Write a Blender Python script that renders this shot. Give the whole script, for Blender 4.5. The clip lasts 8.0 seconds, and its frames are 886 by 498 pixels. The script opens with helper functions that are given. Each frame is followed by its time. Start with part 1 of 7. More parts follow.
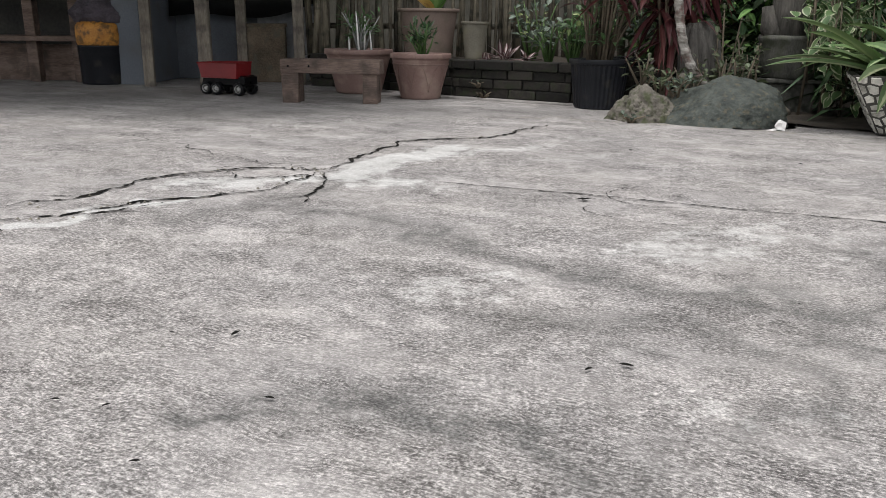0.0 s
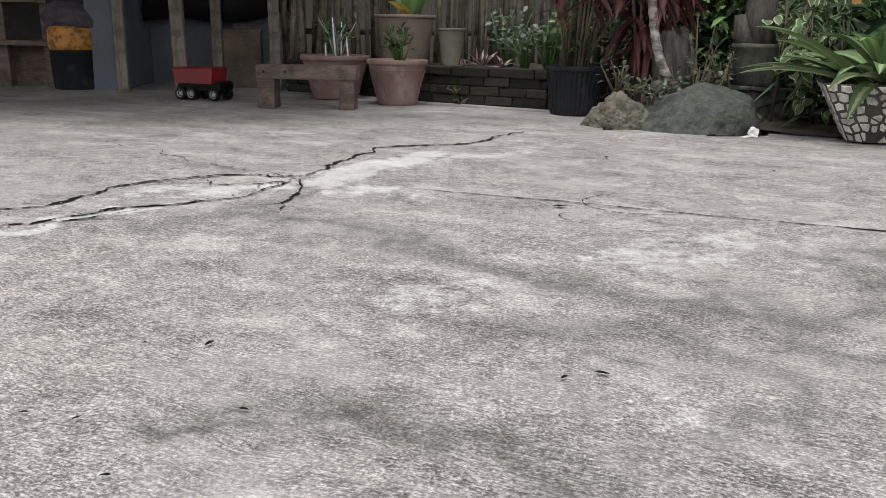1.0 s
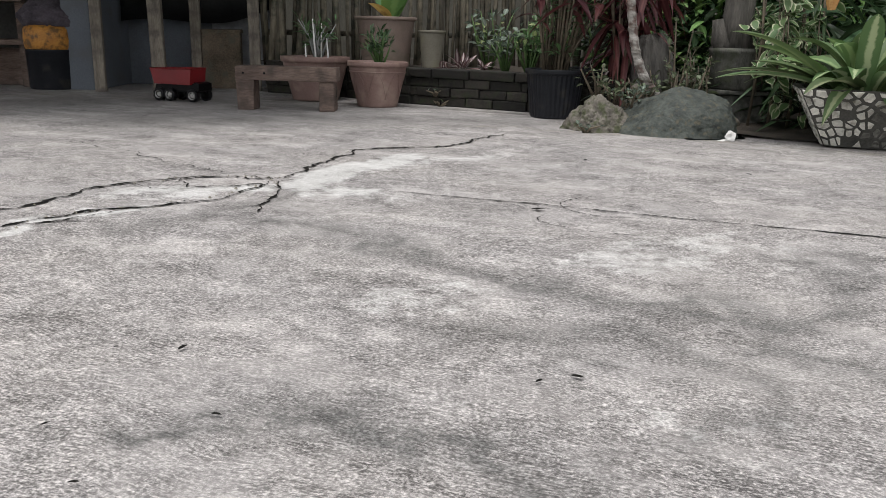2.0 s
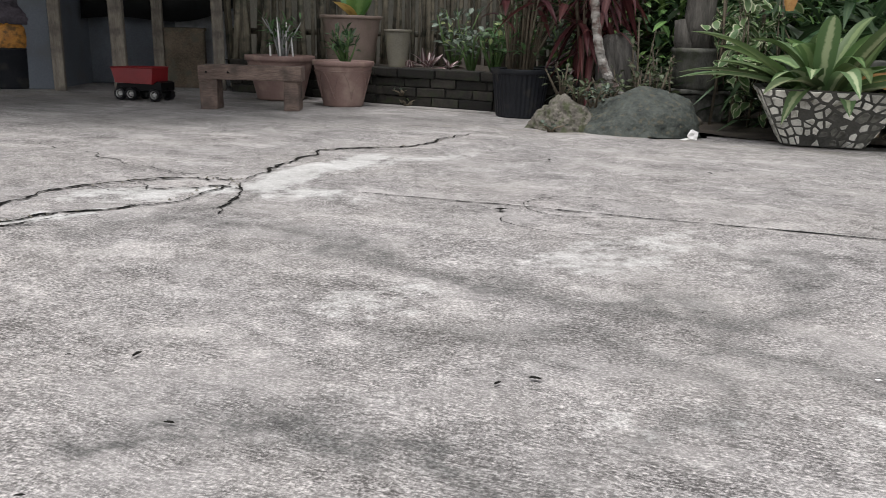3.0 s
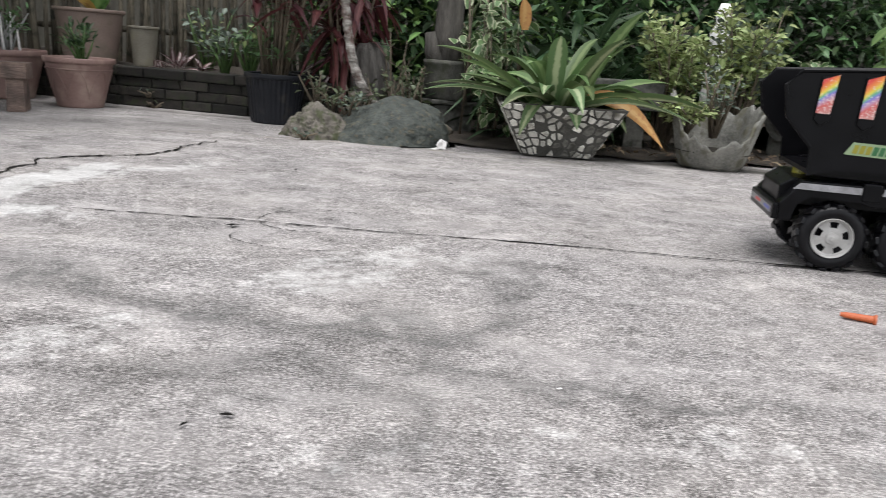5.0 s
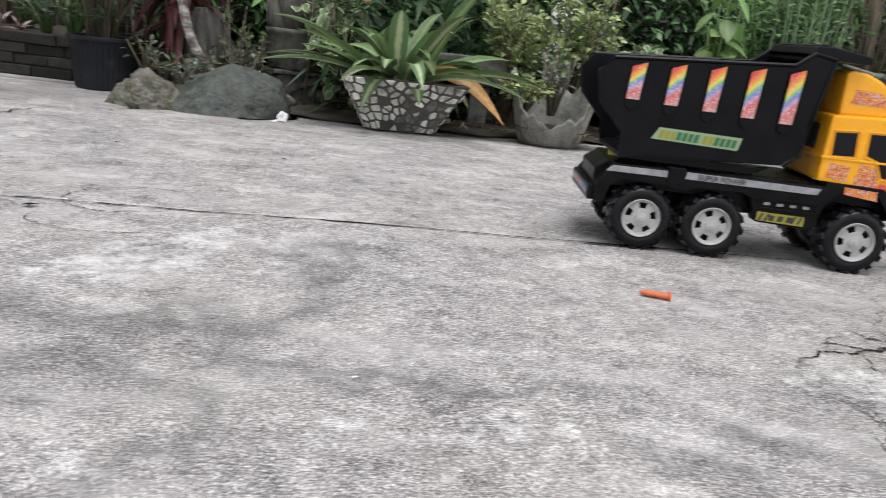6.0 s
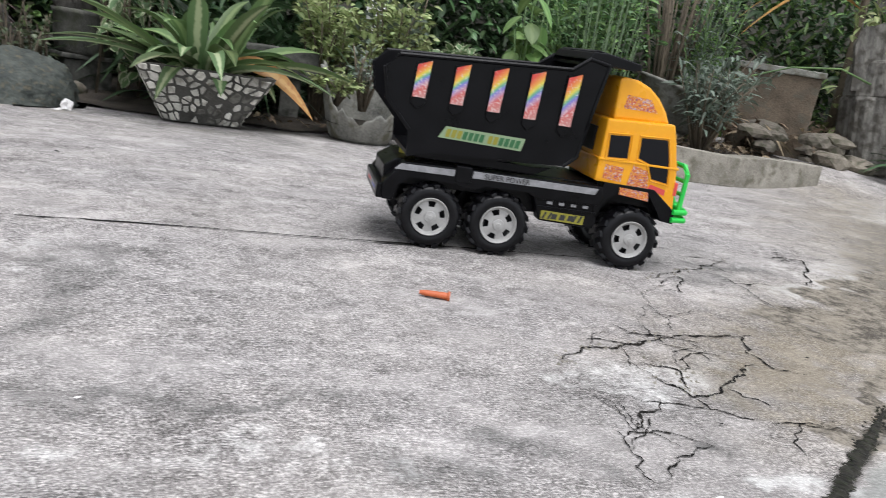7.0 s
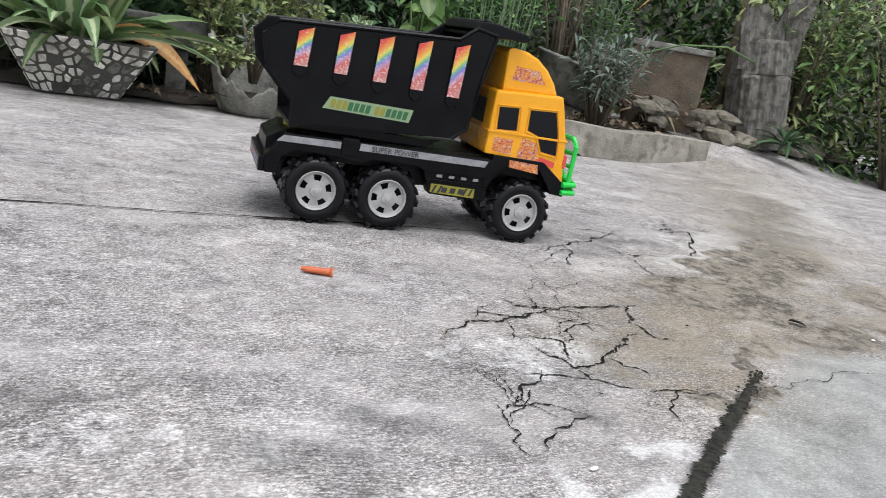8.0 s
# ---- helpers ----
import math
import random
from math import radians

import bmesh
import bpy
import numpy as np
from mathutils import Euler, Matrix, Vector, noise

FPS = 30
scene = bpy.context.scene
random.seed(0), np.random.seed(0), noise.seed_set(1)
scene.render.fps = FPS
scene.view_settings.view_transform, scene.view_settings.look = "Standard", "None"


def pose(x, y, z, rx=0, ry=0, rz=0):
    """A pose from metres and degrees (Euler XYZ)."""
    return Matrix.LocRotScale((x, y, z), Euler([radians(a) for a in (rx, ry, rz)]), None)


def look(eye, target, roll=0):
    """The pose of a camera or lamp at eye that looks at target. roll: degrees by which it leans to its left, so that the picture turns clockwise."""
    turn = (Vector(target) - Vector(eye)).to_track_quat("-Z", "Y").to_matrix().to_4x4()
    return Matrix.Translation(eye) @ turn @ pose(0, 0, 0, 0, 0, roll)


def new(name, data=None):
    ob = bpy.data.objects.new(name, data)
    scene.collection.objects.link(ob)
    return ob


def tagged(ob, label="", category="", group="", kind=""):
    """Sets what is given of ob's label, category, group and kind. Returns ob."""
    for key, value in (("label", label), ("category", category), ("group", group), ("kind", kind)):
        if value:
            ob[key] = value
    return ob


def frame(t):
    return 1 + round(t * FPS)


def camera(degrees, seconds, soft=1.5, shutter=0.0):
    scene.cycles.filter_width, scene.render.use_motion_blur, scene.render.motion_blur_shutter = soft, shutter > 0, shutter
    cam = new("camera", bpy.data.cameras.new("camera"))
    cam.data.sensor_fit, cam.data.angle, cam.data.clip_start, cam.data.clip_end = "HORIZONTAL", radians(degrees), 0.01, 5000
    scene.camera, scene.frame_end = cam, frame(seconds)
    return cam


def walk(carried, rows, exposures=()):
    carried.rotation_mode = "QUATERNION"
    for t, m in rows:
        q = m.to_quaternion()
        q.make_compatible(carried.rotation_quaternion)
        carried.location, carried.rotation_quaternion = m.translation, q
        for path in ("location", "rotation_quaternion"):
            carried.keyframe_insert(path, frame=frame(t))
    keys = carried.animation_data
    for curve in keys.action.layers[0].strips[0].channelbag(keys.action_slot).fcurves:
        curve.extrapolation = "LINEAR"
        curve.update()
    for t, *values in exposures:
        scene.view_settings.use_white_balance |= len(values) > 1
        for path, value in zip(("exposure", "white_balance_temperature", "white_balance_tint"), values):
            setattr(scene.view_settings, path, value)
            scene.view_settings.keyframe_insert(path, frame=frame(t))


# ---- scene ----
cam = camera(59.2, 8.0, soft=0.85, shutter=0.35)
PATH = [
    (0, (0.005, 0.01, 0.328), (0.003, 1.933, -0.222), 0.8),
    (0.5, (0.005, 0.011, 0.33), (0.034, 1.935, -0.216), 1.1),
    (1, (0.007, 0.012, 0.331), (0.062, 1.938, -0.205), 1.1),
    (1.5, (0.01, 0.013, 0.332), (0.091, 1.94, -0.199), 1.4),
    (3, (0.026, 0.016, 0.337), (0.205, 1.935, -0.195), 1.7),
    (3.5, (0.039, 0.019, 0.343), (0.307, 1.923, -0.207), 2.2),
    (4, (0.058, 0.021, 0.349), (0.467, 1.906, -0.181), 2.9),
    (5.5, (0.152, 0.018, 0.372), (1.021, 1.744, -0.143), 5.5),
    (6, (0.194, 0.004, 0.386), (1.221, 1.632, -0.156), 6.9),
    (6.5, (0.255, -0.013, 0.404), (1.483, 1.483, -0.101), 8.2),
    (7, (0.296, -0.019, 0.398), (1.654, 1.363, -0.099), 9.6),
    (7.5, (0.331, -0.022, 0.391), (1.784, 1.249, -0.132), 10.4),
    (8, (0.349, -0.025, 0.39), (1.864, 1.176, -0.122), 10.6),
]
walk(cam, [(t, look(eye, target, roll)) for t, eye, target, roll in PATH], exposures=[(0, 0.60, 6500, 10), (2.0, 0.60, 6500, 10), (4.0, 0.66, 6420, 11), (5.5, 0.82, 6350, 11), (8.0, 0.81, 6200, 11)])

# ---- light ----
world = bpy.data.worlds.new("overcast_sky")
scene.world = world
world.use_nodes = True
wn = world.node_tree.nodes
wl = world.node_tree.links
sky = wn.new("ShaderNodeTexSky")
sky.sky_type = "NISHITA"
sky.sun_disc = False
sky.sun_elevation = radians(73)
sky.sun_rotation = radians(200)
pale = wn.new("ShaderNodeHueSaturation")
pale.inputs["Saturation"].default_value = 0.12
wl.new(sky.outputs["Color"], pale.inputs["Color"])
wl.new(pale.outputs["Color"], wn["Background"].inputs["Color"])
wn["Background"].inputs["Strength"].default_value = 0.15
sun = new("sun", bpy.data.lights.new("sun", "SUN"))
sun.data.energy = 1.42
sun.data.angle = radians(35)
sun.data.color = (1.0, 0.98, 0.96)
sun.matrix_world = look((-0.9, -1.6, 6), (0, 0, 0))


# ---- materials ----
def material(name, dark, light, rough=0.7, fine=120.0, coarse=6.0, bump=0.3, metal=0.0, stain=None, stain_amount=0.4,
             stretch=(1, 1, 1), per_object=0.0, per_island=0.0, spec=0.4):
    """Two-scale noise between two colours, an optional stain colour, roughness variation and bump."""
    m = bpy.data.materials.new(name)
    m.use_nodes = True
    n, l = m.node_tree.nodes, m.node_tree.links
    b = n["Principled BSDF"]
    co = n.new("ShaderNodeTexCoord")
    mp = n.new("ShaderNodeMapping")
    mp.inputs["Scale"].default_value = stretch
    l.new(co.outputs["Object"], mp.inputs["Vector"])
    n1 = n.new("ShaderNodeTexNoise")
    n1.inputs["Scale"].default_value = fine
    n1.inputs["Detail"].default_value = 4
    n2 = n.new("ShaderNodeTexNoise")
    n2.inputs["Scale"].default_value = coarse
    n2.inputs["Detail"].default_value = 5
    l.new(mp.outputs[0], n1.inputs["Vector"])
    l.new(mp.outputs[0], n2.inputs["Vector"])
    add = n.new("ShaderNodeMath")
    add.operation = "MULTIPLY_ADD"
    l.new(n1.outputs[0], add.inputs[0])
    add.inputs[1].default_value = 0.5
    l.new(n2.outputs[0], add.inputs[2])
    rng = n.new("ShaderNodeMapRange")
    rng.inputs["From Min"].default_value = 0.5
    rng.inputs["From Max"].default_value = 1.0
    l.new(add.outputs[0], rng.inputs["Value"])
    fac = rng.outputs[0]
    mix = n.new("ShaderNodeMix")
    mix.data_type = "RGBA"
    mix.inputs["A"].default_value = (*dark, 1)
    mix.inputs["B"].default_value = (*light, 1)
    l.new(fac, mix.inputs["Factor"])
    colour = mix.outputs["Result"]
    if stain:
        n3 = n.new("ShaderNodeTexNoise")
        n3.inputs["Scale"].default_value = coarse * 2.3
        n3.inputs["Detail"].default_value = 6
        l.new(co.outputs["Object"], n3.inputs["Vector"])
        r3 = n.new("ShaderNodeMapRange")
        r3.inputs["From Min"].default_value = 0.62 - 0.3 * stain_amount
        r3.inputs["From Max"].default_value = 0.78 - 0.3 * stain_amount
        r3.inputs["To Max"].default_value = 0.9
        l.new(n3.outputs[0], r3.inputs["Value"])
        m3 = n.new("ShaderNodeMix")
        m3.data_type = "RGBA"
        m3.inputs["B"].default_value = (*stain, 1)
        l.new(r3.outputs[0], m3.inputs["Factor"])
        l.new(colour, m3.inputs["A"])
        colour = m3.outputs["Result"]
    if per_object or per_island:
        src = n.new("ShaderNodeObjectInfo").outputs["Random"] if per_object else n.new("ShaderNodeNewGeometry").outputs["Random Per Island"]
        amount = per_object or per_island
        r4 = n.new("ShaderNodeMapRange")
        r4.inputs["To Min"].default_value = 1 - amount
        r4.inputs["To Max"].default_value = 1 + amount
        l.new(src, r4.inputs["Value"])
        hs = n.new("ShaderNodeHueSaturation")
        l.new(r4.outputs[0], hs.inputs["Value"])
        l.new(colour, hs.inputs["Color"])
        colour = hs.outputs["Color"]
    l.new(colour, b.inputs["Base Color"])
    b.inputs["Metallic"].default_value = metal
    b.inputs["Specular IOR Level"].default_value = spec
    rr = n.new("ShaderNodeMapRange")
    rr.inputs["To Min"].default_value = max(rough - 0.12, 0.05)
    rr.inputs["To Max"].default_value = min(rough + 0.1, 1)
    l.new(n2.outputs[0], rr.inputs["Value"])
    l.new(rr.outputs[0], b.inputs["Roughness"])
    if bump:
        bp = n.new("ShaderNodeBump")
        bp.inputs["Strength"].default_value = bump
        bp.inputs["Distance"].default_value = 0.4 / fine
        l.new(n1.outputs[0], bp.inputs["Height"])
        l.new(bp.outputs[0], b.inputs["Normal"])
    return m


def leaf_material(name, edge, middle, rib_width=0.15, spread=0.3, rough=0.45, patch=None):
    """A leaf: an edge colour, a middle colour along the rib, variation from leaf to leaf, some light through it."""
    m = bpy.data.materials.new(name)
    m.use_nodes = True
    n, l = m.node_tree.nodes, m.node_tree.links
    b = n["Principled BSDF"]
    at = n.new("ShaderNodeAttribute")
    at.attribute_name = "across"
    ab = n.new("ShaderNodeMath")
    ab.operation = "ABSOLUTE"
    l.new(at.outputs["Fac"], ab.inputs[0])
    co = n.new("ShaderNodeTexCoord")
    nz = n.new("ShaderNodeTexNoise")
    nz.inputs["Scale"].default_value = 45
    nz.inputs["Detail"].default_value = 3
    l.new(co.outputs["Object"], nz.inputs["Vector"])
    wob = n.new("ShaderNodeMath")
    wob.operation = "MULTIPLY_ADD"
    wob.inputs[1].default_value = 0.5
    wob.inputs[2].default_value = -0.25
    l.new(nz.outputs[0], wob.inputs[0])
    su = n.new("ShaderNodeMath")
    l.new(ab.outputs[0], su.inputs[0])
    l.new(wob.outputs[0], su.inputs[1])
    r = n.new("ShaderNodeMapRange")
    r.inputs["From Min"].default_value = rib_width
    r.inputs["From Max"].default_value = rib_width + 0.18
    l.new(su.outputs[0], r.inputs["Value"])
    mix = n.new("ShaderNodeMix")
    mix.data_type = "RGBA"
    mix.inputs["A"].default_value = (*middle, 1)
    mix.inputs["B"].default_value = (*edge, 1)
    l.new(r.outputs[0], mix.inputs["Factor"])
    colour = mix.outputs["Result"]
    if patch:
        r2 = n.new("ShaderNodeMapRange")
        r2.inputs["From Min"].default_value = 0.52
        r2.inputs["From Max"].default_value = 0.66
        l.new(nz.outputs[0], r2.inputs["Value"])
        m2 = n.new("ShaderNodeMix")
        m2.data_type = "RGBA"
        m2.inputs["B"].default_value = (*patch, 1)
        l.new(r2.outputs[0], m2.inputs["Factor"])
        l.new(colour, m2.inputs["A"])
        colour = m2.outputs["Result"]
    gi = n.new("ShaderNodeNewGeometry")
    oi = n.new("ShaderNodeObjectInfo")
    sm = n.new("ShaderNodeMath")
    l.new(gi.outputs["Random Per Island"], sm.inputs[0])
    l.new(oi.outputs["Random"], sm.inputs[1])
    fr = n.new("ShaderNodeMath")
    fr.operation = "FRACT"
    l.new(sm.outputs[0], fr.inputs[0])
    r4 = n.new("ShaderNodeMapRange")
    r4.inputs["To Min"].default_value = 1 - spread
    r4.inputs["To Max"].default_value = 1 + spread
    l.new(fr.outputs[0], r4.inputs["Value"])
    hs = n.new("ShaderNodeHueSaturation")
    hs.inputs["Saturation"].default_value = 0.86
    l.new(r4.outputs[0], hs.inputs["Value"])
    r5 = n.new("ShaderNodeMapRange")
    r5.inputs["To Min"].default_value = 0.485
    r5.inputs["To Max"].default_value = 0.515
    l.new(fr.outputs[0], r5.inputs["Value"])
    l.new(r5.outputs[0], hs.inputs["Hue"])
    l.new(colour, hs.inputs["Color"])
    l.new(hs.outputs[0], b.inputs["Base Color"])
    b.inputs["Roughness"].default_value = rough
    b.inputs["Specular IOR Level"].default_value = 0.35
    tr = n.new("ShaderNodeBsdfTranslucent")
    l.new(hs.outputs[0], tr.inputs["Color"])
    ms = n.new("ShaderNodeMixShader")
    ms.inputs[0].default_value = 0.22
    l.new(b.outputs[0], ms.inputs[1])
    l.new(tr.outputs[0], ms.inputs[2])
    l.new(ms.outputs[0], n["Material Output"].inputs["Surface"])
    return m


def plain(name, colour, rough=0.4, metal=0.0, spec=0.5):
    m = bpy.data.materials.new(name)
    m.use_nodes = True
    b = m.node_tree.nodes["Principled BSDF"]
    b.inputs["Base Color"].default_value = (*colour, 1)
    b.inputs["Roughness"].default_value = rough
    b.inputs["Metallic"].default_value = metal
    b.inputs["Specular IOR Level"].default_value = spec
    return m


def concrete_floor():
    """Broom-finished, weathered concrete: grain and brush lines, blotches, stain, pale cement and moss from the slab's attributes."""
    m = bpy.data.materials.new("broomed_concrete")
    m.use_nodes = True
    n, l = m.node_tree.nodes, m.node_tree.links
    b = n["Principled BSDF"]
    co = n.new("ShaderNodeTexCoord").outputs["Object"]
    drift = n.new("ShaderNodeTexNoise")
    drift.inputs["Scale"].default_value = 5.0
    l.new(co, drift.inputs["Vector"])
    drift_by = n.new("ShaderNodeVectorMath")
    drift_by.operation = "MULTIPLY_ADD"
    drift_by.inputs[1].default_value = (0.06, 0.06, 0)
    l.new(drift.outputs["Color"], drift_by.inputs[0])
    l.new(co, drift_by.inputs[2])
    bent = drift_by.outputs[0]

    def noise_at(scale, detail=4, stretch=None, rough=0.55):
        t = n.new("ShaderNodeTexNoise")
        t.inputs["Scale"].default_value = scale
        t.inputs["Detail"].default_value = detail
        t.inputs["Roughness"].default_value = rough
        if stretch:
            turned = n.new("ShaderNodeMapping")
            turned.inputs["Rotation"].default_value = (0, 0, radians(26))
            l.new(bent, turned.inputs["Vector"])
            mp = n.new("ShaderNodeMapping")
            mp.inputs["Scale"].default_value = stretch
            l.new(turned.outputs[0], mp.inputs["Vector"])
            l.new(mp.outputs[0], t.inputs["Vector"])
        else:
            l.new(co, t.inputs["Vector"])
        return t.outputs[0]

    def remap(v, a, c, lo=0.0, hi=1.0):
        r = n.new("ShaderNodeMapRange")
        for key, x in zip(("From Min", "From Max", "To Min", "To Max"), (a, c, lo, hi)):
            r.inputs[key].default_value = x
        l.new(v, r.inputs["Value"])
        return r.outputs[0]

    def calc(op, a, c):
        t = n.new("ShaderNodeMath")
        t.operation = op
        for i, v in enumerate((a, c)):
            if isinstance(v, float):
                t.inputs[i].default_value = v
            else:
                l.new(v, t.inputs[i])
        return t.outputs[0]

    def blend(f, a, c):
        t = n.new("ShaderNodeMix")
        t.data_type = "RGBA"
        for key, v in (("Factor", f), ("A", a), ("B", c)):
            if isinstance(v, tuple):
                t.inputs[key].default_value = (*v, 1)
            elif isinstance(v, float):
                t.inputs[key].default_value = v
            else:
                l.new(v, t.inputs[key])
        return t.outputs["Result"]

    def attr(name):
        a = n.new("ShaderNodeAttribute")
        a.attribute_name = name
        return a.outputs["Fac"]

    grain = noise_at(330, 3)
    pits = noise_at(150, 5, rough=0.7)
    brush = noise_at(140, 4, (0.4, 2.4, 1), 0.7)
    blotch = noise_at(3.2, 6, rough=0.62)
    cloud = noise_at(11, 5, rough=0.6)
    brightness = calc("ADD", calc("MULTIPLY", grain, 0.30), calc("MULTIPLY", brush, 0.42))
    brightness = calc("ADD", brightness, calc("MULTIPLY", pits, 0.28))
    fine_tone = remap(brightness, 0.445, 0.57)
    mottle = noise_at(34, 6, rough=0.72)
    fleck = noise_at(240, 5, (0.8, 1.5, 1), 0.8)
    wide = calc("ADD", calc("MULTIPLY", cloud, 0.35), calc("ADD", calc("MULTIPLY", blotch, 0.3), calc("MULTIPLY", mottle, 0.35)))
    tone = calc("ADD", calc("MULTIPLY", fine_tone, 0.50), calc("MULTIPLY", remap(wide, 0.38, 0.62), 0.30))
    tone = calc("ADD", tone, calc("MULTIPLY", remap(fleck, 0.54, 0.62), 0.40))
    tone = calc("MULTIPLY", tone, remap(fleck, 0.38, 0.49, 0.30, 1.0))
    # thin dark and light broom scores, stronger in some patches than in others
    for size, lie, dark, lit in ((120, (0.42, 1.8, 1), 0.45, 0.16), (60, (0.6, 1.4, 1), 0.6, 0.0)):
        line = noise_at(size, 4, lie, 0.75)
        near_mid = calc("ABSOLUTE", calc("SUBTRACT", line, 0.5), 0.0)
        worn = remap(mottle, 0.42, 0.60, dark, 1.0)
        tone = calc("MULTIPLY", tone, calc("MAXIMUM", remap(near_mid, 0.008, 0.026), worn))
        tone = calc("ADD", tone, calc("MULTIPLY", remap(line, 0.60, 0.64), lit))
    speck = noise_at(260, 2)
    tone = calc("MULTIPLY", tone, remap(speck, 0.34, 0.41, 0.45, 1.0))
    tone = calc("ADD", tone, calc("MULTIPLY", remap(speck, 0.61, 0.67), 0.30))
    tone = calc("MULTIPLY", tone, 1.12)
    # patches worn smooth, where the broom marks are faint
    smooth = remap(noise_at(5.5, 6, (0.7, 1.0, 1), 0.65), 0.50, 0.60, 0.0, 0.38)
    tone = calc("ADD", calc("MULTIPLY", tone, calc("SUBTRACT", 1.0, smooth)), calc("MULTIPLY", smooth, 0.56))
    patch = noise_at(8.5, 5, (0.6, 1.0, 1), 0.6)
    tone = calc("ADD", tone, remap(patch, 0.565, 0.60, 0.0, 0.13))
    tone = calc("ADD", tone, remap(patch, 0.40, 0.44, -0.10, 0.0))
    base = blend(tone, GROUND_DARK, GROUND_LIGHT)
    warm = blend(remap(blotch, 0.4, 0.65, 0.0, 0.35), base, blend(tone, (0.085, 0.075, 0.065), (0.62, 0.575, 0.53)))
    stain = calc("MULTIPLY", attr("stain"), remap(calc("ADD", calc("MULTIPLY", cloud, 0.5), calc("ADD", calc("MULTIPLY", mottle, 0.7), calc("MULTIPLY", pits, 0.5))), 0.74, 0.90, 0.10, 1.75))
    stained = blend(stain, warm, blend(tone, (0.037, 0.035, 0.033), (0.255, 0.248, 0.238)))
    pale_f = calc("MULTIPLY", remap(calc("ADD", attr("pale"), calc("ADD", calc("MULTIPLY", mottle, 1.1), calc("MULTIPLY", cloud, 0.7))), 1.12, 1.5), 0.85)
    paled = blend(pale_f, stained, blend(tone, (0.42, 0.41, 0.39), (0.78, 0.77, 0.75)))
    slab_c = blend(attr("slab"), paled, blend(remap(calc("ADD", calc("ADD", cloud, calc("MULTIPLY", pits, 0.5)), calc("MULTIPLY", tone, 0.5)), 0.62, 1.35), (0.16, 0.16, 0.15), (0.43, 0.43, 0.405)))
    tan_f = calc("MULTIPLY", attr("tan"), remap(calc("ADD", mottle, cloud), 0.8, 1.1, 0.4, 0.95))
    slab_c = blend(tan_f, slab_c, blend(tone, (0.10, 0.082, 0.058), (0.40, 0.355, 0.285)))
    moss_f = calc("MULTIPLY", remap(calc("ADD", attr("moss"), calc("ADD", calc("MULTIPLY", mottle, 1.3), calc("ADD", calc("MULTIPLY", cloud, 0.7), calc("MULTIPLY", pits, 0.5)))), 1.55, 1.9), 0.9)
    mossed = blend(moss_f, slab_c, blend(remap(calc("ADD", calc("MULTIPLY", pits, 0.6), calc("ADD", mottle, calc("MULTIPLY", cloud, 0.5))), 0.93, 1.17), (0.045, 0.038, 0.028), (0.27, 0.24, 0.195)))
    dirt_f = calc("MULTIPLY", attr("dirt"), remap(calc("ADD", cloud, pits), 0.7, 1.0, 0.5, 1.2))
    final = blend(dirt_f, mossed, blend(remap(pits, 0.3, 0.7), (0.018, 0.018, 0.014), (0.07, 0.066, 0.052)))
    l.new(final, b.inputs["Base Color"])
    l.new(remap(pits, 0.3, 0.7, 0.75, 0.95), b.inputs["Roughness"])
    b.inputs["Specular IOR Level"].default_value = 0.25
    bp = n.new("ShaderNodeBump")
    bp.inputs["Strength"].default_value = 0.8
    bp.inputs["Distance"].default_value = 0.004
    l.new(brightness, bp.inputs["Height"])
    l.new(bp.outputs[0], b.inputs["Normal"])
    return m


GROUND_DARK, GROUND_LIGHT = (0.077, 0.072, 0.069), (0.70, 0.66, 0.638)
M_GROUND = concrete_floor()
M_CRACK = material("crack_dirt", (0.004, 0.004, 0.004), (0.022, 0.02, 0.017), 0.95, 300, 20, 0.5, spec=0.1)
M_SOIL = material("dark_soil", (0.012, 0.010, 0.008), (0.06, 0.048, 0.036), 0.95, 90, 9, 0.9)
M_TERRA = material("terracotta_plastic", (0.16, 0.098, 0.083), (0.25, 0.165, 0.143), 0.55, 160, 5, 0.15, stain=(0.30, 0.22, 0.18), stain_amount=0.35)
M_BROWNPOT = material("brown_plastic_pot", (0.15, 0.11, 0.09), (0.24, 0.18, 0.15), 0.6, 140, 5, 0.2, stain=(0.16, 0.13, 0.1))
M_PALEPOT = material("pale_plastic_pot", (0.12, 0.11, 0.085), (0.21, 0.195, 0.155), 0.6, 140, 6, 0.2, stain=(0.18, 0.17, 0.12))
M_BLACKPOT = material("black_plastic_tub", (0.006, 0.007, 0.009), (0.018, 0.019, 0.023), 0.45, 180, 6, 0.15, stain=(0.035, 0.034, 0.03), stain_amount=0.2, spec=0.2)
M_BRICK = material("mossy_brick", (0.005, 0.0045, 0.004), (0.030, 0.026, 0.021), 0.92, 110, 12, 0.9, stain=(0.018, 0.022, 0.011), stain_amount=0.4, per_object=0.55)
M_MORTAR = material("dark_mortar", (0.006, 0.006, 0.005), (0.02, 0.019, 0.015), 0.95, 120, 8, 0.8)
M_WOOD = material("weathered_wood", (0.075, 0.05, 0.04), (0.20, 0.145, 0.118), 0.8, 40, 5, 0.5, stain=(0.06, 0.045, 0.038), stain_amount=0.45, stretch=(1, 6, 6))
M_POST = material("grey_post_wood", (0.10, 0.085, 0.07), (0.27, 0.235, 0.19), 0.85, 40, 5, 0.5, stain=(0.08, 0.07, 0.06), stretch=(6, 6, 0.8))
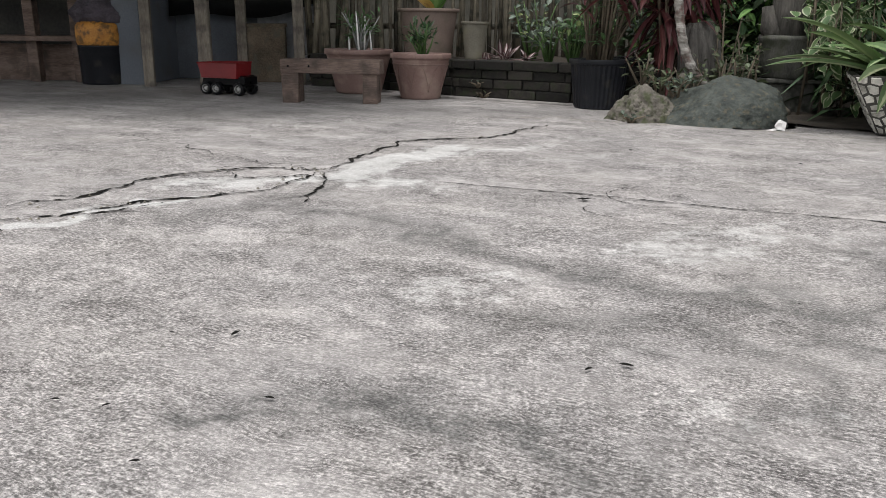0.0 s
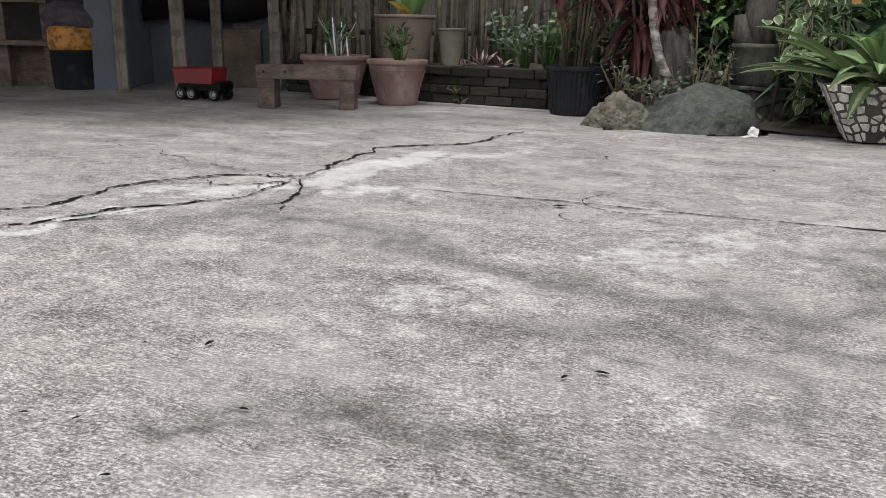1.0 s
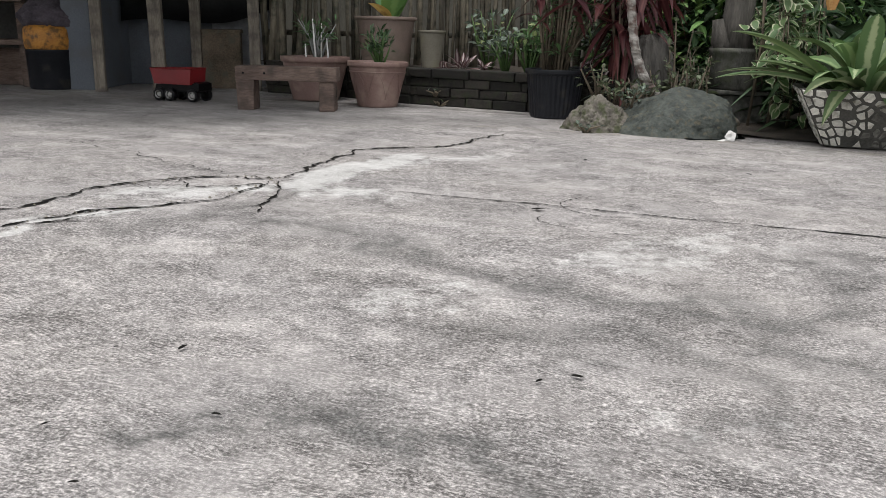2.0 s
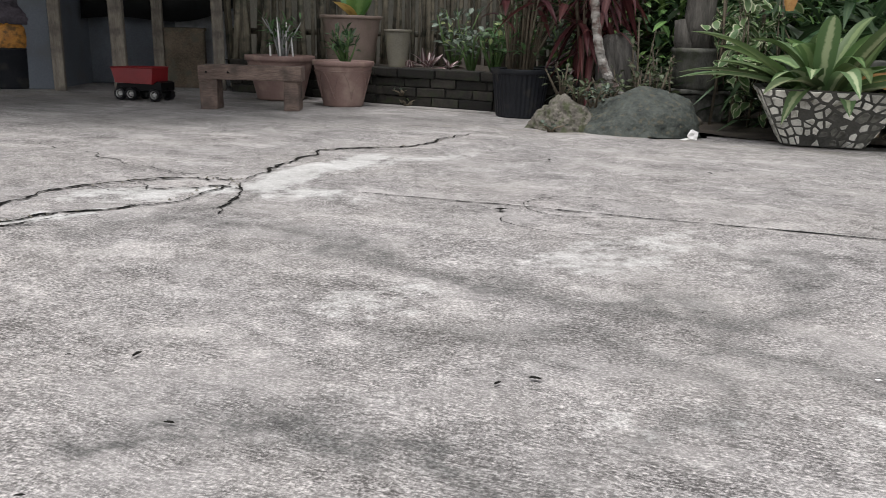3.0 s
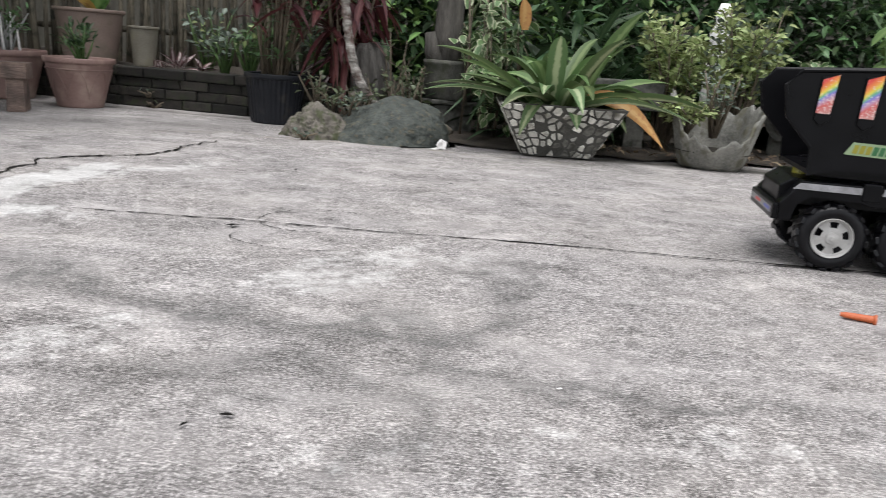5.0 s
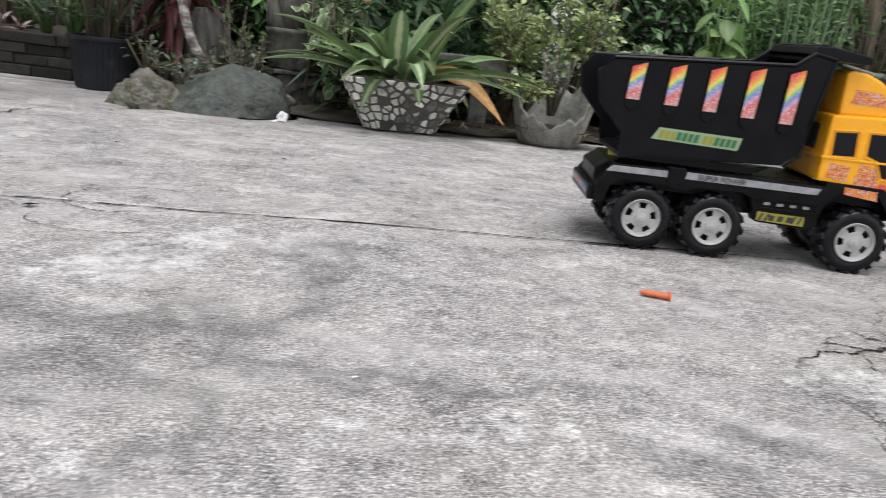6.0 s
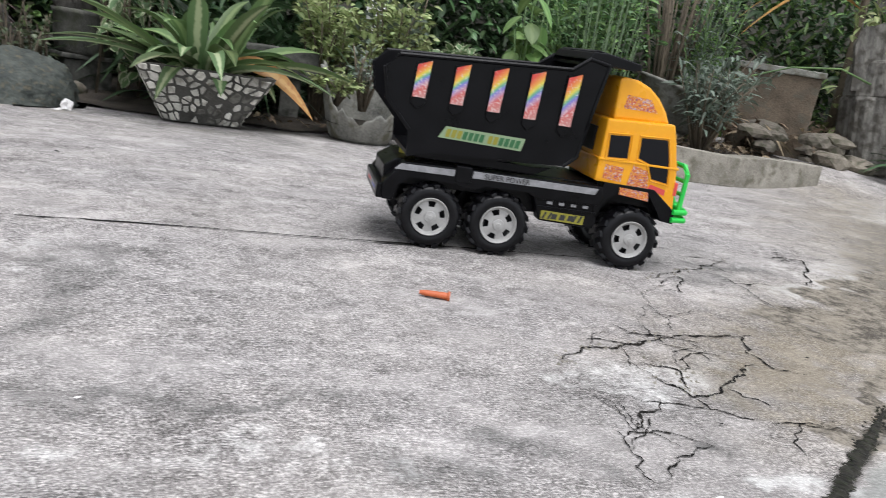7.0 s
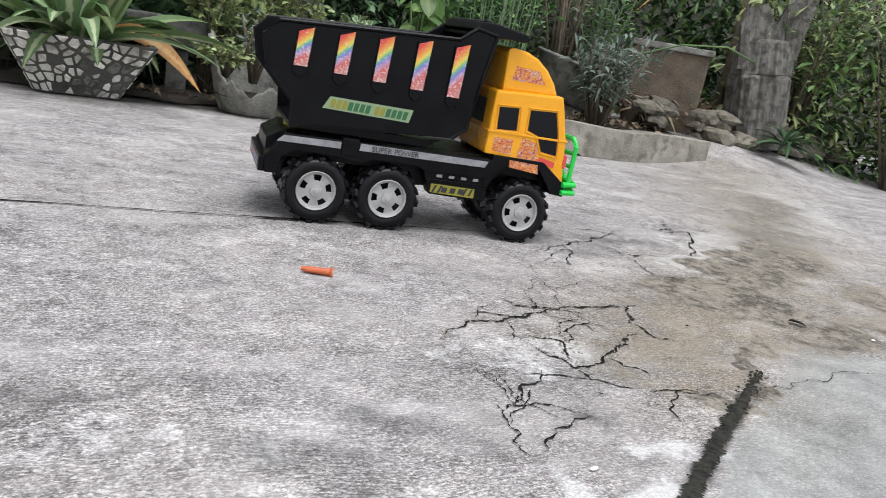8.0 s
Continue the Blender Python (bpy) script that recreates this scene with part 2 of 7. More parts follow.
M_BAMBOO = material("dry_bamboo", (0.05, 0.043, 0.031), (0.19, 0.165, 0.12), 0.75, 40, 7, 0.4, stain=(0.04, 0.042, 0.03), stain_amount=0.45, stretch=(5, 5, 0.6), per_object=0.5)
M_WALL = material("blue_grey_painted_wall", (0.085, 0.095, 0.11), (0.15, 0.165, 0.19), 0.8, 120, 3, 0.25, stain=(0.10, 0.105, 0.11), stain_amount=0.4)
M_PALEBOARD = material("pale_grey_board", (0.20, 0.21, 0.22), (0.34, 0.35, 0.36), 0.8, 90, 4, 0.2, stain=(0.15, 0.15, 0.15), stain_amount=0.35)
M_DARKWALL = material("dark_board", (0.02, 0.02, 0.02), (0.06, 0.057, 0.05), 0.9, 60, 4, 0.4)
M_BACKDROP = material("brown_backdrop", (0.05, 0.048, 0.04), (0.17, 0.16, 0.13), 0.9, 60, 4, 0.4, stretch=(3, 3, 0.5))
M_TARP = material("black_tarp", (0.006, 0.006, 0.007), (0.02, 0.02, 0.022), 0.6, 60, 6, 0.4)
M_ORANGE = material("speckled_orange_drum_top", (0.33, 0.13, 0.02), (0.55, 0.26, 0.05), 0.6, 150, 14, 0.3, stain=(0.10, 0.055, 0.02), stain_amount=0.5)
M_CLOTH = material("dark_cloth", (0.03, 0.026, 0.032), (0.10, 0.085, 0.10), 0.95, 90, 8, 0.6)
M_ROCK = material("green_grey_rock", (0.018, 0.023, 0.021), (0.088, 0.098, 0.085), 0.75, 110, 26, 0.9, stain=(0.10, 0.09, 0.06), stain_amount=0.25)
M_GUTTER = material("black_moss_dirt", (0.003, 0.003, 0.0025), (0.045, 0.042, 0.033), 0.95, 330, 60, 0.9, stain=(0.022, 0.027, 0.013), stain_amount=0.4)
M_MOULD = material("mouldy_brown_cement", (0.05, 0.038, 0.026), (0.18, 0.14, 0.10), 0.9, 110, 8, 0.7, stain=(0.09, 0.085, 0.065), stain_amount=0.35)
M_ROCKPALE = material("pale_brown_rock", (0.05, 0.045, 0.037), (0.21, 0.19, 0.16), 0.9, 90, 16, 0.9, stain=(0.06, 0.068, 0.033), stain_amount=0.55)
M_CEMENT = material("aged_cement", (0.10, 0.10, 0.09), (0.30, 0.295, 0.26), 0.9, 110, 9, 0.8, stain=(0.09, 0.085, 0.055), stain_amount=0.45)
M_CEMENTPALE = material("pale_cement", (0.20, 0.205, 0.20), (0.42, 0.425, 0.41), 0.9, 120, 8, 0.6, stain=(0.15, 0.15, 0.13), stain_amount=0.35)
M_KERB = material("kerb_concrete", (0.14, 0.13, 0.105), (0.36, 0.335, 0.285), 0.9, 120, 8, 0.7, stain=(0.12, 0.11, 0.08), stain_amount=0.35)
M_CEMENTMID = material("folded_grey_cement", (0.07, 0.07, 0.065), (0.25, 0.25, 0.235), 0.9, 110, 9, 0.8, stain=(0.06, 0.062, 0.045), stain_amount=0.45, stretch=(2, 2, 0.6))
M_PALMSTUMP = material("grey_palm_stump", (0.05, 0.047, 0.042), (0.22, 0.21, 0.185), 0.9, 55, 9, 0.9, stain=(0.05, 0.044, 0.035), stain_amount=0.5, stretch=(4, 4, 0.7))
M_MORTARGREY = material("dark_grey_mortar", (0.03, 0.029, 0.026), (0.095, 0.092, 0.082), 0.9, 140, 10, 0.7)
M_DARKCEMENT = material("dark_cement_trough", (0.05, 0.05, 0.045), (0.15, 0.147, 0.13), 0.85, 100, 8, 0.5, stain=(0.03, 0.032, 0.026), stain_amount=0.4)
M_STONE = material("cream_mosaic_stone", (0.34, 0.33, 0.29), (0.72, 0.70, 0.64), 0.75, 120, 9, 0.5, stain=(0.13, 0.12, 0.09), stain_amount=0.38, per_object=0.35)
M_SMEARED = material("mortar_smeared_stone", (0.06, 0.058, 0.05), (0.20, 0.195, 0.17), 0.85, 120, 14, 0.6, stain=(0.05, 0.047, 0.04), stain_amount=0.45, per_object=0.3)
M_RUBBLE = material("rubble_stone", (0.07, 0.06, 0.048), (0.22, 0.195, 0.155), 0.9, 80, 9, 0.8, stain=(0.05, 0.05, 0.03), stain_amount=0.45, per_object=0.3)
M_BARK = material("ringed_pale_bark", (0.10, 0.09, 0.075), (0.40, 0.38, 0.35), 0.9, 30, 14, 0.9, stain=(0.10, 0.06, 0.05), stain_amount=0.5, stretch=(1, 1, 3))
M_DEADWOOD = material("grey_dead_wood", (0.025, 0.023, 0.021), (0.12, 0.112, 0.10), 0.9, 60, 8, 0.8, stretch=(3, 3, 0.6))
M_TRUNK = material("grey_driftwood", (0.03, 0.028, 0.024), (0.13, 0.12, 0.105), 0.9, 35, 6, 0.8, stretch=(4, 4, 0.7))
M_BUCKET = material("dark_mossy_cement", (0.035, 0.035, 0.03), (0.13, 0.128, 0.11), 0.9, 90, 8, 0.7, stain=(0.05, 0.055, 0.035), stain_amount=0.4, stretch=(2, 2, 0.8))
M_REED = material("dull_green_reed", (0.03, 0.055, 0.025), (0.085, 0.13, 0.055), 0.6, 60, 10, 0.2, per_object=0.4)
M_STEM = material("brown_stem", (0.05, 0.04, 0.028), (0.16, 0.13, 0.09), 0.8, 60, 10, 0.3)
M_GREENSTEM = material("green_stem", (0.05, 0.10, 0.03), (0.13, 0.22, 0.07), 0.6, 60, 10, 0.2, per_island=0.3)
M_LILY = leaf_material("striped_lily_leaf", (0.095, 0.17, 0.045), (0.20, 0.29, 0.095), 0.22, 0.4)
M_LILYPALE = leaf_material("pale_striped_lily_leaf", (0.09, 0.16, 0.05), (0.34, 0.39, 0.20), 0.22, 0.3)
M_YELLOWLEAF = leaf_material("yellowed_leaf", (0.52, 0.27, 0.03), (0.60, 0.36, 0.06), 0.2, 0.15, patch=(0.42, 0.17, 0.02))
M_LIME = leaf_material("lime_leaf", (0.24, 0.31, 0.09), (0.37, 0.42, 0.17), 0.25, 0.4)
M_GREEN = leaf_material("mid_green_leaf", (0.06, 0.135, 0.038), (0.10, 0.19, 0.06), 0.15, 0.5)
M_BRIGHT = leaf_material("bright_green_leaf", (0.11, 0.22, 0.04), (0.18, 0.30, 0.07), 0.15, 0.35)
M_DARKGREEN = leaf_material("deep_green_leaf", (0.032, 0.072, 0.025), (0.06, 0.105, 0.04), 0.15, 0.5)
M_GREYGREEN = leaf_material("grey_green_leaf", (0.10, 0.14, 0.10), (0.18, 0.22, 0.16), 0.2, 0.45)
M_OLIVE = leaf_material("olive_leaf", (0.075, 0.10, 0.045), (0.13, 0.15, 0.08), 0.2, 0.5)
M_VARIEGATED = leaf_material("variegated_leaf", (0.42, 0.45, 0.27), (0.09, 0.17, 0.05), 0.62, 0.25)
M_RED = leaf_material("maroon_leaf", (0.085, 0.016, 0.018), (0.14, 0.03, 0.03), 0.15, 0.5)
M_PINK = leaf_material("pink_striped_leaf", (0.13, 0.06, 0.065), (0.48, 0.40, 0.38), 0.3, 0.35)
M_DRY = leaf_material("dry_brown_leaf", (0.17, 0.12, 0.07), (0.26, 0.19, 0.12), 0.2, 0.5, 0.8)
M_WHITEPAPER = plain("white_paper", (0.78, 0.76, 0.74), 0.8)
M_PLUG = plain("orange_plastic", (0.46, 0.11, 0.035), 0.45)
# toy truck plastics
M_TRUCKBLACK = material("black_toy_plastic", (0.0022, 0.0022, 0.0027), (0.005, 0.005, 0.006), 0.32, 200, 20, 0.05, spec=0.13)
M_TYRE = material("toy_tyre_rubber", (0.003, 0.003, 0.004), (0.008, 0.008, 0.009), 0.38, 200, 20, 0.2, spec=0.2)
M_YELLOW = material("yellow_toy_plastic", (0.72, 0.315, 0.008), (0.80, 0.365, 0.012), 0.3, 100, 8, 0.03)
M_RIM = material("grey_white_rim_plastic", (0.27, 0.265, 0.255), (0.38, 0.375, 0.36), 0.45, 150, 30, 0.1)
M_NEON = plain("green_toy_plastic", (0.02, 0.50, 0.06), 0.35)
M_GLASSBLACK = plain("black_window_plastic", (0.006, 0.006, 0.008), 0.3, spec=0.18)
M_SILVER = material("silver_sticker", (0.17, 0.17, 0.175), (0.31, 0.31, 0.32), 0.35, 400, 60, 0.05)
M_REDSTICK = plain("red_sticker", (0.60, 0.06, 0.05), 0.4)
M_BLUESTICK = plain("blue_sticker", (0.10, 0.12, 0.45), 0.4)
M_GREENSTICK = plain("green_sticker_print", (0.02, 0.11, 0.035), 0.4)
M_LIMESTICK = plain("lime_sticker_print", (0.24, 0.22, 0.02), 0.4)
M_PALEGREEN = plain("pale_green_sticker", (0.22, 0.30, 0.17), 0.4)
M_DARKPRINT = plain("black_print", (0.02, 0.02, 0.02), 0.5)
M_REDTOY = material("red_toy_plastic", (0.13, 0.008, 0.010), (0.20, 0.012, 0.015), 0.4, 150, 9, 0.05)


def rainbow_material():
    m = bpy.data.materials.new("rainbow_sticker")
    m.use_nodes = True
    n, l = m.node_tree.nodes, m.node_tree.links
    at = n.new("ShaderNodeAttribute")
    at.attribute_name = "along"
    ramp = n.new("ShaderNodeValToRGB")
    stops = ((0.0, (0.46, 0.20, 0.18)), (0.25, (0.50, 0.10, 0.09)), (0.36, (0.42, 0.24, 0.34)), (0.47, (0.16, 0.16, 0.50)), (0.56, (0.12, 0.36, 0.20)),
             (0.66, (0.60, 0.52, 0.06)), (0.80, (0.66, 0.24, 0.05)), (1.0, (0.55, 0.05, 0.04)))
    while len(ramp.color_ramp.elements) < len(stops):
        ramp.color_ramp.elements.new(0.5)
    for e, (p, c) in zip(ramp.color_ramp.elements, stops):
        e.position = p
        e.color = (*c, 1)
    l.new(at.outputs["Fac"], ramp.inputs[0])
    # small white printed flecks, dense in the pink foot
    co = n.new("ShaderNodeTexCoord")
    nz = n.new("ShaderNodeTexNoise")
    nz.inputs["Scale"].default_value = 230
    l.new(co.outputs["Object"], nz.inputs["Vector"])
    foot = n.new("ShaderNodeMapRange")
    for key, x in (("From Min", 0.15), ("From Max", 0.75), ("To Min", 0.09), ("To Max", 0.0)):
        foot.inputs[key].default_value = x
    l.new(at.outputs["Fac"], foot.inputs["Value"])
    add = n.new("ShaderNodeMath")
    l.new(nz.outputs[0], add.inputs[0])
    l.new(foot.outputs[0], add.inputs[1])
    fleck = n.new("ShaderNodeMapRange")
    for key, x in (("From Min", 0.60), ("From Max", 0.68), ("To Max", 0.6)):
        fleck.inputs[key].default_value = x
    l.new(add.outputs[0], fleck.inputs["Value"])
    mix = n.new("ShaderNodeMix")
    mix.data_type = "RGBA"
    mix.inputs["B"].default_value = (0.62, 0.54, 0.50, 1)
    l.new(fleck.outputs[0], mix.inputs["Factor"])
    l.new(ramp.outputs[0], mix.inputs["A"])
    l.new(mix.outputs["Result"], n["Principled BSDF"].inputs["Base Color"])
    n["Principled BSDF"].inputs["Roughness"].default_value = 0.4
    return m


M_RAINBOW = rainbow_material()


def burst_material():
    """Small printed flames and stars: red, white, blue and yellow flecks."""
    m = bpy.data.materials.new("printed_burst_sticker")
    m.use_nodes = True
    n, l = m.node_tree.nodes, m.node_tree.links
    co = n.new("ShaderNodeTexCoord")
    nz = n.new("ShaderNodeTexNoise")
    nz.inputs["Scale"].default_value = 210
    nz.inputs["Detail"].default_value = 3
    l.new(co.outputs["Object"], nz.inputs["Vector"])
    ramp = n.new("ShaderNodeValToRGB")
    ramp.color_ramp.interpolation = "CONSTANT"
    stops = ((0.0, (0.10, 0.06, 0.18)), (0.36, (0.46, 0.06, 0.03)), (0.45, (0.68, 0.34, 0.03)), (0.51, (0.44, 0.07, 0.03)), (0.58, (0.55, 0.46, 0.40)), (0.65, (0.22, 0.12, 0.34)))
    while len(ramp.color_ramp.elements) < len(stops):
        ramp.color_ramp.elements.new(0.5)
    for e, (p, c) in zip(ramp.color_ramp.elements, stops):
        e.position = p
        e.color = (*c, 1)
    l.new(nz.outputs[0], ramp.inputs[0])
    l.new(ramp.outputs[0], n["Principled BSDF"].inputs["Base Color"])
    n["Principled BSDF"].inputs["Roughness"].default_value = 0.4
    return m


M_BURST = burst_material()


# ---- helpers for shapes ----
def part(name, bm, mat, parent=None, label="", smooth=False, m=None):
    """Links a bmesh as one mesh object, under a thing or a part."""
    me = bpy.data.meshes.new(name)
    bmesh.ops.recalc_face_normals(bm, faces=bm.faces)
    bm.to_mesh(me)
    bm.free()
    if smooth:
        me.polygons.foreach_set("use_smooth", [True] * len(me.polygons))
    me.materials.append(mat)
    ob = new(name, me)
    ob.parent = parent
    if m:
        ob.matrix_basis = m
    if label:
        tagged(ob, label)
    return ob


def thing(name, m, label, category, group="", kind=""):
    ob = new(name)
    ob.empty_display_size = 0.05
    ob.matrix_basis = m
    return tagged(ob, label, category, group, kind)


def prism(poly, v0, v1, bevel=0.0):
    """A polygon in the xz plane, drawn out along y from v0 to v1."""
    bm = bmesh.new()
    lower = [bm.verts.new((u, v0, w)) for u, w in poly]
    upper = [bm.verts.new((u, v1, w)) for u, w in poly]
    bm.faces.new(lower)
    bm.faces.new(upper[::-1])
    for i in range(len(poly)):
        j = (i + 1) % len(poly)
        bm.faces.new((lower[i], upper[i], upper[j], lower[j]))
    if bevel:
        bmesh.ops.bevel(bm, geom=bm.edges[:], offset=bevel, segments=2, affect="EDGES", profile=0.6)
    return bm


def box(x0, x1, y0, y1, z0, z1, bevel=0.0, jitter=0.0, seed=0):
    bm = bmesh.new()
    bmesh.ops.create_cube(bm, size=1)
    rnd = random.Random(seed)
    for v in bm.verts:
        v.co = Vector((x0 + (v.co.x + 0.5) * (x1 - x0), y0 + (v.co.y + 0.5) * (y1 - y0), z0 + (v.co.z + 0.5) * (z1 - z0)))
        v.co += Vector([rnd.uniform(-jitter, jitter) for _ in range(3)])
    if bevel:
        bmesh.ops.bevel(bm, geom=bm.edges[:], offset=bevel, segments=2, affect="EDGES", profile=0.6)
    return bm


def join(*bms):
    out = bmesh.new()
    for b in bms:
        me = bpy.data.meshes.new("join")
        b.to_mesh(me)
        b.free()
        out.from_mesh(me)
        bpy.data.meshes.remove(me)
    return out


def turn(bm, m):
    bmesh.ops.transform(bm, matrix=m, verts=bm.verts)
    return bm


def lathe(profile, n=40, wobble=None, close_bottom=True, close_top=False):
    """Turns (radius, height) rows round z. wobble(angle, row) gives a factor on the radius."""
    bm = bmesh.new()
    rows = []
    for k, (r, z) in enumerate(profile):
        row = []
        for i in range(n):
            a = 2 * math.pi * i / n
            f = wobble(a, k) if wobble else 1
            row.append(bm.verts.new((r * f * math.cos(a), r * f * math.sin(a), z)))
        rows.append(row)
    for a, b in zip(rows, rows[1:]):
        for i in range(n):
            j = (i + 1) % n
            bm.faces.new((a[i], a[j], b[j], b[i]))
    if close_bottom:
        bm.faces.new(rows[0][::-1])
    if close_top:
        bm.faces.new(rows[-1])
    return bm


def tube(points, radii, n=8):
    """A round rod along points, with a radius at each point."""
    bm = bmesh.new()
    pts = [Vector(p) for p in points]
    rows = []
    for k, p in enumerate(pts):
        d = (pts[min(k + 1, len(pts) - 1)] - pts[max(k - 1, 0)]).normalized()
        side = d.cross(Vector((0.13, 0.21, 0.97)) if abs(d.z) < 0.95 else Vector((1, 0, 0))).normalized()
        up = side.cross(d)
        r = radii[k] if isinstance(radii, (list, tuple)) else radii
        rows.append([bm.verts.new(p + r * (math.cos(2 * math.pi * i / n) * side + math.sin(2 * math.pi * i / n) * up)) for i in range(n)])
    for a, b in zip(rows, rows[1:]):
        for i in range(n):
            j = (i + 1) % n
            bm.faces.new((a[i], a[j], b[j], b[i]))
    bm.faces.new(rows[0][::-1])
    bm.faces.new(rows[-1])
    return bm


def lump(sx, sy, sz, rough=0.2, scale=1.6, seed=0, subdiv=3, flat=True, crag=0.0):
    """A stone: a noisy sphere with a flattened base at z = 0; crag adds broken ridges."""
    bm = bmesh.new()
    bmesh.ops.create_icosphere(bm, subdivisions=subdiv, radius=1)
    off = Vector((seed * 3.7, seed * 1.3, seed * 5.1))
    for v in bm.verts:
        d = noise.noise(v.co * scale + off) * rough + noise.noise(v.co * scale * 3 + off) * rough * 0.35
        if crag:
            d += crag * (0.5 - abs(noise.noise(v.co * 4.2 + off))) + crag * 0.5 * (0.5 - abs(noise.noise(v.co * 9.5 + off))) + crag * 0.25 * noise.noise(v.co * 24 + off)
        v.co *= 1 + d
        v.co = Vector((v.co.x * sx, v.co.y * sy, v.co.z * sz))
        if flat:
            v.co.z = max(v.co.z + sz * 0.55, 0)
    return bm


def boulder_mass(sx, sy, sz, planes, seed, rough=0.06):
    """A weathered boulder: flat broken sides with rounded arrises, pitted all over, its base at z = 0."""
    bm = bmesh.new()
    bmesh.ops.create_icosphere(bm, subdivisions=6, radius=1)
    cut = [(Vector(p).normalized(), d) for p, d in planes]
    off = Vector((seed * 3.7, seed * 1.3, seed * 5.1))
    for v in bm.verts:
        r = sum(max(0.0, p.dot(v.co) / d) ** 9 for p, d in cut) ** (-1 / 9)
        q = v.co * min(r, 1.35)
        r2 = rough * (noise.noise(q * 2.6 + off) + 0.6 * noise.noise(q * 6 + off) - 0.7 * abs(noise.noise(q * 11 + off)) + 0.3 * noise.noise(q * 26 + off))
        q *= 1 + r2
        v.co = Vector((q.x * sx, q.y * sy, max(q.z, 0) * sz))
    return bm


class Leaves:
    """Gathers leaf blades into one mesh, with how far across and along the blade each point lies."""

    def __init__(self):
        self.v, self.f, self.across, self.along = [], [], [], []

    def add(self, base, way, length, width, droop=0.3, segs=5, shape="lance", fold=0.15, twist=0.0):
        way = Vector(way).normalized()
        side = way.cross(Vector((0, 0, 1)))
        side = side.normalized() if side.length > 0.05 else Vector((1, 0, 0))
        if twist:
            side = Matrix.Rotation(twist, 3, way) @ side
        base = Vector(base)
        start = len(self.v)
        prev = base
        for k in range(segs + 1):
            s = k / segs
            p = base + way * length * s + Vector((0, 0, -1)) * droop * length * s * s
            if shape == "strap":
                w = width * min(1, 0.55 + 1.6 * s) * (1 - max(0, (s - 0.55) / 0.45) ** 2)
            elif shape == "oval":
                w = width * max(math.sin(math.pi * min(s * 0.97 + 0.03, 1)) ** 0.7, 0.03)
            else:
                w = width * max(math.sin(math.pi * min(s ** 0.75, 1)), 0.03)
            up = side.cross(way)
            for a in (-1, 0, 1):
                self.v.append(p + side * a * w * 0.5 + up * (abs(a) * fold * w))
                self.across.append(a)
                self.along.append(s)
        for k in range(segs):
            q = start + 3 * k
            self.f += [(q, q + 1, q + 4, q + 3), (q + 1, q + 2, q + 5, q + 4)]

    def build(self, name, mat, parent=None, label=""):
        me = bpy.data.meshes.new(name)
        me.from_pydata([tuple(p) for p in self.v], [], self.f)
        for key, vals in (("across", self.across), ("along", self.along)):
            me.attributes.new(key, "FLOAT", "POINT").data.foreach_set("value", vals)
        me.polygons.foreach_set("use_smooth", [True] * len(me.polygons))
        me.materials.append(mat)
        ob = new(name, me)
        ob.parent = parent
        if label:
            tagged(ob, label)
        return ob


def sticker(name, quad, mat, parent, label=""):
    """A flat four-cornered label with a little thickness; along runs up it."""
    me = bpy.data.meshes.new(name)
    me.from_pydata(quad, [], [(0, 1, 2, 3)])
    me.attributes.new("along", "FLOAT", "POINT").data.foreach_set("value", [0.14, -0.10, 0.88, 1.12])
    me.materials.append(mat)
    ob = new(name, me)
    ob.parent = parent
    if label:
        tagged(ob, label)
    return ob


def lettering(name, text, size, mat, parent, m, label=""):
    cu = bpy.data.curves.new(name, "FONT")
    cu.body, cu.size, cu.extrude = text, size, 0.0003
    tmp = bpy.data.objects.new("tmp", cu)
    me = bpy.data.meshes.new_from_object(tmp)
    bpy.data.objects.remove(tmp)
    me.materials.append(mat)
    ob = new(name, me)
    ob.parent = parent
    ob.matrix_basis = m
    if label:
        tagged(ob, label)
    return ob


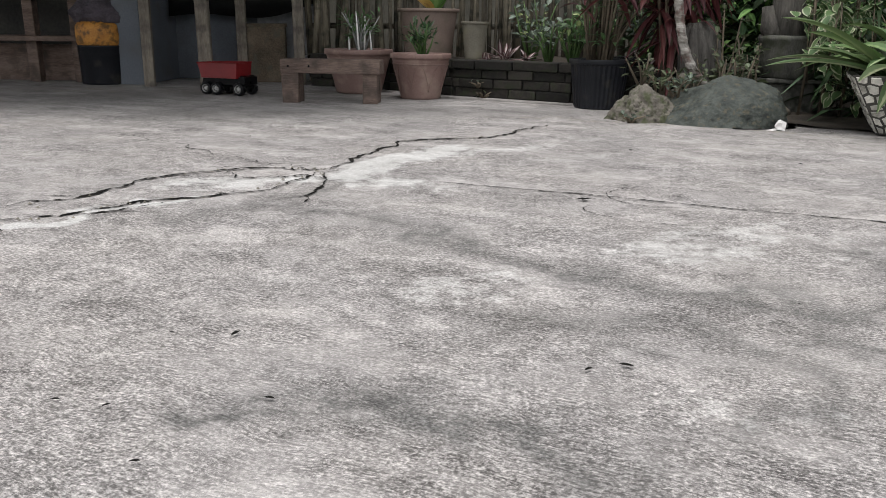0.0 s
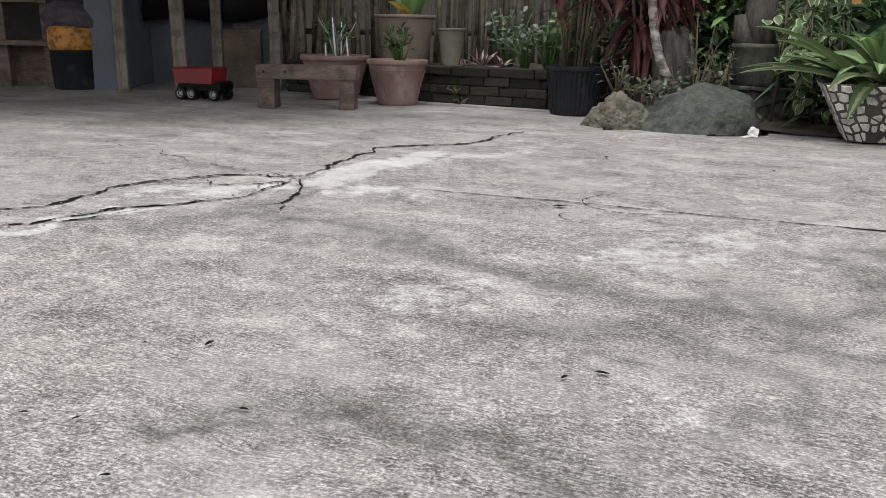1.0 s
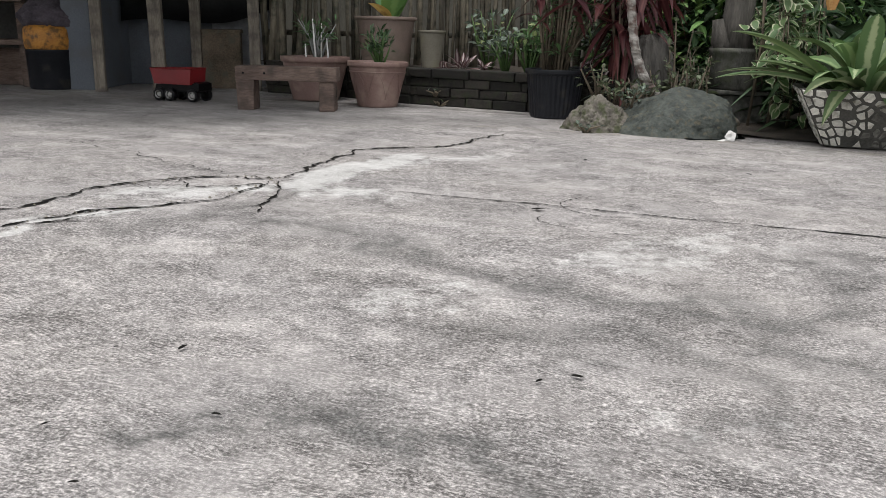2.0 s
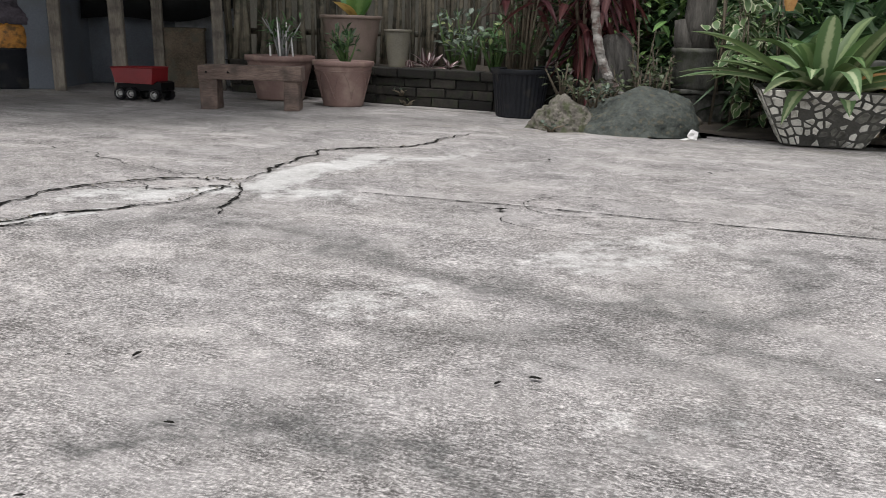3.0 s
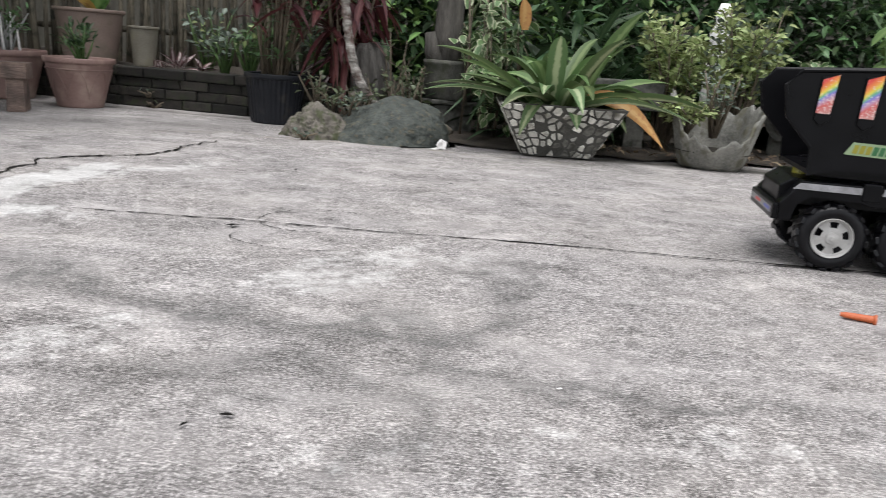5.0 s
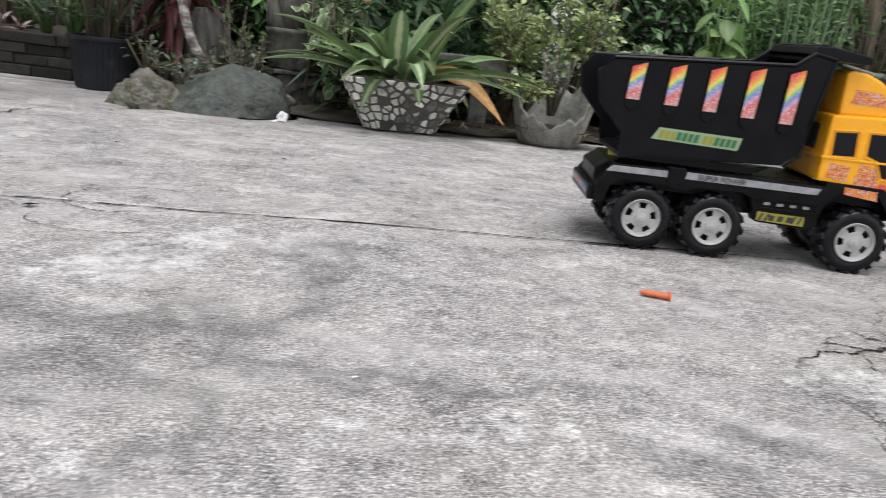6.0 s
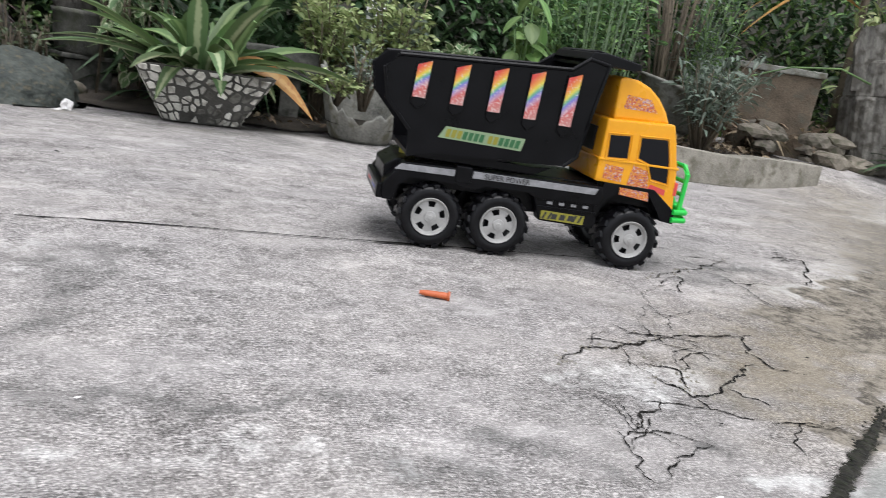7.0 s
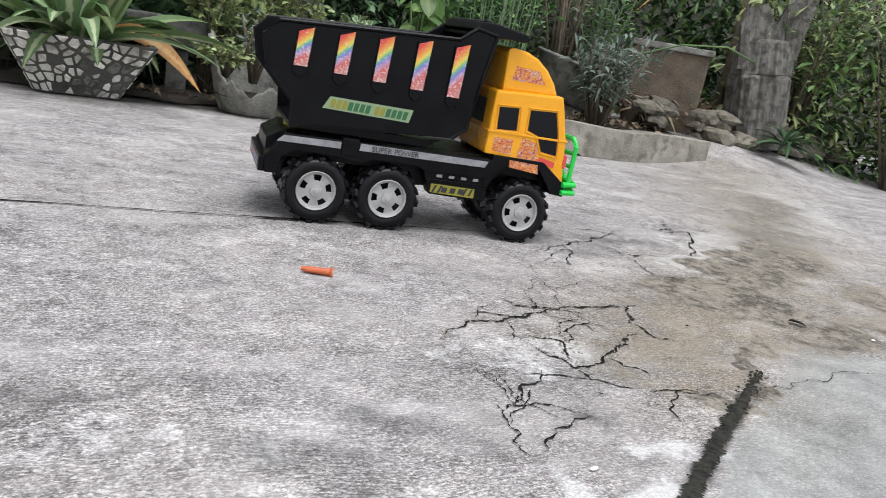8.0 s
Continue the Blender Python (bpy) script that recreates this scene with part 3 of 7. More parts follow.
# ---- ground ----
STAINS = [  # lines of dark stain: points, half width, strength
    ([(1.27, 0.415), (1.36, 0.42), (1.44, 0.44)], 0.014, 0.80),
    ([(1.12, 0.375), (1.17, 0.36)], 0.011, 0.80),
    ([(1.84, 0.8), (1.95, 0.79), (2.1, 0.8)], 0.045, 0.62),
    ([(-0.18, 1.38), (-0.06, 1.30), (0.10, 1.12), (0.25, 1.03), (0.38, 0.97), (0.50, 0.90)], 0.032, 0.52),
    ([(0.73, 1.20), (0.56, 0.98), (0.43, 0.79), (0.34, 0.70), (0.26, 0.61)], 0.032, 0.46),
    ([(0.22, 1.08), (0.31, 1.01), (0.39, 0.91)], 0.032, 0.38),
    ([(0.46, 0.79), (0.54, 0.75), (0.63, 0.70), (0.73, 0.68), (0.81, 0.61)], 0.023, 0.52),
    ([(-0.10, 0.62), (0.03, 0.58), (0.08, 0.55)], 0.045, 0.62),
    ([(-0.20, 0.60), (-0.12, 0.57)], 0.020, 0.68),
    ([(0.06, 0.85), (0.16, 0.82), (0.30, 0.83), (0.39, 0.75)], 0.041, 0.44),
    ([(0.90, 0.48), (0.96, 0.42), (1.0, 0.38)], 0.032, 0.52),
    ([(0.74, 0.49), (0.80, 0.42)], 0.032, 0.52),
    ([(-0.35, 1.42), (-0.25, 1.60), (-0.24, 1.7)], 0.027, 0.42),
    ([(-0.5, 1.33), (-0.3, 1.40), (-0.15, 1.37)], 0.023, 0.36),
    ([(1.2, 1.25), (1.6, 1.0), (2.1, 0.9)], 0.090, 0.26),
    ([(-1.0, 2.9), (-0.3, 3.2), (0.4, 3.2)], 0.162, 0.31),
    ([(-1.6, 3.6), (-0.8, 3.9), (-0.2, 3.6)], 0.225, 0.36),
    ([(1.1, 0.45), (1.3, 0.40), (1.45, 0.5)], 0.081, 0.31),
]
PALES = [
    ([(-0.78, 1.20), (-0.70, 1.24), (-0.66, 1.29)], 0.028, 1.0),
    ([(-0.65, 1.36), (-0.58, 1.43), (-0.50, 1.50)], 0.028, 0.8),
    ([(-0.54, 1.66), (-0.44, 1.67), (-0.34, 1.70)], 0.06, 0.65),
    ([(-0.24, 1.74), (-0.17, 1.86), (-0.10, 2.02), (0.0, 2.2)], 0.07, 0.8),
    ([(-0.2, 1.66), (-0.05, 1.68)], 0.05, 0.5),
    ([(0.05, 2.1), (0.25, 2.2)], 0.07, 0.4),
    ([(1.13, 0.262), (1.20, 0.248)], 0.022, 0.6),
    ([(0.98, 0.25), (1.05, 0.225)], 0.025, 0.7),
    ([(1.144, 0.277), (1.17, 0.24)], 0.022, 0.6),
    ([(1.0, 0.25), (1.07, 0.195)], 0.025, 0.9),
    ([(1.195, 0.184), (1.181, 0.153)], 0.016, 0.9),
    ([(2.0, 0.62), (2.2, 0.645), (2.3, 0.64)], 0.03, 0.9),
    ([(1.69, 0.255), (1.71, 0.2)], 0.03, 0.5),
    ([(1.15, 0.48), (1.24, 0.50), (1.36, 0.47), (1.42, 0.50)], 0.04, 0.45),
    ([(1.18, 0.15), (1.22, 0.19)], 0.03, 0.7),
    ([(1.62, 0.27), (1.74, 0.24)], 0.05, 0.4),
    ([(0.6, 0.55), (0.75, 0.5)], 0.08, 0.22),
    ([(0.35, 1.2), (0.6, 1.25)], 0.10, 0.35),
    ([(0.0, 0.95), (0.12, 0.98)], 0.05, 0.35),
    ([(0.2, 0.66), (0.45, 0.62)], 0.07, 0.22),
    ([(1.7, 1.55), (2.0, 1.75), (2.3, 1.7)], 0.09, 0.4),
    ([(2.3, 0.55), (3.4, 0.8), (4.2, 1.2)], 0.25, 0.5),
]
MOSSES = [
    ([(1.38, 0.248), (1.46, 0.26), (1.55, 0.28), (1.72, 0.31)], 0.026, 1.1),
    ([(1.72, 0.55), (1.78, 0.46), (1.89, 0.39), (1.95, 0.30)], 0.055, 1.0),
    ([(1.69, 0.54), (1.84, 0.55), (2.21, 0.58), (2.64, 0.65)], 0.05, 1.0),
    ([(1.85, 0.42), (2.1, 0.47), (2.5, 0.5)], 0.06, 0.9),
    ([(1.85, 0.26), (2.0, 0.22), (2.3, 0.2)], 0.05, 0.8),
    ([(2.4, 0.55), (2.9, 0.7), (3.6, 0.95)], 0.16, 0.65),
    ([(2.3, 2.15), (3.0, 1.75)], 0.14, 0.5),
    ([(0.2, 3.05), (1.0, 2.72), (1.5, 2.4)], 0.05, 0.4),
    ([(-2.0, 4.0), (-0.5, 3.95)], 0.3, 0.35),
]
TANS = [  # thin wash of brown silt
    ([(1.47, 0.40), (1.62, 0.43), (1.8, 0.46), (2.1, 0.48), (2.7, 0.55)], 0.17, 1.3),
    ([(1.40, 0.30), (1.6, 0.31), (1.9, 0.28), (2.4, 0.25)], 0.08, 1.2),
    ([(2.7, 0.6), (3.4, 1.0), (4.2, 1.3)], 0.3, 0.9),
]
DIRT = [
    ([(0.9, 0.148), (1.08, 0.186), (1.256, 0.221), (1.37, 0.238)], 0.008, 0.6),
    ([(1.5, 2.62), (2.0, 2.45), (2.6, 2.2), (3.0, 1.98)], 0.07, 0.75),
    ([(-0.6, 3.95), (0.0, 3.78), (0.55, 3.50)], 0.035, 0.5),
]


def rough_noise(x, y, scale, seed):
    """Smooth random values from 0 to 1 on a lattice of that many cells a metre."""
    table = np.random.RandomState(seed).rand(256, 256)
    u, v = np.clip(x, -20, 20) * scale, np.clip(y, -20, 20) * scale
    i, j = np.floor(u).astype(int), np.floor(v).astype(int)
    a, b = u - i, v - j
    a, b = a * a * (3 - 2 * a), b * b * (3 - 2 * b)
    t = lambda p, q: table[p % 256, q % 256]
    return (t(i, j) * (1 - a) + t(i + 1, j) * a) * (1 - b) + (t(i, j + 1) * (1 - a) + t(i + 1, j + 1) * a) * b


def line_mask(x, y, rows, soft=0.9, bend=1.0):
    out = np.zeros_like(x)
    dx0 = sum(w * (rough_noise(x, y, s, k) - 0.5) for k, (s, w) in enumerate(((7, 0.06), (17, 0.04), (43, 0.022))))
    dy0 = sum(w * (rough_noise(x, y, s, k + 9) - 0.5) for k, (s, w) in enumerate(((7, 0.06), (17, 0.04), (43, 0.022))))
    x, y = x + bend * dx0, y + bend * dy0
    for pts, half, strength in rows:
        best = np.full_like(x, 9.0)
        for (ax, ay), (bx, by) in zip(pts, pts[1:]):
            dx, dy = bx - ax, by - ay
            s = np.clip(((x - ax) * dx + (y - ay) * dy) / (dx * dx + dy * dy), 0, 1)
            best = np.minimum(best, np.hypot(x - ax - s * dx, y - ay - s * dy))
        out = np.maximum(out, strength * np.exp(-np.power(best / half, 2) * soft))
    return out


def build_ground():
    xs = np.concatenate([[-400, -60, -15, -6], np.linspace(-3.0, -1.02, 90), np.linspace(-1.0, 0.99, 245), np.linspace(1.0, 2.6, 300), np.linspace(2.62, 5.5, 140), [8, 20, 80, 400]])
    ys = np.concatenate([[-400, -60, -12, -2], np.linspace(-0.4, 0.09, 50), np.linspace(0.1, 0.7, 130), np.linspace(0.71, 1.9, 150), np.linspace(1.92, 5.2, 190), [8, 20, 80, 400]])
    x, y = np.meshgrid(xs, ys)
    rise = np.clip((x - 3.75) / 0.9, 0, 1) * np.clip((y - 0.9) / 0.9, 0, 1)
    z = 0.12 * rise * rise * (3 - 2 * rise)
    dirt = line_mask(x, y, DIRT, bend=0.7)
    z = z - 0.006 * np.clip(dirt, 0, 1)
    inner = (np.abs(x) < 7) & (np.abs(y) < 7)
    z = z + np.where(inner, 0.0012 * np.sin(x * 5.3 + 1) * np.sin(y * 4.1), 0)
    edge = 0.178 + 0.165 * (x - 1.1) - 1.2 * np.clip(x - 1.74, 0, 1) + 0.02 * (rough_noise(x, y, 20, 4) - 0.5) + 0.02 * (rough_noise(x, y, 60, 5) - 0.5)
    slab = np.clip((edge - y) / 0.012, 0, 1)
    nx, ny = len(xs), len(ys)
    co = np.stack([x, y, z], -1).reshape(-1, 3)
    idx = np.arange(nx * ny).reshape(ny, nx)
    quads = np.stack([idx[:-1, :-1], idx[:-1, 1:], idx[1:, 1:], idx[1:, :-1]], -1).reshape(-1, 4)
    me = bpy.data.meshes.new("ground")
    me.vertices.add(len(co))
    me.vertices.foreach_set("co", co.ravel())
    me.loops.add(quads.size)
    me.loops.foreach_set("vertex_index", quads.ravel().astype(np.int32))
    me.polygons.add(len(quads))
    me.polygons.foreach_set("loop_start", np.arange(0, quads.size, 4, dtype=np.int32))
    me.update(calc_edges=True)
    me.polygons.foreach_set("use_smooth", [True] * len(quads))
    for key, vals in (("stain", line_mask(x, y, STAINS, bend=1.7)), ("pale", line_mask(x, y, PALES, bend=1.6)), ("moss", line_mask(x, y, MOSSES, bend=2.2)), ("dirt", dirt), ("slab", slab), ("tan", line_mask(x, y, TANS, bend=1.8))):
        me.attributes.new(key, "FLOAT", "POINT").data.foreach_set("value", vals.ravel().astype(np.float32))
    me.materials.append(M_GROUND)
    return tagged(new("ground", me), "cracked grey broom-finished concrete yard with dark stains", "ground", kind="structure")


ground = build_ground()


def crack(points, width, seed, rough=0.012, close=0.0):
    """A dirt-filled crack: a thin ragged strip that lies in the slab along points."""
    rnd = random.Random(seed)
    pts = [Vector((*p, 0)) for p in points]
    for _ in range(4):
        out = [pts[0]]
        for a, b in zip(pts, pts[1:]):
            d = b - a
            side = Vector((-d.y, d.x, 0)).normalized()
            out += [(a + b) / 2 + side * rnd.gauss(0, 1) * min(rough, d.length * 0.11), b]
        pts = out
    bm = bmesh.new()
    prev = None
    n = len(pts)
    for k, p in enumerate(pts):
        d = (pts[min(k + 1, n - 1)] - pts[max(k - 1, 0)]).normalized()
        side = Vector((-d.y, d.x, 0))
        taper = min(1, 4 * k / n + 0.15, 4 * (n - 1 - k) / n + 0.15)
        w = width * taper * (0.16 + 1.1 * abs(noise.noise(Vector((k * 0.16, seed * 7.1, 0)))) * 1.6 + 0.9 * abs(noise.noise(Vector((k * 0.55, seed * 3.1, 4))))) * 0.42
        row = (bm.verts.new((*(p + side * w * rnd.uniform(0.5, 1.2)).xy, 0.0022)), bm.verts.new((*(p - side * w * rnd.uniform(0.5, 1.2)).xy, 0.0022)))
        if prev:
            bm.faces.new((prev[0], prev[1], row[1], row[0]))
        prev = row
    return part("crack", bm, M_CRACK, ground, "dark dirt-filled crack")


CRACKS = [
    ([(-0.85, 1.25), (-0.747, 1.288), (-0.662, 1.322), (-0.57, 1.455), (-0.398, 1.539), (-0.30, 1.72), (-0.278, 1.787)], 0.010),
    ([(-0.80, 1.38), (-0.72, 1.455), (-0.642, 1.677), (-0.55, 1.76), (-0.457, 1.824), (-0.30, 1.82), (-0.278, 1.80)], 0.016),
    ([(-0.278, 1.80), (-0.225, 1.928), (-0.19, 2.08), (-0.134, 2.287), (0.015, 2.361), (0.12, 2.40), (0.212, 2.496), (0.30, 2.66), (0.42, 2.82)], 0.017),
    ([(-0.278, 1.787), (-0.262, 1.703), (-0.25, 1.64), (-0.255, 1.56), (-0.28, 1.50)], 0.010),
    ([(-0.47, 1.70), (-0.38, 1.72), (-0.31, 1.74), (-0.262, 1.70)], 0.007),
    ([(-0.60, 1.40), (-0.50, 1.48), (-0.44, 1.53), (-0.40, 1.54)], 0.009),
    ([(-0.66, 1.33), (-0.60, 1.36), (-0.53, 1.43)], 0.008),
    ([(-1.0, 2.40), (-0.85, 2.25), (-0.6, 2.02), (-0.45, 1.90), (-0.30, 1.83)], 0.005),
    ([(-0.50, 1.80), (-0.47, 1.74), (-0.45, 1.68)], 0.007),
    # the broken corner of the slab
    ([(1.73, 0.812), (1.79, 0.826), (1.89, 0.831), (1.96, 0.821), (2.07, 0.84), (2.17, 0.855)], 0.014),
    ([(1.66, 0.757), (1.70, 0.741), (1.71, 0.721), (1.80, 0.771), (1.82, 0.795), (1.72, 0.776), (1.66, 0.757)], 0.010),
    ([(1.66, 0.757), (1.55, 0.70), (1.52, 0.653), (1.458, 0.576)], 0.006),
    ([(1.55, 0.70), (1.43, 0.628), (1.375, 0.591)], 0.005),
    ([(1.145, 0.576), (1.196, 0.593), (1.254, 0.598), (1.319, 0.587), (1.363, 0.583), (1.429, 0.574), (1.472, 0.573), (1.525, 0.549), (1.581, 0.541)], 0.012),
    ([(1.581, 0.541), (1.575, 0.52), (1.514, 0.486), (1.507, 0.458), (1.486, 0.423), (1.523, 0.386)], 0.010),
    ([(1.31, 0.586), (1.269, 0.545), (1.233, 0.529)], 0.006),
    ([(1.28, 0.527), (1.298, 0.509), (1.311, 0.492), (1.281, 0.463), (1.262, 0.442)], 0.010),
    ([(1.244, 0.487), (1.243, 0.467), (1.253, 0.446), (1.244, 0.422), (1.273, 0.417), (1.328, 0.426), (1.375, 0.433), (1.435, 0.446), (1.475, 0.452)], 0.015),
    ([(1.458, 0.576), (1.437, 0.514), (1.394, 0.454)], 0.006),
    ([(1.458, 0.576), (1.363, 0.526), (1.31, 0.482)], 0.005),
    ([(1.244, 0.422), (1.23, 0.391), (1.248, 0.364), (1.271, 0.342)], 0.010),
    ([(1.052, 0.42), (1.047, 0.40), (1.025, 0.376), (1.002, 0.355), (0.992, 0.329), (0.993, 0.312)], 0.007),
    ([(1.047, 0.40), (1.081, 0.396), (1.099, 0.392), (1.118, 0.372), (1.137, 0.333)], 0.009),
    ([(1.103, 0.433), (1.093, 0.413), (1.081, 0.396)], 0.005),
    ([(1.322, 0.305), (1.362, 0.278), (1.36, 0.254)], 0.003),
    ([(1.959, 0.768), (1.896, 0.663), (1.847, 0.586)], 0.009),
    ([(2.27, 0.842), (2.382, 0.824), (2.429, 0.784), (2.244, 0.694), (2.123, 0.63)], 0.012),
    ([(1.391, 0.25), (1.495, 0.222), (1.582, 0.206), (1.677, 0.19), (1.742, 0.145)], 0.005),
    ([(2.429, 0.784), (2.575, 0.779)], 0.006),
]
for k, (pts, w) in enumerate(CRACKS):
    crack(pts, w * (1.1 if k < 9 else 0.56), k + 1)
rnd = random.Random(17)
for k in range(48):
    pts, w = CRACKS[rnd.randrange(9, len(CRACKS) - 2) if k < 34 else rnd.choice((0, 1, 1, 3, 4, 5, 6))]
    i = rnd.randrange(len(pts) - 1)
    a = Vector(pts[i]).lerp(Vector(pts[i + 1]), rnd.random())
    ang = rnd.uniform(0, 6.28)
    L = rnd.uniform(0.04, 0.13)
    b = a + Vector((math.cos(ang), math.sin(ang))) * L
    crack([a[:], a.lerp(b, 0.5) + Vector((rnd.gauss(0, 0.01), rnd.gauss(0, 0.01))), b[:]], rnd.uniform(0.002, 0.005), 300 + k)
crack([(-0.02, 1.69), (0.06, 1.655), (0.277, 1.577), (0.556, 1.454), (0.803, 1.362), (1.2, 1.185), (1.60, 1.005), (1.885, 0.875)], 0.0095, 77, 0.0012)


def ring(name, cx, cy, rx, ry, rot, a0, a1, width, seed):
    pts = []
    for k in range(24):
        a = radians(a0 + (a1 - a0) * k / 23)
        q = Matrix.Rotation(radians(rot), 2) @ Vector((rx * math.cos(a), ry * math.sin(a)))
        pts.append((cx + q.x, cy + q.y))
    return crack(pts, width, seed, 0.002)


def dirt_joint(points, half, seed):
    """A ragged strip of moss-grown dirt that fills the joint between two slabs."""
    rnd = random.Random(seed)
    pts = [Vector((*p, 0)) for p in points]
    bm = bmesh.new()
    prev = None
    for a, b, i in zip(pts, pts[1:], range(99)):
        for k in range(70):
            p = a.lerp(b, k / 70)
            d = (b - a).normalized()
            side = Vector((-d.y, d.x, 0))
            s = (i + k / 70) / (len(pts) - 1)
            taper = min(1, (1 - s) * 3 + 0.05)
            row = []
            for q, e in ((1, 1.0), (0.45, 0.5), (-0.45, 0.5), (-1, 1.0)):
                wob = 1 + e * (0.55 * noise.noise(Vector((s * 26, q, seed))) + 0.4 * noise.noise(Vector((s * 71, q, seed)))) + e * rnd.uniform(-0.4, 0.4)
                pp = p + side * half * q * taper * wob
                row.append(bm.verts.new((pp.x, pp.y, 0.0022 + (0.003 * rnd.random() if e < 1 else 0))))
            if prev:
                for j in range(3):
                    bm.faces.new((prev[j], prev[j + 1], row[j + 1], row[j]))
            prev = row
    clods = []
    for _ in range(420):
        s = rnd.random() * (len(pts) - 1.001)
        p = pts[int(s)].lerp(pts[int(s) + 1], s % 1) + Vector((rnd.gauss(0, 0.004), rnd.gauss(0, half * 0.62), 0.001))
        r = rnd.uniform(0.001, 0.0032)
        turned = Matrix.Rotation(rnd.uniform(0, 6.28), 3, "Z")
        clods.append([bm.verts.new(p + turned @ Vector((x * r * rnd.uniform(0.7, 1.5), y * r, z * r * 0.8))) for x, y, z in ((-1, -0.7, 0), (1, -0.6, 0), (0.1, 1, 0), (0, 0, 1.2))])
    for a, b, c, d in clods:
        for f in ((a, b, d), (b, c, d), (c, a, d)):
            bm.faces.new(f)
    return part("joint_dirt", bm, M_GUTTER, ground, "black moss-grown dirt in the joint")


dirt_joint([(0.80, 0.125), (0.95, 0.158), (1.08, 0.186), (1.165, 0.203), (1.256, 0.221), (1.346, 0.237), (1.43, 0.252), (1.52, 0.268)], 0.0088, 5)

ring("ring", 0.455, 1.555, 0.12, 0.10, 0, -20, 320, 0.0042, 201)
ring("ring", 0.40, 1.40, 0.14, 0.07, -20, 150, 320, 0.0038, 202)


def pale_flake(cx, cy, r, seed):
    rnd = random.Random(seed)
    bm = bmesh.new()
    vs = [bm.verts.new((cx + r * rnd.uniform(0.6, 1.2) * math.cos(a), cy + 0.5 * r * rnd.uniform(0.6, 1.2) * math.sin(a), 0.003)) for a in [2 * math.pi * i / 7 for i in range(7)]]
    bm.faces.new(vs)
    return part("chip", bm, M_WHITEPAPER, ground)


# ---- brick bed, soil, kerb ----
BED = [(-0.75, 4.42), (-0.29, 4.171), (0.035, 3.885), (0.569, 3.585), (0.95, 3.375)]
WALL_TOP = 0.176


def flat_sheet(name, pts, z, mat, label, category, bump=0.02, seed=3):
    """A rough sheet of earth inside an outline."""
    bm = bmesh.new()
    vs = [bm.verts.new((x, y, z)) for x, y in pts]
    bm.faces.new(vs)
    bmesh.ops.triangulate(bm, faces=bm.faces[:])
    for _ in range(5):
        bmesh.ops.subdivide_edges(bm, edges=[e for e in bm.edges if e.calc_length() > 0.09], cuts=1)
        bmesh.ops.triangulate(bm, faces=[f for f in bm.faces if len(f.verts) > 3])
    for v in bm.verts:
        v.co.z += bump * noise.noise(Vector((v.co.x * 6, v.co.y * 6, seed)))
    return tagged(part(name, bm, mat, None, smooth=True), label, category, kind="structure")


flat_sheet("garden_soil", [(-0.8, 4.5), (-0.29, 4.26), (0.06, 3.97), (0.60, 3.67), (1.0, 3.45), (1.5, 3.6), (2.2, 4.2), (2.2, 6.0), (-0.8, 6.0)], 0.16, M_SOIL, "dark garden soil behind the brick bed", "soil")
flat_sheet("bed_soil", [(3.08, 2.02), (3.72, 1.68), (4.2, 1.75), (5.2, 1.55), (6.5, 1.2), (6.5, 5.5), (2.6, 5.5), (2.6, 3.3), (2.9, 2.6)], 0.115, M_SOIL, "dark soil with litter behind the concrete kerb", "soil")
flat_sheet("side_soil", [(0.95, 3.0), (1.45, 2.68), (1.9, 2.5), (2.2, 2.5), (2.65, 2.28), (3.02, 2.05), (3.1, 2.1), (3.0, 3.2), (2.0, 4.2), (1.0, 3.6)], 0.008, M_SOIL, "dark damp soil under the flower pots", "soil", 0.012)

brick_bed = thing("brick_bed", pose(0, 0, 0), "low mossy dark brick wall round a planting bed", "brick wall", kind="structure")
core = bmesh.new()
for (ax, ay), (bx, by) in zip(BED, BED[1:]):
    d = Vector((bx - ax, by - ay, 0))
    n = Vector((-d.y, d.x, 0)).normalized()
    a, b = Vector((ax, ay, 0)) + n * 0.012, Vector((bx, by, 0)) + n * 0.012
    q = [a, b, b + n * 0.07, a + n * 0.07]
    lo = [core.verts.new(p) for p in q]
    hi = [core.verts.new(p + Vector((0, 0, WALL_TOP - 0.012))) for p in q]
    core.faces.new(hi)
    for i in range(4):
        core.faces.new((lo[i], lo[(i + 1) % 4], hi[(i + 1) % 4], hi[i]))
part("mortar", core, M_MORTAR, brick_bed, "dark mossy mortar")
rnd = random.Random(5)
for (ax, ay), (bx, by) in zip(BED, BED[1:]):
    d = Vector((bx - ax, by - ay, 0))
    length, ang = d.length, math.degrees(math.atan2(d.y, d.x))
    for row in range(4):
        s = -0.08 * (row % 2) + rnd.uniform(-0.02, 0.02)
        while s < length - 0.03:
            w = rnd.uniform(0.13, 0.185) if row < 3 else rnd.uniform(0.17, 0.24)
            s0, s1 = max(s, 0.0), min(s + w, length)
            if s1 - s0 > 0.03:
                h = 0.0425
                bm = box(s0 + 0.003, s1 - 0.003, rnd.uniform(-0.006, 0.005) - (0.006 if row == 3 else 0), 0.085, row * 0.0435 + 0.002, row * 0.0435 + h, 0.005, 0.0025, rnd.randint(0, 9999))
                part("brick", bm, M_BRICK, brick_bed, m=pose(ax, ay, 0, 0, 0, ang))
            s += w

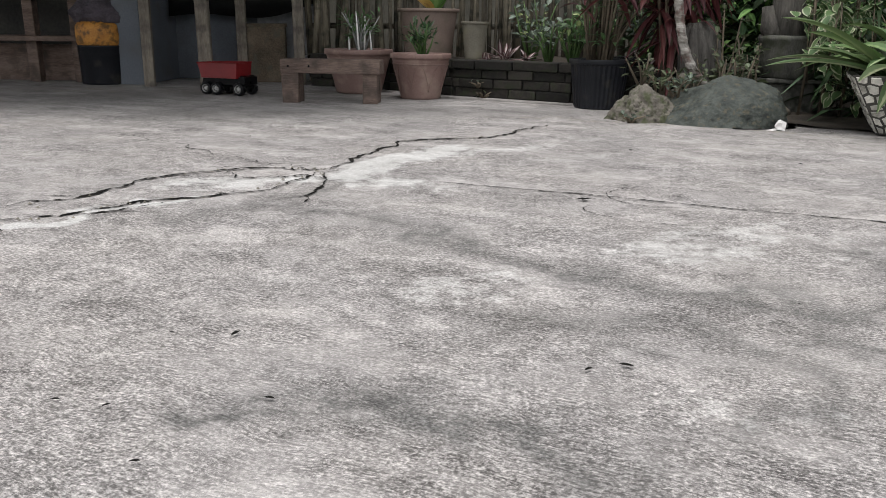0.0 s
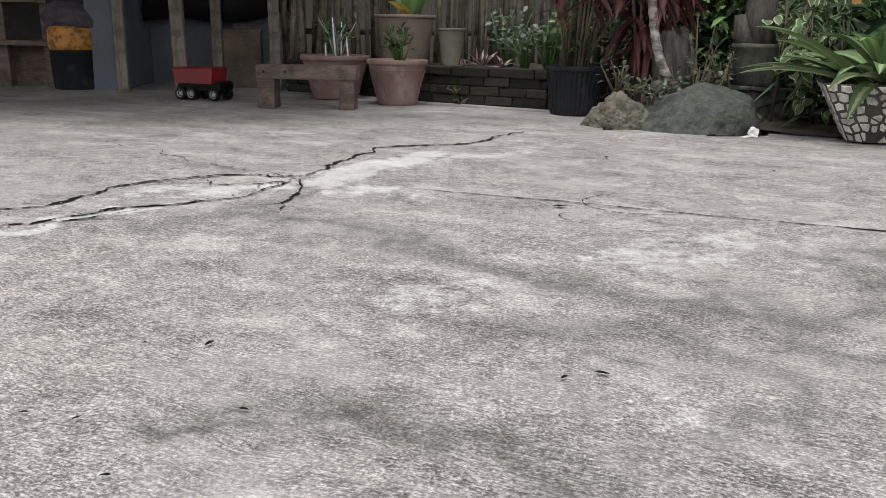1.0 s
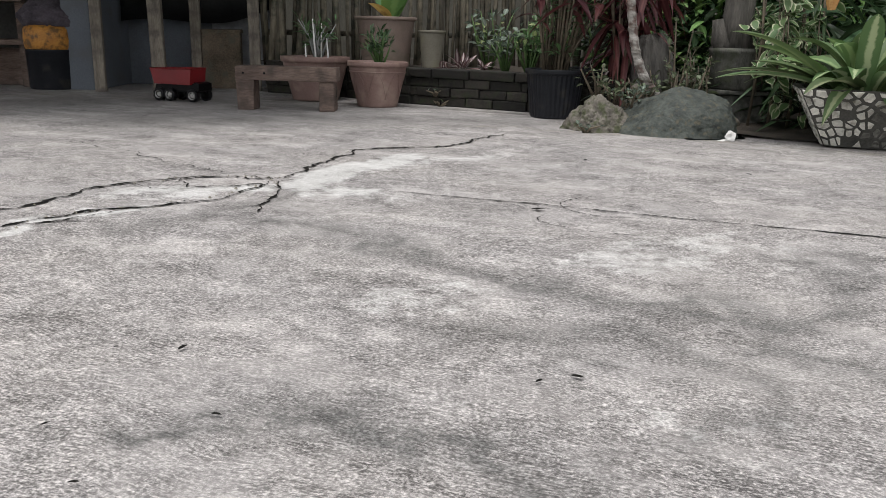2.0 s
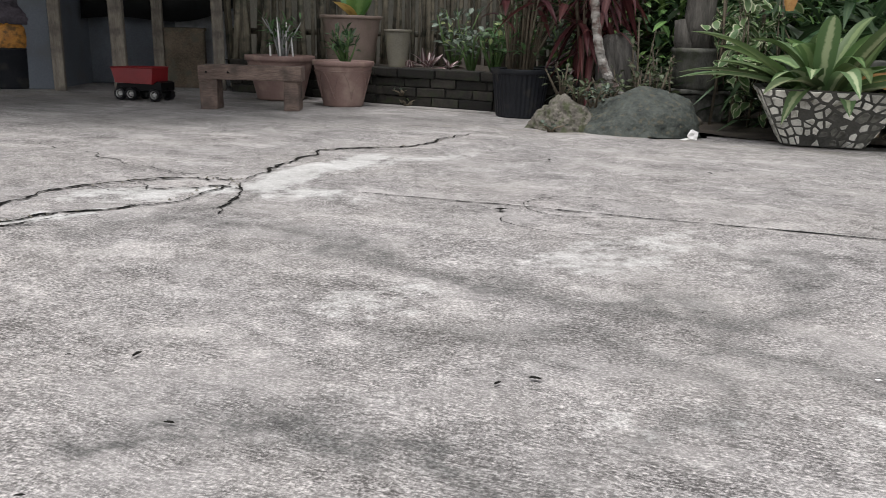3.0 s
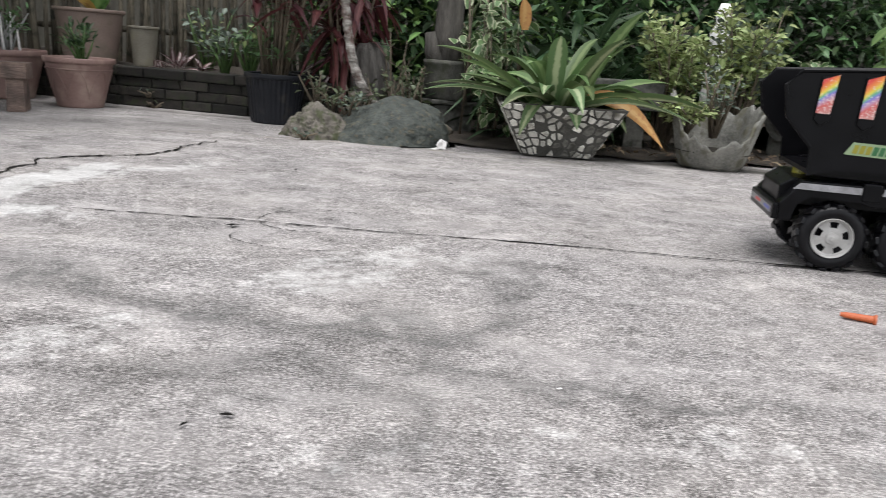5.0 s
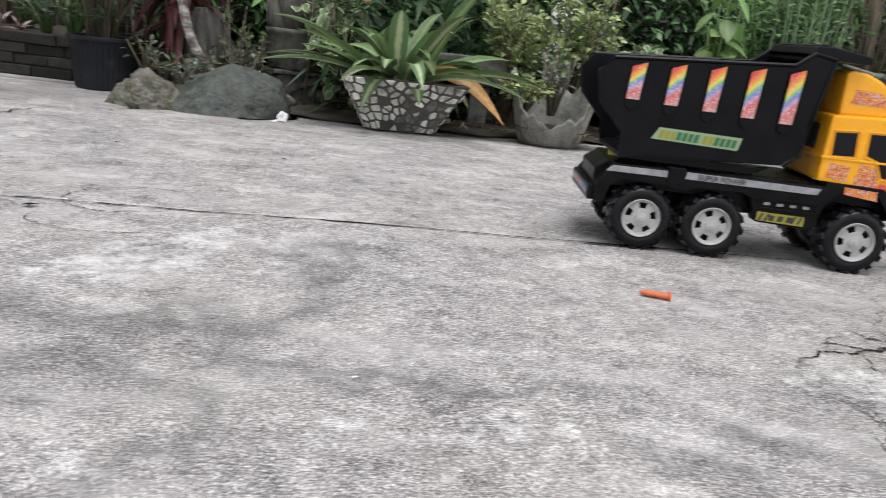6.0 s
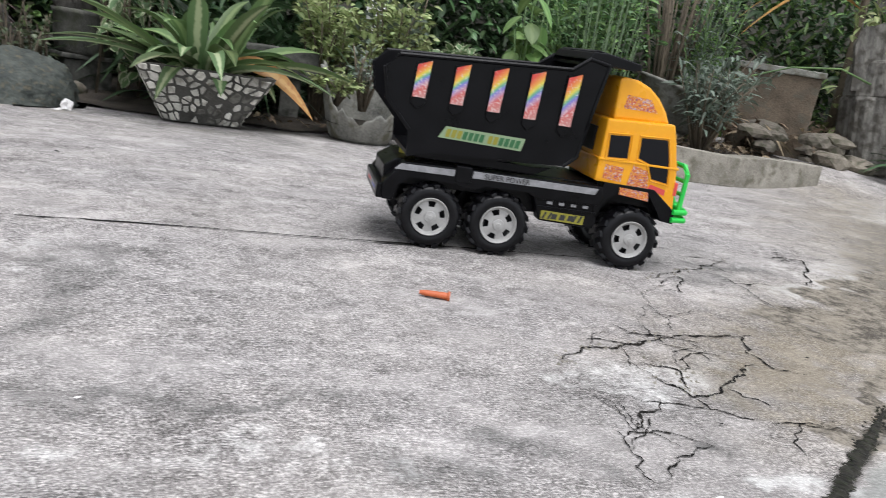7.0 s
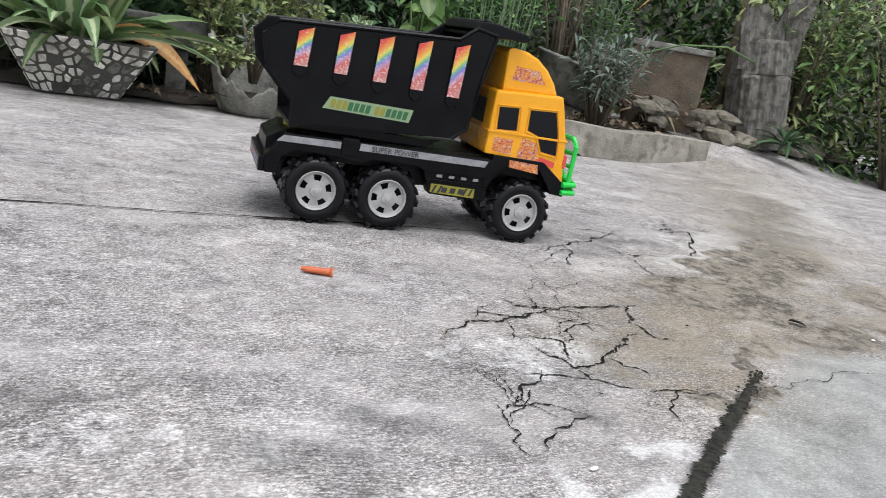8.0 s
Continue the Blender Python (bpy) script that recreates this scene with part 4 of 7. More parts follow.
kerb = thing("kerb", pose(0, 0, 0), "low weathered concrete kerb edging the garden bed", "kerb", kind="structure")
ka, kb = Vector((3.03, 1.925, 0)), Vector((3.66, 1.625, 0))
kd = (kb - ka)
klen, kang = kd.length, math.degrees(math.atan2(kd.y, kd.x))
bm = prism([(0, 0.0), (0.17, 0.0), (0.19, 0.018), (0.42, 0.018), (0.44, 0.0), (klen, 0.0), (klen, 0.132), (klen * 0.5, 0.147), (0, 0.148)], 0, 0.11, 0.006)
part("kerb_block", bm, M_KERB, kerb, m=pose(*ka, 0, 0, kang))
bm = prism([(0, -0.02), (0.62, -0.02), (0.62, 0.135), (0.2, 0.14), (0, 0.132)], 0.012, 0.12, 0.008)
part("kerb_block", bm, M_KERB, kerb, "stained end block", m=pose(*kb, 0, 0, kang + 13))


# ---- the big toy dump truck ----
def slotted_disc(r, n=80, slots=5, wide=7):
    """A dished wheel disc with oblong slots cut through it and a raised hub, facing -y."""
    rings = [(1.03, -0.006), (1.02, 0.004), (0.97, 0.008), (0.90, 0.006), (0.86, 0.001), (0.80, 0.0), (0.52, 0.0015), (0.46, 0.002), (0.30, 0.003), (0.27, 0.006), (0.12, 0.007), (0.10, 0.009)]
    bm = bmesh.new()
    rows = [[bm.verts.new((r * q * math.cos(2 * math.pi * i / n), -h, r * q * math.sin(2 * math.pi * i / n))) for i in range(n)] for q, h in rings]
    pitch = n // slots
    for k, (a, b) in enumerate(zip(rows, rows[1:])):
        for i in range(n):
            if k == 5 and i % pitch < wide:
                continue
            bm.faces.new((a[i], a[(i + 1) % n], b[(i + 1) % n], b[i]))
    bm.faces.new(rows[-1])
    return bm


def wheel(parent, x, y, r, w, side, lugs=16):
    """A tyre with chunky lugs and a slotted rim on its outer side (side: -1 or 1 along y)."""
    ty = lathe([(r * 0.60, -w / 2), (r * 0.80, -w / 2), (r * 0.92, -w * 0.45), (r * 0.955, -w * 0.2), (r * 0.955, w * 0.2), (r * 0.92, w * 0.45), (r * 0.80, w / 2), (r * 0.60, w / 2), (r * 0.56, w * 0.30)], 48, close_top=True)
    turn(ty, Matrix.Rotation(radians(90), 4, "X"))
    ob = part("wheel", ty, M_TYRE, parent, "black rubber wheel with chunky tread", smooth=True, m=pose(x, y, r))
    lug = part("tread_lug", box(-0.10 * r, 0.10 * r, 0.0, 0.5 * w, 0.90 * r, 1.0 * r, 0.02 * r), M_TYRE, ob)
    for k in range(lugs):
        for s in (-1, 1):
            o = lug if (k, s) == (0, -1) else new("tread_lug", lug.data)
            o.parent = ob
            m = Matrix.Rotation(2 * math.pi * (k + 0.25 * s) / lugs, 4, "Y")
            o.matrix_basis = m @ pose(0, 0, 0, 0, 0, 0 if s > 0 else 180) @ pose(0, 0, 0, 0, 0, 22)
    rr = r * 0.60
    m = pose(0, side * (w / 2 - 0.006), 0, 0, 37 * (x * 10 % 3), 0 if side < 0 else 180)
    part("rim", slotted_disc(rr), M_RIM, ob, "grey white slotted plastic rim", m=m)
    return ob


def dump_truck():
    t = thing("toy_dump_truck", pose(1.408, 1.202, 0.0, 0, 0, -31.76) @ Matrix.Scale(1.02, 4), "big black and yellow plastic toy dump truck with green bumper", "toy truck")
    W = 0.115
    # chassis
    part("chassis", prism([(-0.10, 0.150), (-0.075, 0.166), (0.345, 0.170), (0.40, 0.158), (0.50, 0.140), (0.515, 0.112), (0.485, 0.105), (0.47, 0.135), (0.38, 0.138), (0.355, 0.100), (0.20, 0.090), (0.19, 0.120), (-0.08, 0.120), (-0.10, 0.105)], -0.075, 0.075, 0.003), M_TRUCKBLACK, t)
    for s in (-1, 1):
        y0, y1 = sorted((s * 0.075, s * (W - 0.004)))
        f = part("fender", prism([(-0.100, 0.088), (-0.078, 0.088), (-0.074, 0.122), (-0.05, 0.140), (0.045, 0.137), (0.055, 0.128), (0.085, 0.128), (0.10, 0.140), (0.19, 0.140), (0.212, 0.126), (0.345, 0.128), (0.352, 0.150), (0.345, 0.168), (-0.066, 0.166), (-0.103, 0.120)], y0, y1, 0.0025), M_TRUCKBLACK, t)
        yy = s * (W - 0.0028)
        sticker("stripe", [(-0.084, yy, 0.150), (0.036, yy, 0.150), (0.036, yy, 0.163), (-0.072, yy, 0.162)], M_SILVER, f, "silver sticker stripe")
        sticker("stripe", [(0.072, yy, 0.151), (0.332, yy, 0.150), (0.338, yy, 0.163), (0.074, yy, 0.165)], M_SILVER, f, "silver sticker stripe")
        if s < 0:
            lettering("lettering", "SUPER POWER", 0.0145, M_DARKPRINT, f, Matrix.Translation((0.096, yy - 0.001, 0.1527)) @ pose(0, 0, 0, 90), "black lettering")
        part("strap", box(0.038, 0.070, *sorted((s * 0.09, s * (W - 0.001))), 0.138, 0.172, 0.003), M_TRUCKBLACK, f)
        y0, y1 = sorted((s * 0.07, s * (W - 0.010)))
        tk = part("tank_box", prism([(0.208, 0.128), (0.345, 0.130), (0.350, 0.088), (0.332, 0.078), (0.226, 0.082)], y0, y1, 0.003), M_TRUCKBLACK, t)
        for k in range(4):
            u = 0.236 + k * 0.026
            part("vent", box(u, u + 0.012, *sorted((s * 0.10, s * (W - 0.008))), 0.118, 0.124, 0.0008), M_SILVER, tk)
        part("ridge", box(0.215, 0.345, *sorted((s * 0.10, s * (W - 0.007))), 0.110, 0.113, 0.0008), M_TRUCKBLACK, tk)
        yy = s * (W - 0.0092)
        sticker("label", [(0.228, yy, 0.086), (0.322, yy, 0.083), (0.322, yy, 0.102), (0.228, yy, 0.104)], M_LIMESTICK, tk, "lime warning sticker")
        for u0 in (0.230, 0.242, 0.296, 0.308):
            sticker("hazard_stripe", [(u0, yy + s * 0.0006, 0.0865), (u0 + 0.005, yy + s * 0.0006, 0.0865), (u0 + 0.011, yy + s * 0.0006, 0.1015), (u0 + 0.006, yy + s * 0.0006, 0.1015)], M_DARKPRINT, tk, "dark hazard stripe")
        for k in range(3):
            u = 0.250 + k * 0.018
            sticker("print", [(u, yy + s * 0.0006, 0.088), (u + 0.012, yy + s * 0.0006, 0.088), (u + 0.014, yy + s * 0.0006, 0.099), (u + 0.002, yy + s * 0.0006, 0.099)], M_DARKPRINT, tk, "dark print")
        # front arch
        part("wheel_arch", prism([(0.345, 0.100), (0.358, 0.145), (0.385, 0.165), (0.455, 0.163), (0.482, 0.130), (0.488, 0.112), (0.520, 0.108), (0.518, 0.135), (0.462, 0.176), (0.350, 0.178), (0.336, 0.120)], *sorted((s * 0.07, s * (W - 0.008))), 0.0025), M_TRUCKBLACK, t)
        yy = s * (W - 0.0062)
        sticker("label", [(0.385, yy, 0.157), (0.452, yy, 0.150), (0.448, yy, 0.169), (0.384, yy, 0.172)], M_BURST, t, "white and red printed sticker")
    part("rear_bumper", box(-0.112, -0.098, -0.105, 0.105, 0.088, 0.118, 0.003), M_TRUCKBLACK, t)
    sticker("reflector", [(-0.1127, 0.095, 0.098), (-0.1127, -0.095, 0.098), (-0.1127, -0.095, 0.110), (-0.1127, 0.095, 0.110)], M_SILVER, t, "silver strip")
    for v0, v1, mt, lab in ((-0.085, -0.035, M_BLUESTICK, "dark blue band"), (0.0, 0.05, M_REDSTICK, "red band")):
        sticker("band", [(-0.1132, v1, 0.101), (-0.1132, v0, 0.101), (-0.1132, v0, 0.107), (-0.1132, v1, 0.107)], mt, t, lab)
    part("motor", lathe([(0.012, 0), (0.017, 0.008), (0.017, 0.026), (0.010, 0.034)], 20, close_top=True), M_LIMESTICK, t, "lime plastic knob", m=pose(-0.045, 0.01, 0.152), smooth=True)
    # wheels
    for u in (0.0, 0.141, 0.427):
        for s in (-1, 1):
            wheel(t, u, s * (W - 0.031), 0.064 if u < 0.4 else 0.066, 0.062, s)
        part("axle", turn(tube([(0, -0.08, 0), (0, 0.08, 0)], 0.008, 10), pose(u, 0, 0.064)), M_TRUCKBLACK, t)
    # tipper
    side = [(-0.104, 0.364), (0.232, 0.387), (0.264, 0.412), (0.306, 0.405), (0.291, 0.322), (0.275, 0.220), (0.250, 0.199), (-0.020, 0.191), (-0.066, 0.176), (-0.068, 0.229), (-0.118, 0.282), (-0.129, 0.337)]
    bed = part("tipper", join(prism(side, -W, -W + 0.006, 0.0015), prism(side, W - 0.006, W, 0.0015),
                              prism([(-0.066, 0.180), (0.250, 0.199), (0.275, 0.220), (0.306, 0.402), (0.299, 0.402), (0.268, 0.224), (0.245, 0.206), (-0.066, 0.188)], -W + 0.005, W - 0.005),
                              prism([(0.262, 0.405), (0.306, 0.400), (0.306, 0.394), (0.262, 0.399)], -W + 0.005, W - 0.005)), M_TRUCKBLACK, t, "glossy black plastic tipper tub")
    for s in (-1, 1):
        part("rim_flange", tube([(-0.104, s * W, 0.364), (0.232, s * W, 0.387), (0.264, s * W, 0.412), (0.306, s * W, 0.405)], 0.004, 8), M_TRUCKBLACK, bed)
        part("rear_flange", tube([(-0.104, s * W, 0.364), (-0.129, s * W, 0.337), (-0.118, s * W, 0.282), (-0.068, s * W, 0.229)], 0.0035, 8), M_TRUCKBLACK, bed)
        part("front_flange", tube([(0.306, s * W, 0.405), (0.291, s * W, 0.322), (0.275, s * W, 0.220), (0.250, s * W, 0.199)], 0.004, 8), M_TRUCKBLACK, bed)
        for k in range(5):
            u = -0.059 + 0.0738 * k
            lo, hi = 0.291 - 0.0032 * k, 0.361 + 0.0050 * k
            y0, y1 = sorted((s * (W - 0.001), s * (W + 0.005)))
            rib = part("rib", prism([(u - 0.014, lo - 0.012), (u - 0.002, lo - 0.022), (u + 0.014, lo - 0.012), (u + 0.017, hi - 0.002), (u - 0.012, hi - 0.006)], y0, y1, 0.0015), M_TRUCKBLACK, bed)
            yy = s * (W + 0.0056)
            sticker("rainbow_sticker", [(u - 0.013, yy, lo), (u + 0.0115, yy, lo), (u + 0.0165, yy, hi), (u - 0.010, yy, hi - 0.010)], M_RAINBOW, rib, "rainbow striped sticker")
        yy = s * (W + 0.0008)
        lab = sticker("name_sticker", [(-0.010, yy, 0.222), (0.158, yy, 0.217), (0.164, yy, 0.242), (0.003, yy, 0.245)], M_PALEGREEN, bed, "pale green name sticker")
        for k in range(13):
            u = 0.003 + k * 0.0112 + (0.006 if k > 6 else 0)
            y, lo, hi = yy + s * 0.0006, 0.2250 - 0.0003 * k, 0.2405 - 0.0003 * k
            sticker("print", [(u, y, lo), (u + 0.0086, y, lo), (u + 0.0116, y, hi), (u + 0.003, y, hi)], M_LIMESTICK if k < 3 or 6 < k < 9 else M_GREENSTICK, lab, "green print")
        part("side_rail", prism([(-0.05, 0.176), (0.20, 0.172), (0.235, 0.190), (0.20, 0.186), (-0.03, 0.196)], *sorted((s * 0.085, s * 0.1)), 0.002), M_TRUCKBLACK, bed)
    part("hood", join(prism([(0.262, 0.411), (0.270, 0.427), (0.30, 0.428), (0.374, 0.417), (0.376, 0.405), (0.36, 0.403), (0.305, 0.405)], -W + 0.004, W - 0.004, 0.003),
                      prism([(0.272, 0.428), (0.280, 0.432), (0.370, 0.420), (0.370, 0.416)], -W + 0.012, W - 0.012, 0.002)), M_TRUCKBLACK, bed, "black canopy over the cab")
    # cab
    C = 0.104
    cab = part("cab", join(prism([(0.328, 0.178), (0.330, 0.306), (0.477, 0.313), (0.489, 0.270), (0.503, 0.226), (0.516, 0.125), (0.490, 0.128), (0.462, 0.176)], -C, C, 0.005)), M_YELLOW, t, "shiny yellow plastic cab")
    part("cab_roof", prism([(0.346, 0.305), (0.343, 0.386), (0.352, 0.391), (0.384, 0.388), (0.412, 0.377), (0.436, 0.359), (0.456, 0.335), (0.469, 0.310)], -C + 0.012, C - 0.012, 0.006), M_YELLOW, cab)
    part("cab_sill", box(0.326, 0.506, -C - 0.002, C + 0.002, 0.222, 0.227, 0.0015), M_YELLOW, cab)
    for s in (-1, 1):
        y0, y1 = sorted((s * (C - 0.004), s * (C + 0.0012)))
        part("window", prism([(0.345, 0.230), (0.388, 0.232), (0.384, 0.277), (0.342, 0.274)], y0, y1), M_GLASSBLACK, cab, "black window")
        part("window", prism([(0.412, 0.236), (0.436, 0.228), (0.450, 0.197), (0.486, 0.192), (0.480, 0.236), (0.467, 0.280), (0.410, 0.277)], y0, y1), M_GLASSBLACK, cab, "black door window")
        for q in ([(0.341, 0.226), (0.392, 0.228), (0.388, 0.281), (0.338, 0.278)],):
            rim = [tube([(u, s * (C + 0.001), w) for u, w in q + q[:1]], 0.0016, 6)]
            part("window_frame", join(*rim), M_YELLOW, cab)
        q = [(0.408, 0.233), (0.433, 0.225), (0.448, 0.193), (0.489, 0.188), (0.483, 0.236), (0.469, 0.284), (0.406, 0.281)]
        part("window_frame", tube([(u, s * (C + 0.001), w) for u, w in q + q[:1]], 0.0016, 6), M_YELLOW, cab)
        yy = s * (C + 0.0010)
        for q, mat, lab in (([(0.342, yy, 0.186), (0.384, yy, 0.182), (0.385, yy, 0.212), (0.345, yy, 0.215)], M_BURST, "red and white printed sticker"),
                            ([(0.398, yy, 0.178), (0.446, yy, 0.176), (0.440, yy, 0.212), (0.404, yy, 0.220)], M_BURST, "red and blue printed sticker"),
                            ([(0.446, yy, 0.176), (0.486, yy, 0.166), (0.486, yy, 0.178), (0.450, yy, 0.186)], M_REDSTICK, "red print")):
            sticker("sticker", q, mat, cab, lab)
        yy = s * (C - 0.0112)
        sticker("sticker", [(0.362, yy, 0.330), (0.436, yy, 0.329), (0.418, yy, 0.354), (0.366, yy, 0.357)], M_BURST, cab, "printed roof sticker")
        part("headlight", box(0.505, 0.513, *sorted((s * 0.078, s * (C + 0.001))), 0.168, 0.196, 0.002), M_REDSTICK, cab, "orange red side lamp")
    ws = [(0.4785, -0.085, 0.303), (0.4785, 0.085, 0.303), (0.5035, 0.090, 0.232), (0.5035, -0.090, 0.232)]
    sticker("windscreen", [(u + 0.0028, v, w) for u, v, w in ws], M_GLASSBLACK, cab, "black windscreen")
    sticker("visor_sticker", [(0.482, -0.07, 0.302), (0.482, 0.07, 0.302), (0.4855, 0.07, 0.290), (0.4855, -0.07, 0.290)], M_LIMESTICK, cab, "yellow green visor sticker")
    part("back_window", box(0.3255, 0.330, -0.06, 0.06, 0.235, 0.285, 0.001), M_GLASSBLACK, cab, "black rear window")
    # green bull bar
    g = [tube([(0.512, -0.108, w), (0.545, -0.10, w), (0.555, -0.07, w), (0.555, 0.07, w), (0.545, 0.10, w), (0.512, 0.108, w)], 0.006, 10) for w in (0.118, 0.135)]
    g += [tube([(0.530, -0.098, 0.140), (0.532, -0.098, 0.215), (0.532, -0.080, 0.230), (0.532, 0.080, 0.230), (0.532, 0.098, 0.215), (0.530, 0.098, 0.140)], 0.0055, 8)]
    g += [tube([(0.531, -0.098, w), (0.531, 0.098, w)], 0.0045, 8) for w in (0.172, 0.200)]
    g += [tube([(0.555, v, 0.118), (0.548, v, 0.150), (0.525, v * 0.8, 0.190)], 0.006, 8) for v in (-0.03, 0.03)]
    g += [box(0.530, 0.564, -0.030, 0.030, 0.108, 0.146, 0.005)]
    part("bumper", join(*g), M_NEON, t, "bright green plastic bull bar")
    return t


dump_truck()


# ---- the small red toy truck ----
def red_truck():
    t = thing("toy_tipper_truck", pose(-1.037, 3.80, 0, 0, 0, -22), "small red and black toy tipper truck on the concrete", "toy truck")
    part("chassis", prism([(-0.12, 0.045), (0.125, 0.045), (0.13, 0.06), (0.12, 0.085), (-0.11, 0.075)], -0.04, 0.04, 0.002), M_TRUCKBLACK, t)
    outer = [(-0.125, 0.145), (0.10, 0.150), (0.092, 0.078), (-0.105, 0.078)]
    part("tub", join(prism(outer, -0.058, -0.053, 0.001), prism(outer, 0.053, 0.058, 0.001), prism([(-0.105, 0.078), (0.092, 0.078), (0.092, 0.084), (-0.105, 0.084)], -0.055, 0.055),
                     prism([(0.086, 0.08), (0.092, 0.08), (0.10, 0.150), (0.094, 0.150)], -0.055, 0.055), prism([(-0.105, 0.08), (-0.10, 0.08), (-0.12, 0.145), (-0.125, 0.145)], -0.055, 0.055),
                     tube([(-0.125, -0.058, 0.146), (0.10, -0.058, 0.151), (0.10, 0.058, 0.151), (-0.125, 0.058, 0.146), (-0.125, -0.058, 0.146)], 0.0035, 8)), M_REDTOY, t, "dull red plastic tub")
    part("front_guard", prism([(0.10, 0.045), (0.135, 0.05), (0.135, 0.085), (0.11, 0.092)], -0.05, 0.05, 0.003), M_TRUCKBLACK, t)
    for u in (-0.085, -0.025, 0.10):
        for s in (-1, 1):
            wheel(t, u, s * 0.048, 0.030, 0.026, s, 10)
    return t


red_truck()


# ---- pots ----
def round_pot(name, x, y, z, r0, r1, h, mat, label, group="flower pots", ribs=0, rim=0.018, soil=True, rz=0, arcs=False):
    t = thing(name, pose(x, y, z, 0, 0, rz), label, "flower pot", group)
    prof = [(r0 * 0.96, 0), (r0, 0.004), (r0 * 1.01, 0.012), (r0 + (r1 * 0.93 - r0) * 0.55, h * 0.5), (r1 * 0.925, h - rim * 1.3), (r1 * 0.93, h - rim * 1.05), (r1 * 0.99, h - rim), (r1, h - rim * 0.7),
            (r1, h - rim * 0.2), (r1 * 0.99, h), (r1 * 0.95, h), (r1 * 0.90, h - 0.004), (r1 * 0.86, h * 0.86)]
    wob = (lambda a, k: 1 + (0.012 * math.cos(ribs * a) if 2 <= k <= 4 else 0)) if ribs else None
    part("pot_body", lathe(prof, 72 if ribs else 48, wob), mat, t, smooth=not ribs)
    if soil:
        bm = lathe([(r1 * 0.87, h * 0.86), (r1 * 0.5, h * 0.90), (r1 * 0.1, h * 0.91)], 24, lambda a, k: 1 + 0.06 * math.sin(5 * a + k), close_bottom=False, close_top=True)
        part("soil", bm, M_SOIL, t, "dark potting soil")
    if arcs:
        for k in range(8):
            a0 = 2 * math.pi * k / 8
            pts = []
            for i in range(13):
                s = i / 12
                a = a0 + (s - 0.5) * 0.85
                w = h * (0.18 + 0.58 * math.sin(math.pi * s))
                r = r0 + (r1 * 0.93 - r0) * min(w / h * 1.08, 1) + 0.002
                pts.append((r * math.cos(a), r * math.sin(a), w))
            part("relief_arc", tube(pts, 0.0025, 6), mat, t)
        part("relief_band", lathe([(r1 * 0.915, h * 0.76), (r1 * 0.93, h * 0.765), (r1 * 0.925, h * 0.785), (r1 * 0.90, h * 0.79)], 48, close_bottom=False), mat, t, smooth=True)
    return t


round_pot("terracotta_pot", -0.115, 3.735, 0, 0.093, 0.143, 0.205, M_TERRA, "pink terracotta plastic pot with moulded arcs on concrete", arcs=True, rim=0.022)
round_pot("wide_terracotta_pot", -0.435, 4.03, 0, 0.115, 0.172, 0.212, M_TERRA, "wide terracotta plastic pot behind the wooden bench", rim=0.026)
round_pot("tall_brown_pot", -0.09, 4.14, WALL_TOP - 0.01, 0.115, 0.158, 0.245, M_BROWNPOT, "tall brown plastic pot standing on the brick bed", rim=0.016)
round_pot("pale_pot", 0.145, 4.08, WALL_TOP - 0.01, 0.048, 0.070, 0.185, M_PALEPOT, "small pale grey plastic pot on the brick bed", rim=0.012)
round_pot("black_tub", 0.655, 3.40, 0, 0.100, 0.131, 0.203, M_BLACKPOT, "ribbed black plastic tub with red stemmed plants", ribs=36, rim=0.02)
round_pot("black_tub", 0.86, 3.60, 0, 0.09, 0.125, 0.205, M_BLACKPOT, "second black plastic tub half hidden by rock", ribs=36, rim=0.02)


def bucket_pot():
    x, y = 1.385, 3.26
    # dark block added to carry the pot; it fills a hollow in shade
    s = thing("added_block_stand", pose(x, y, 0), "dark block added in the shaded hollow under the grey bucket pot", "stand")
    part("block", box(-0.09, 0.09, -0.07, 0.07, 0, 0.125, 0.01, 0.006, 4), M_DARKCEMENT, s)
    part("block_top", box(-0.11, 0.11, -0.09, 0.09, 0.124, 0.142, 0.006, 0.004, 5), M_DARKCEMENT, s)
    t = thing("bucket_pot", pose(x, y, 0.142), "grey cement bucket pot with a moulded band", "flower pot", "flower pots")
    part("pot_body", lathe([(0.095, 0), (0.105, 0.012), (0.113, 0.08), (0.116, 0.145), (0.122, 0.150), (0.122, 0.164), (0.112, 0.168), (0.104, 0.150), (0.10, 0.14)], 44, lambda a, k: 1 + 0.015 * math.sin(7 * a + k) + 0.01 * math.sin(17 * a), close_top=True), M_BUCKET, t, smooth=True)
    d = thing("driftwood_trunk", pose(x - 0.01, y + 0.01, 0.28), "grey weathered tree trunk rising from the bucket pot", "tree trunk")
    part("trunk", tube([(0, 0, 0), (-0.01, 0, 0.12), (0.0, 0.01, 0.3), (-0.02, 0.02, 0.6)], [0.075, 0.062, 0.058, 0.05], 14), M_TRUNK, d, smooth=True)
    part("stub", tube([(-0.04, -0.01, 0.0), (-0.085, -0.02, 0.06), (-0.10, -0.02, 0.14)], [0.045, 0.035, 0.022], 10), M_TRUNK, d, smooth=True)


bucket_pot()


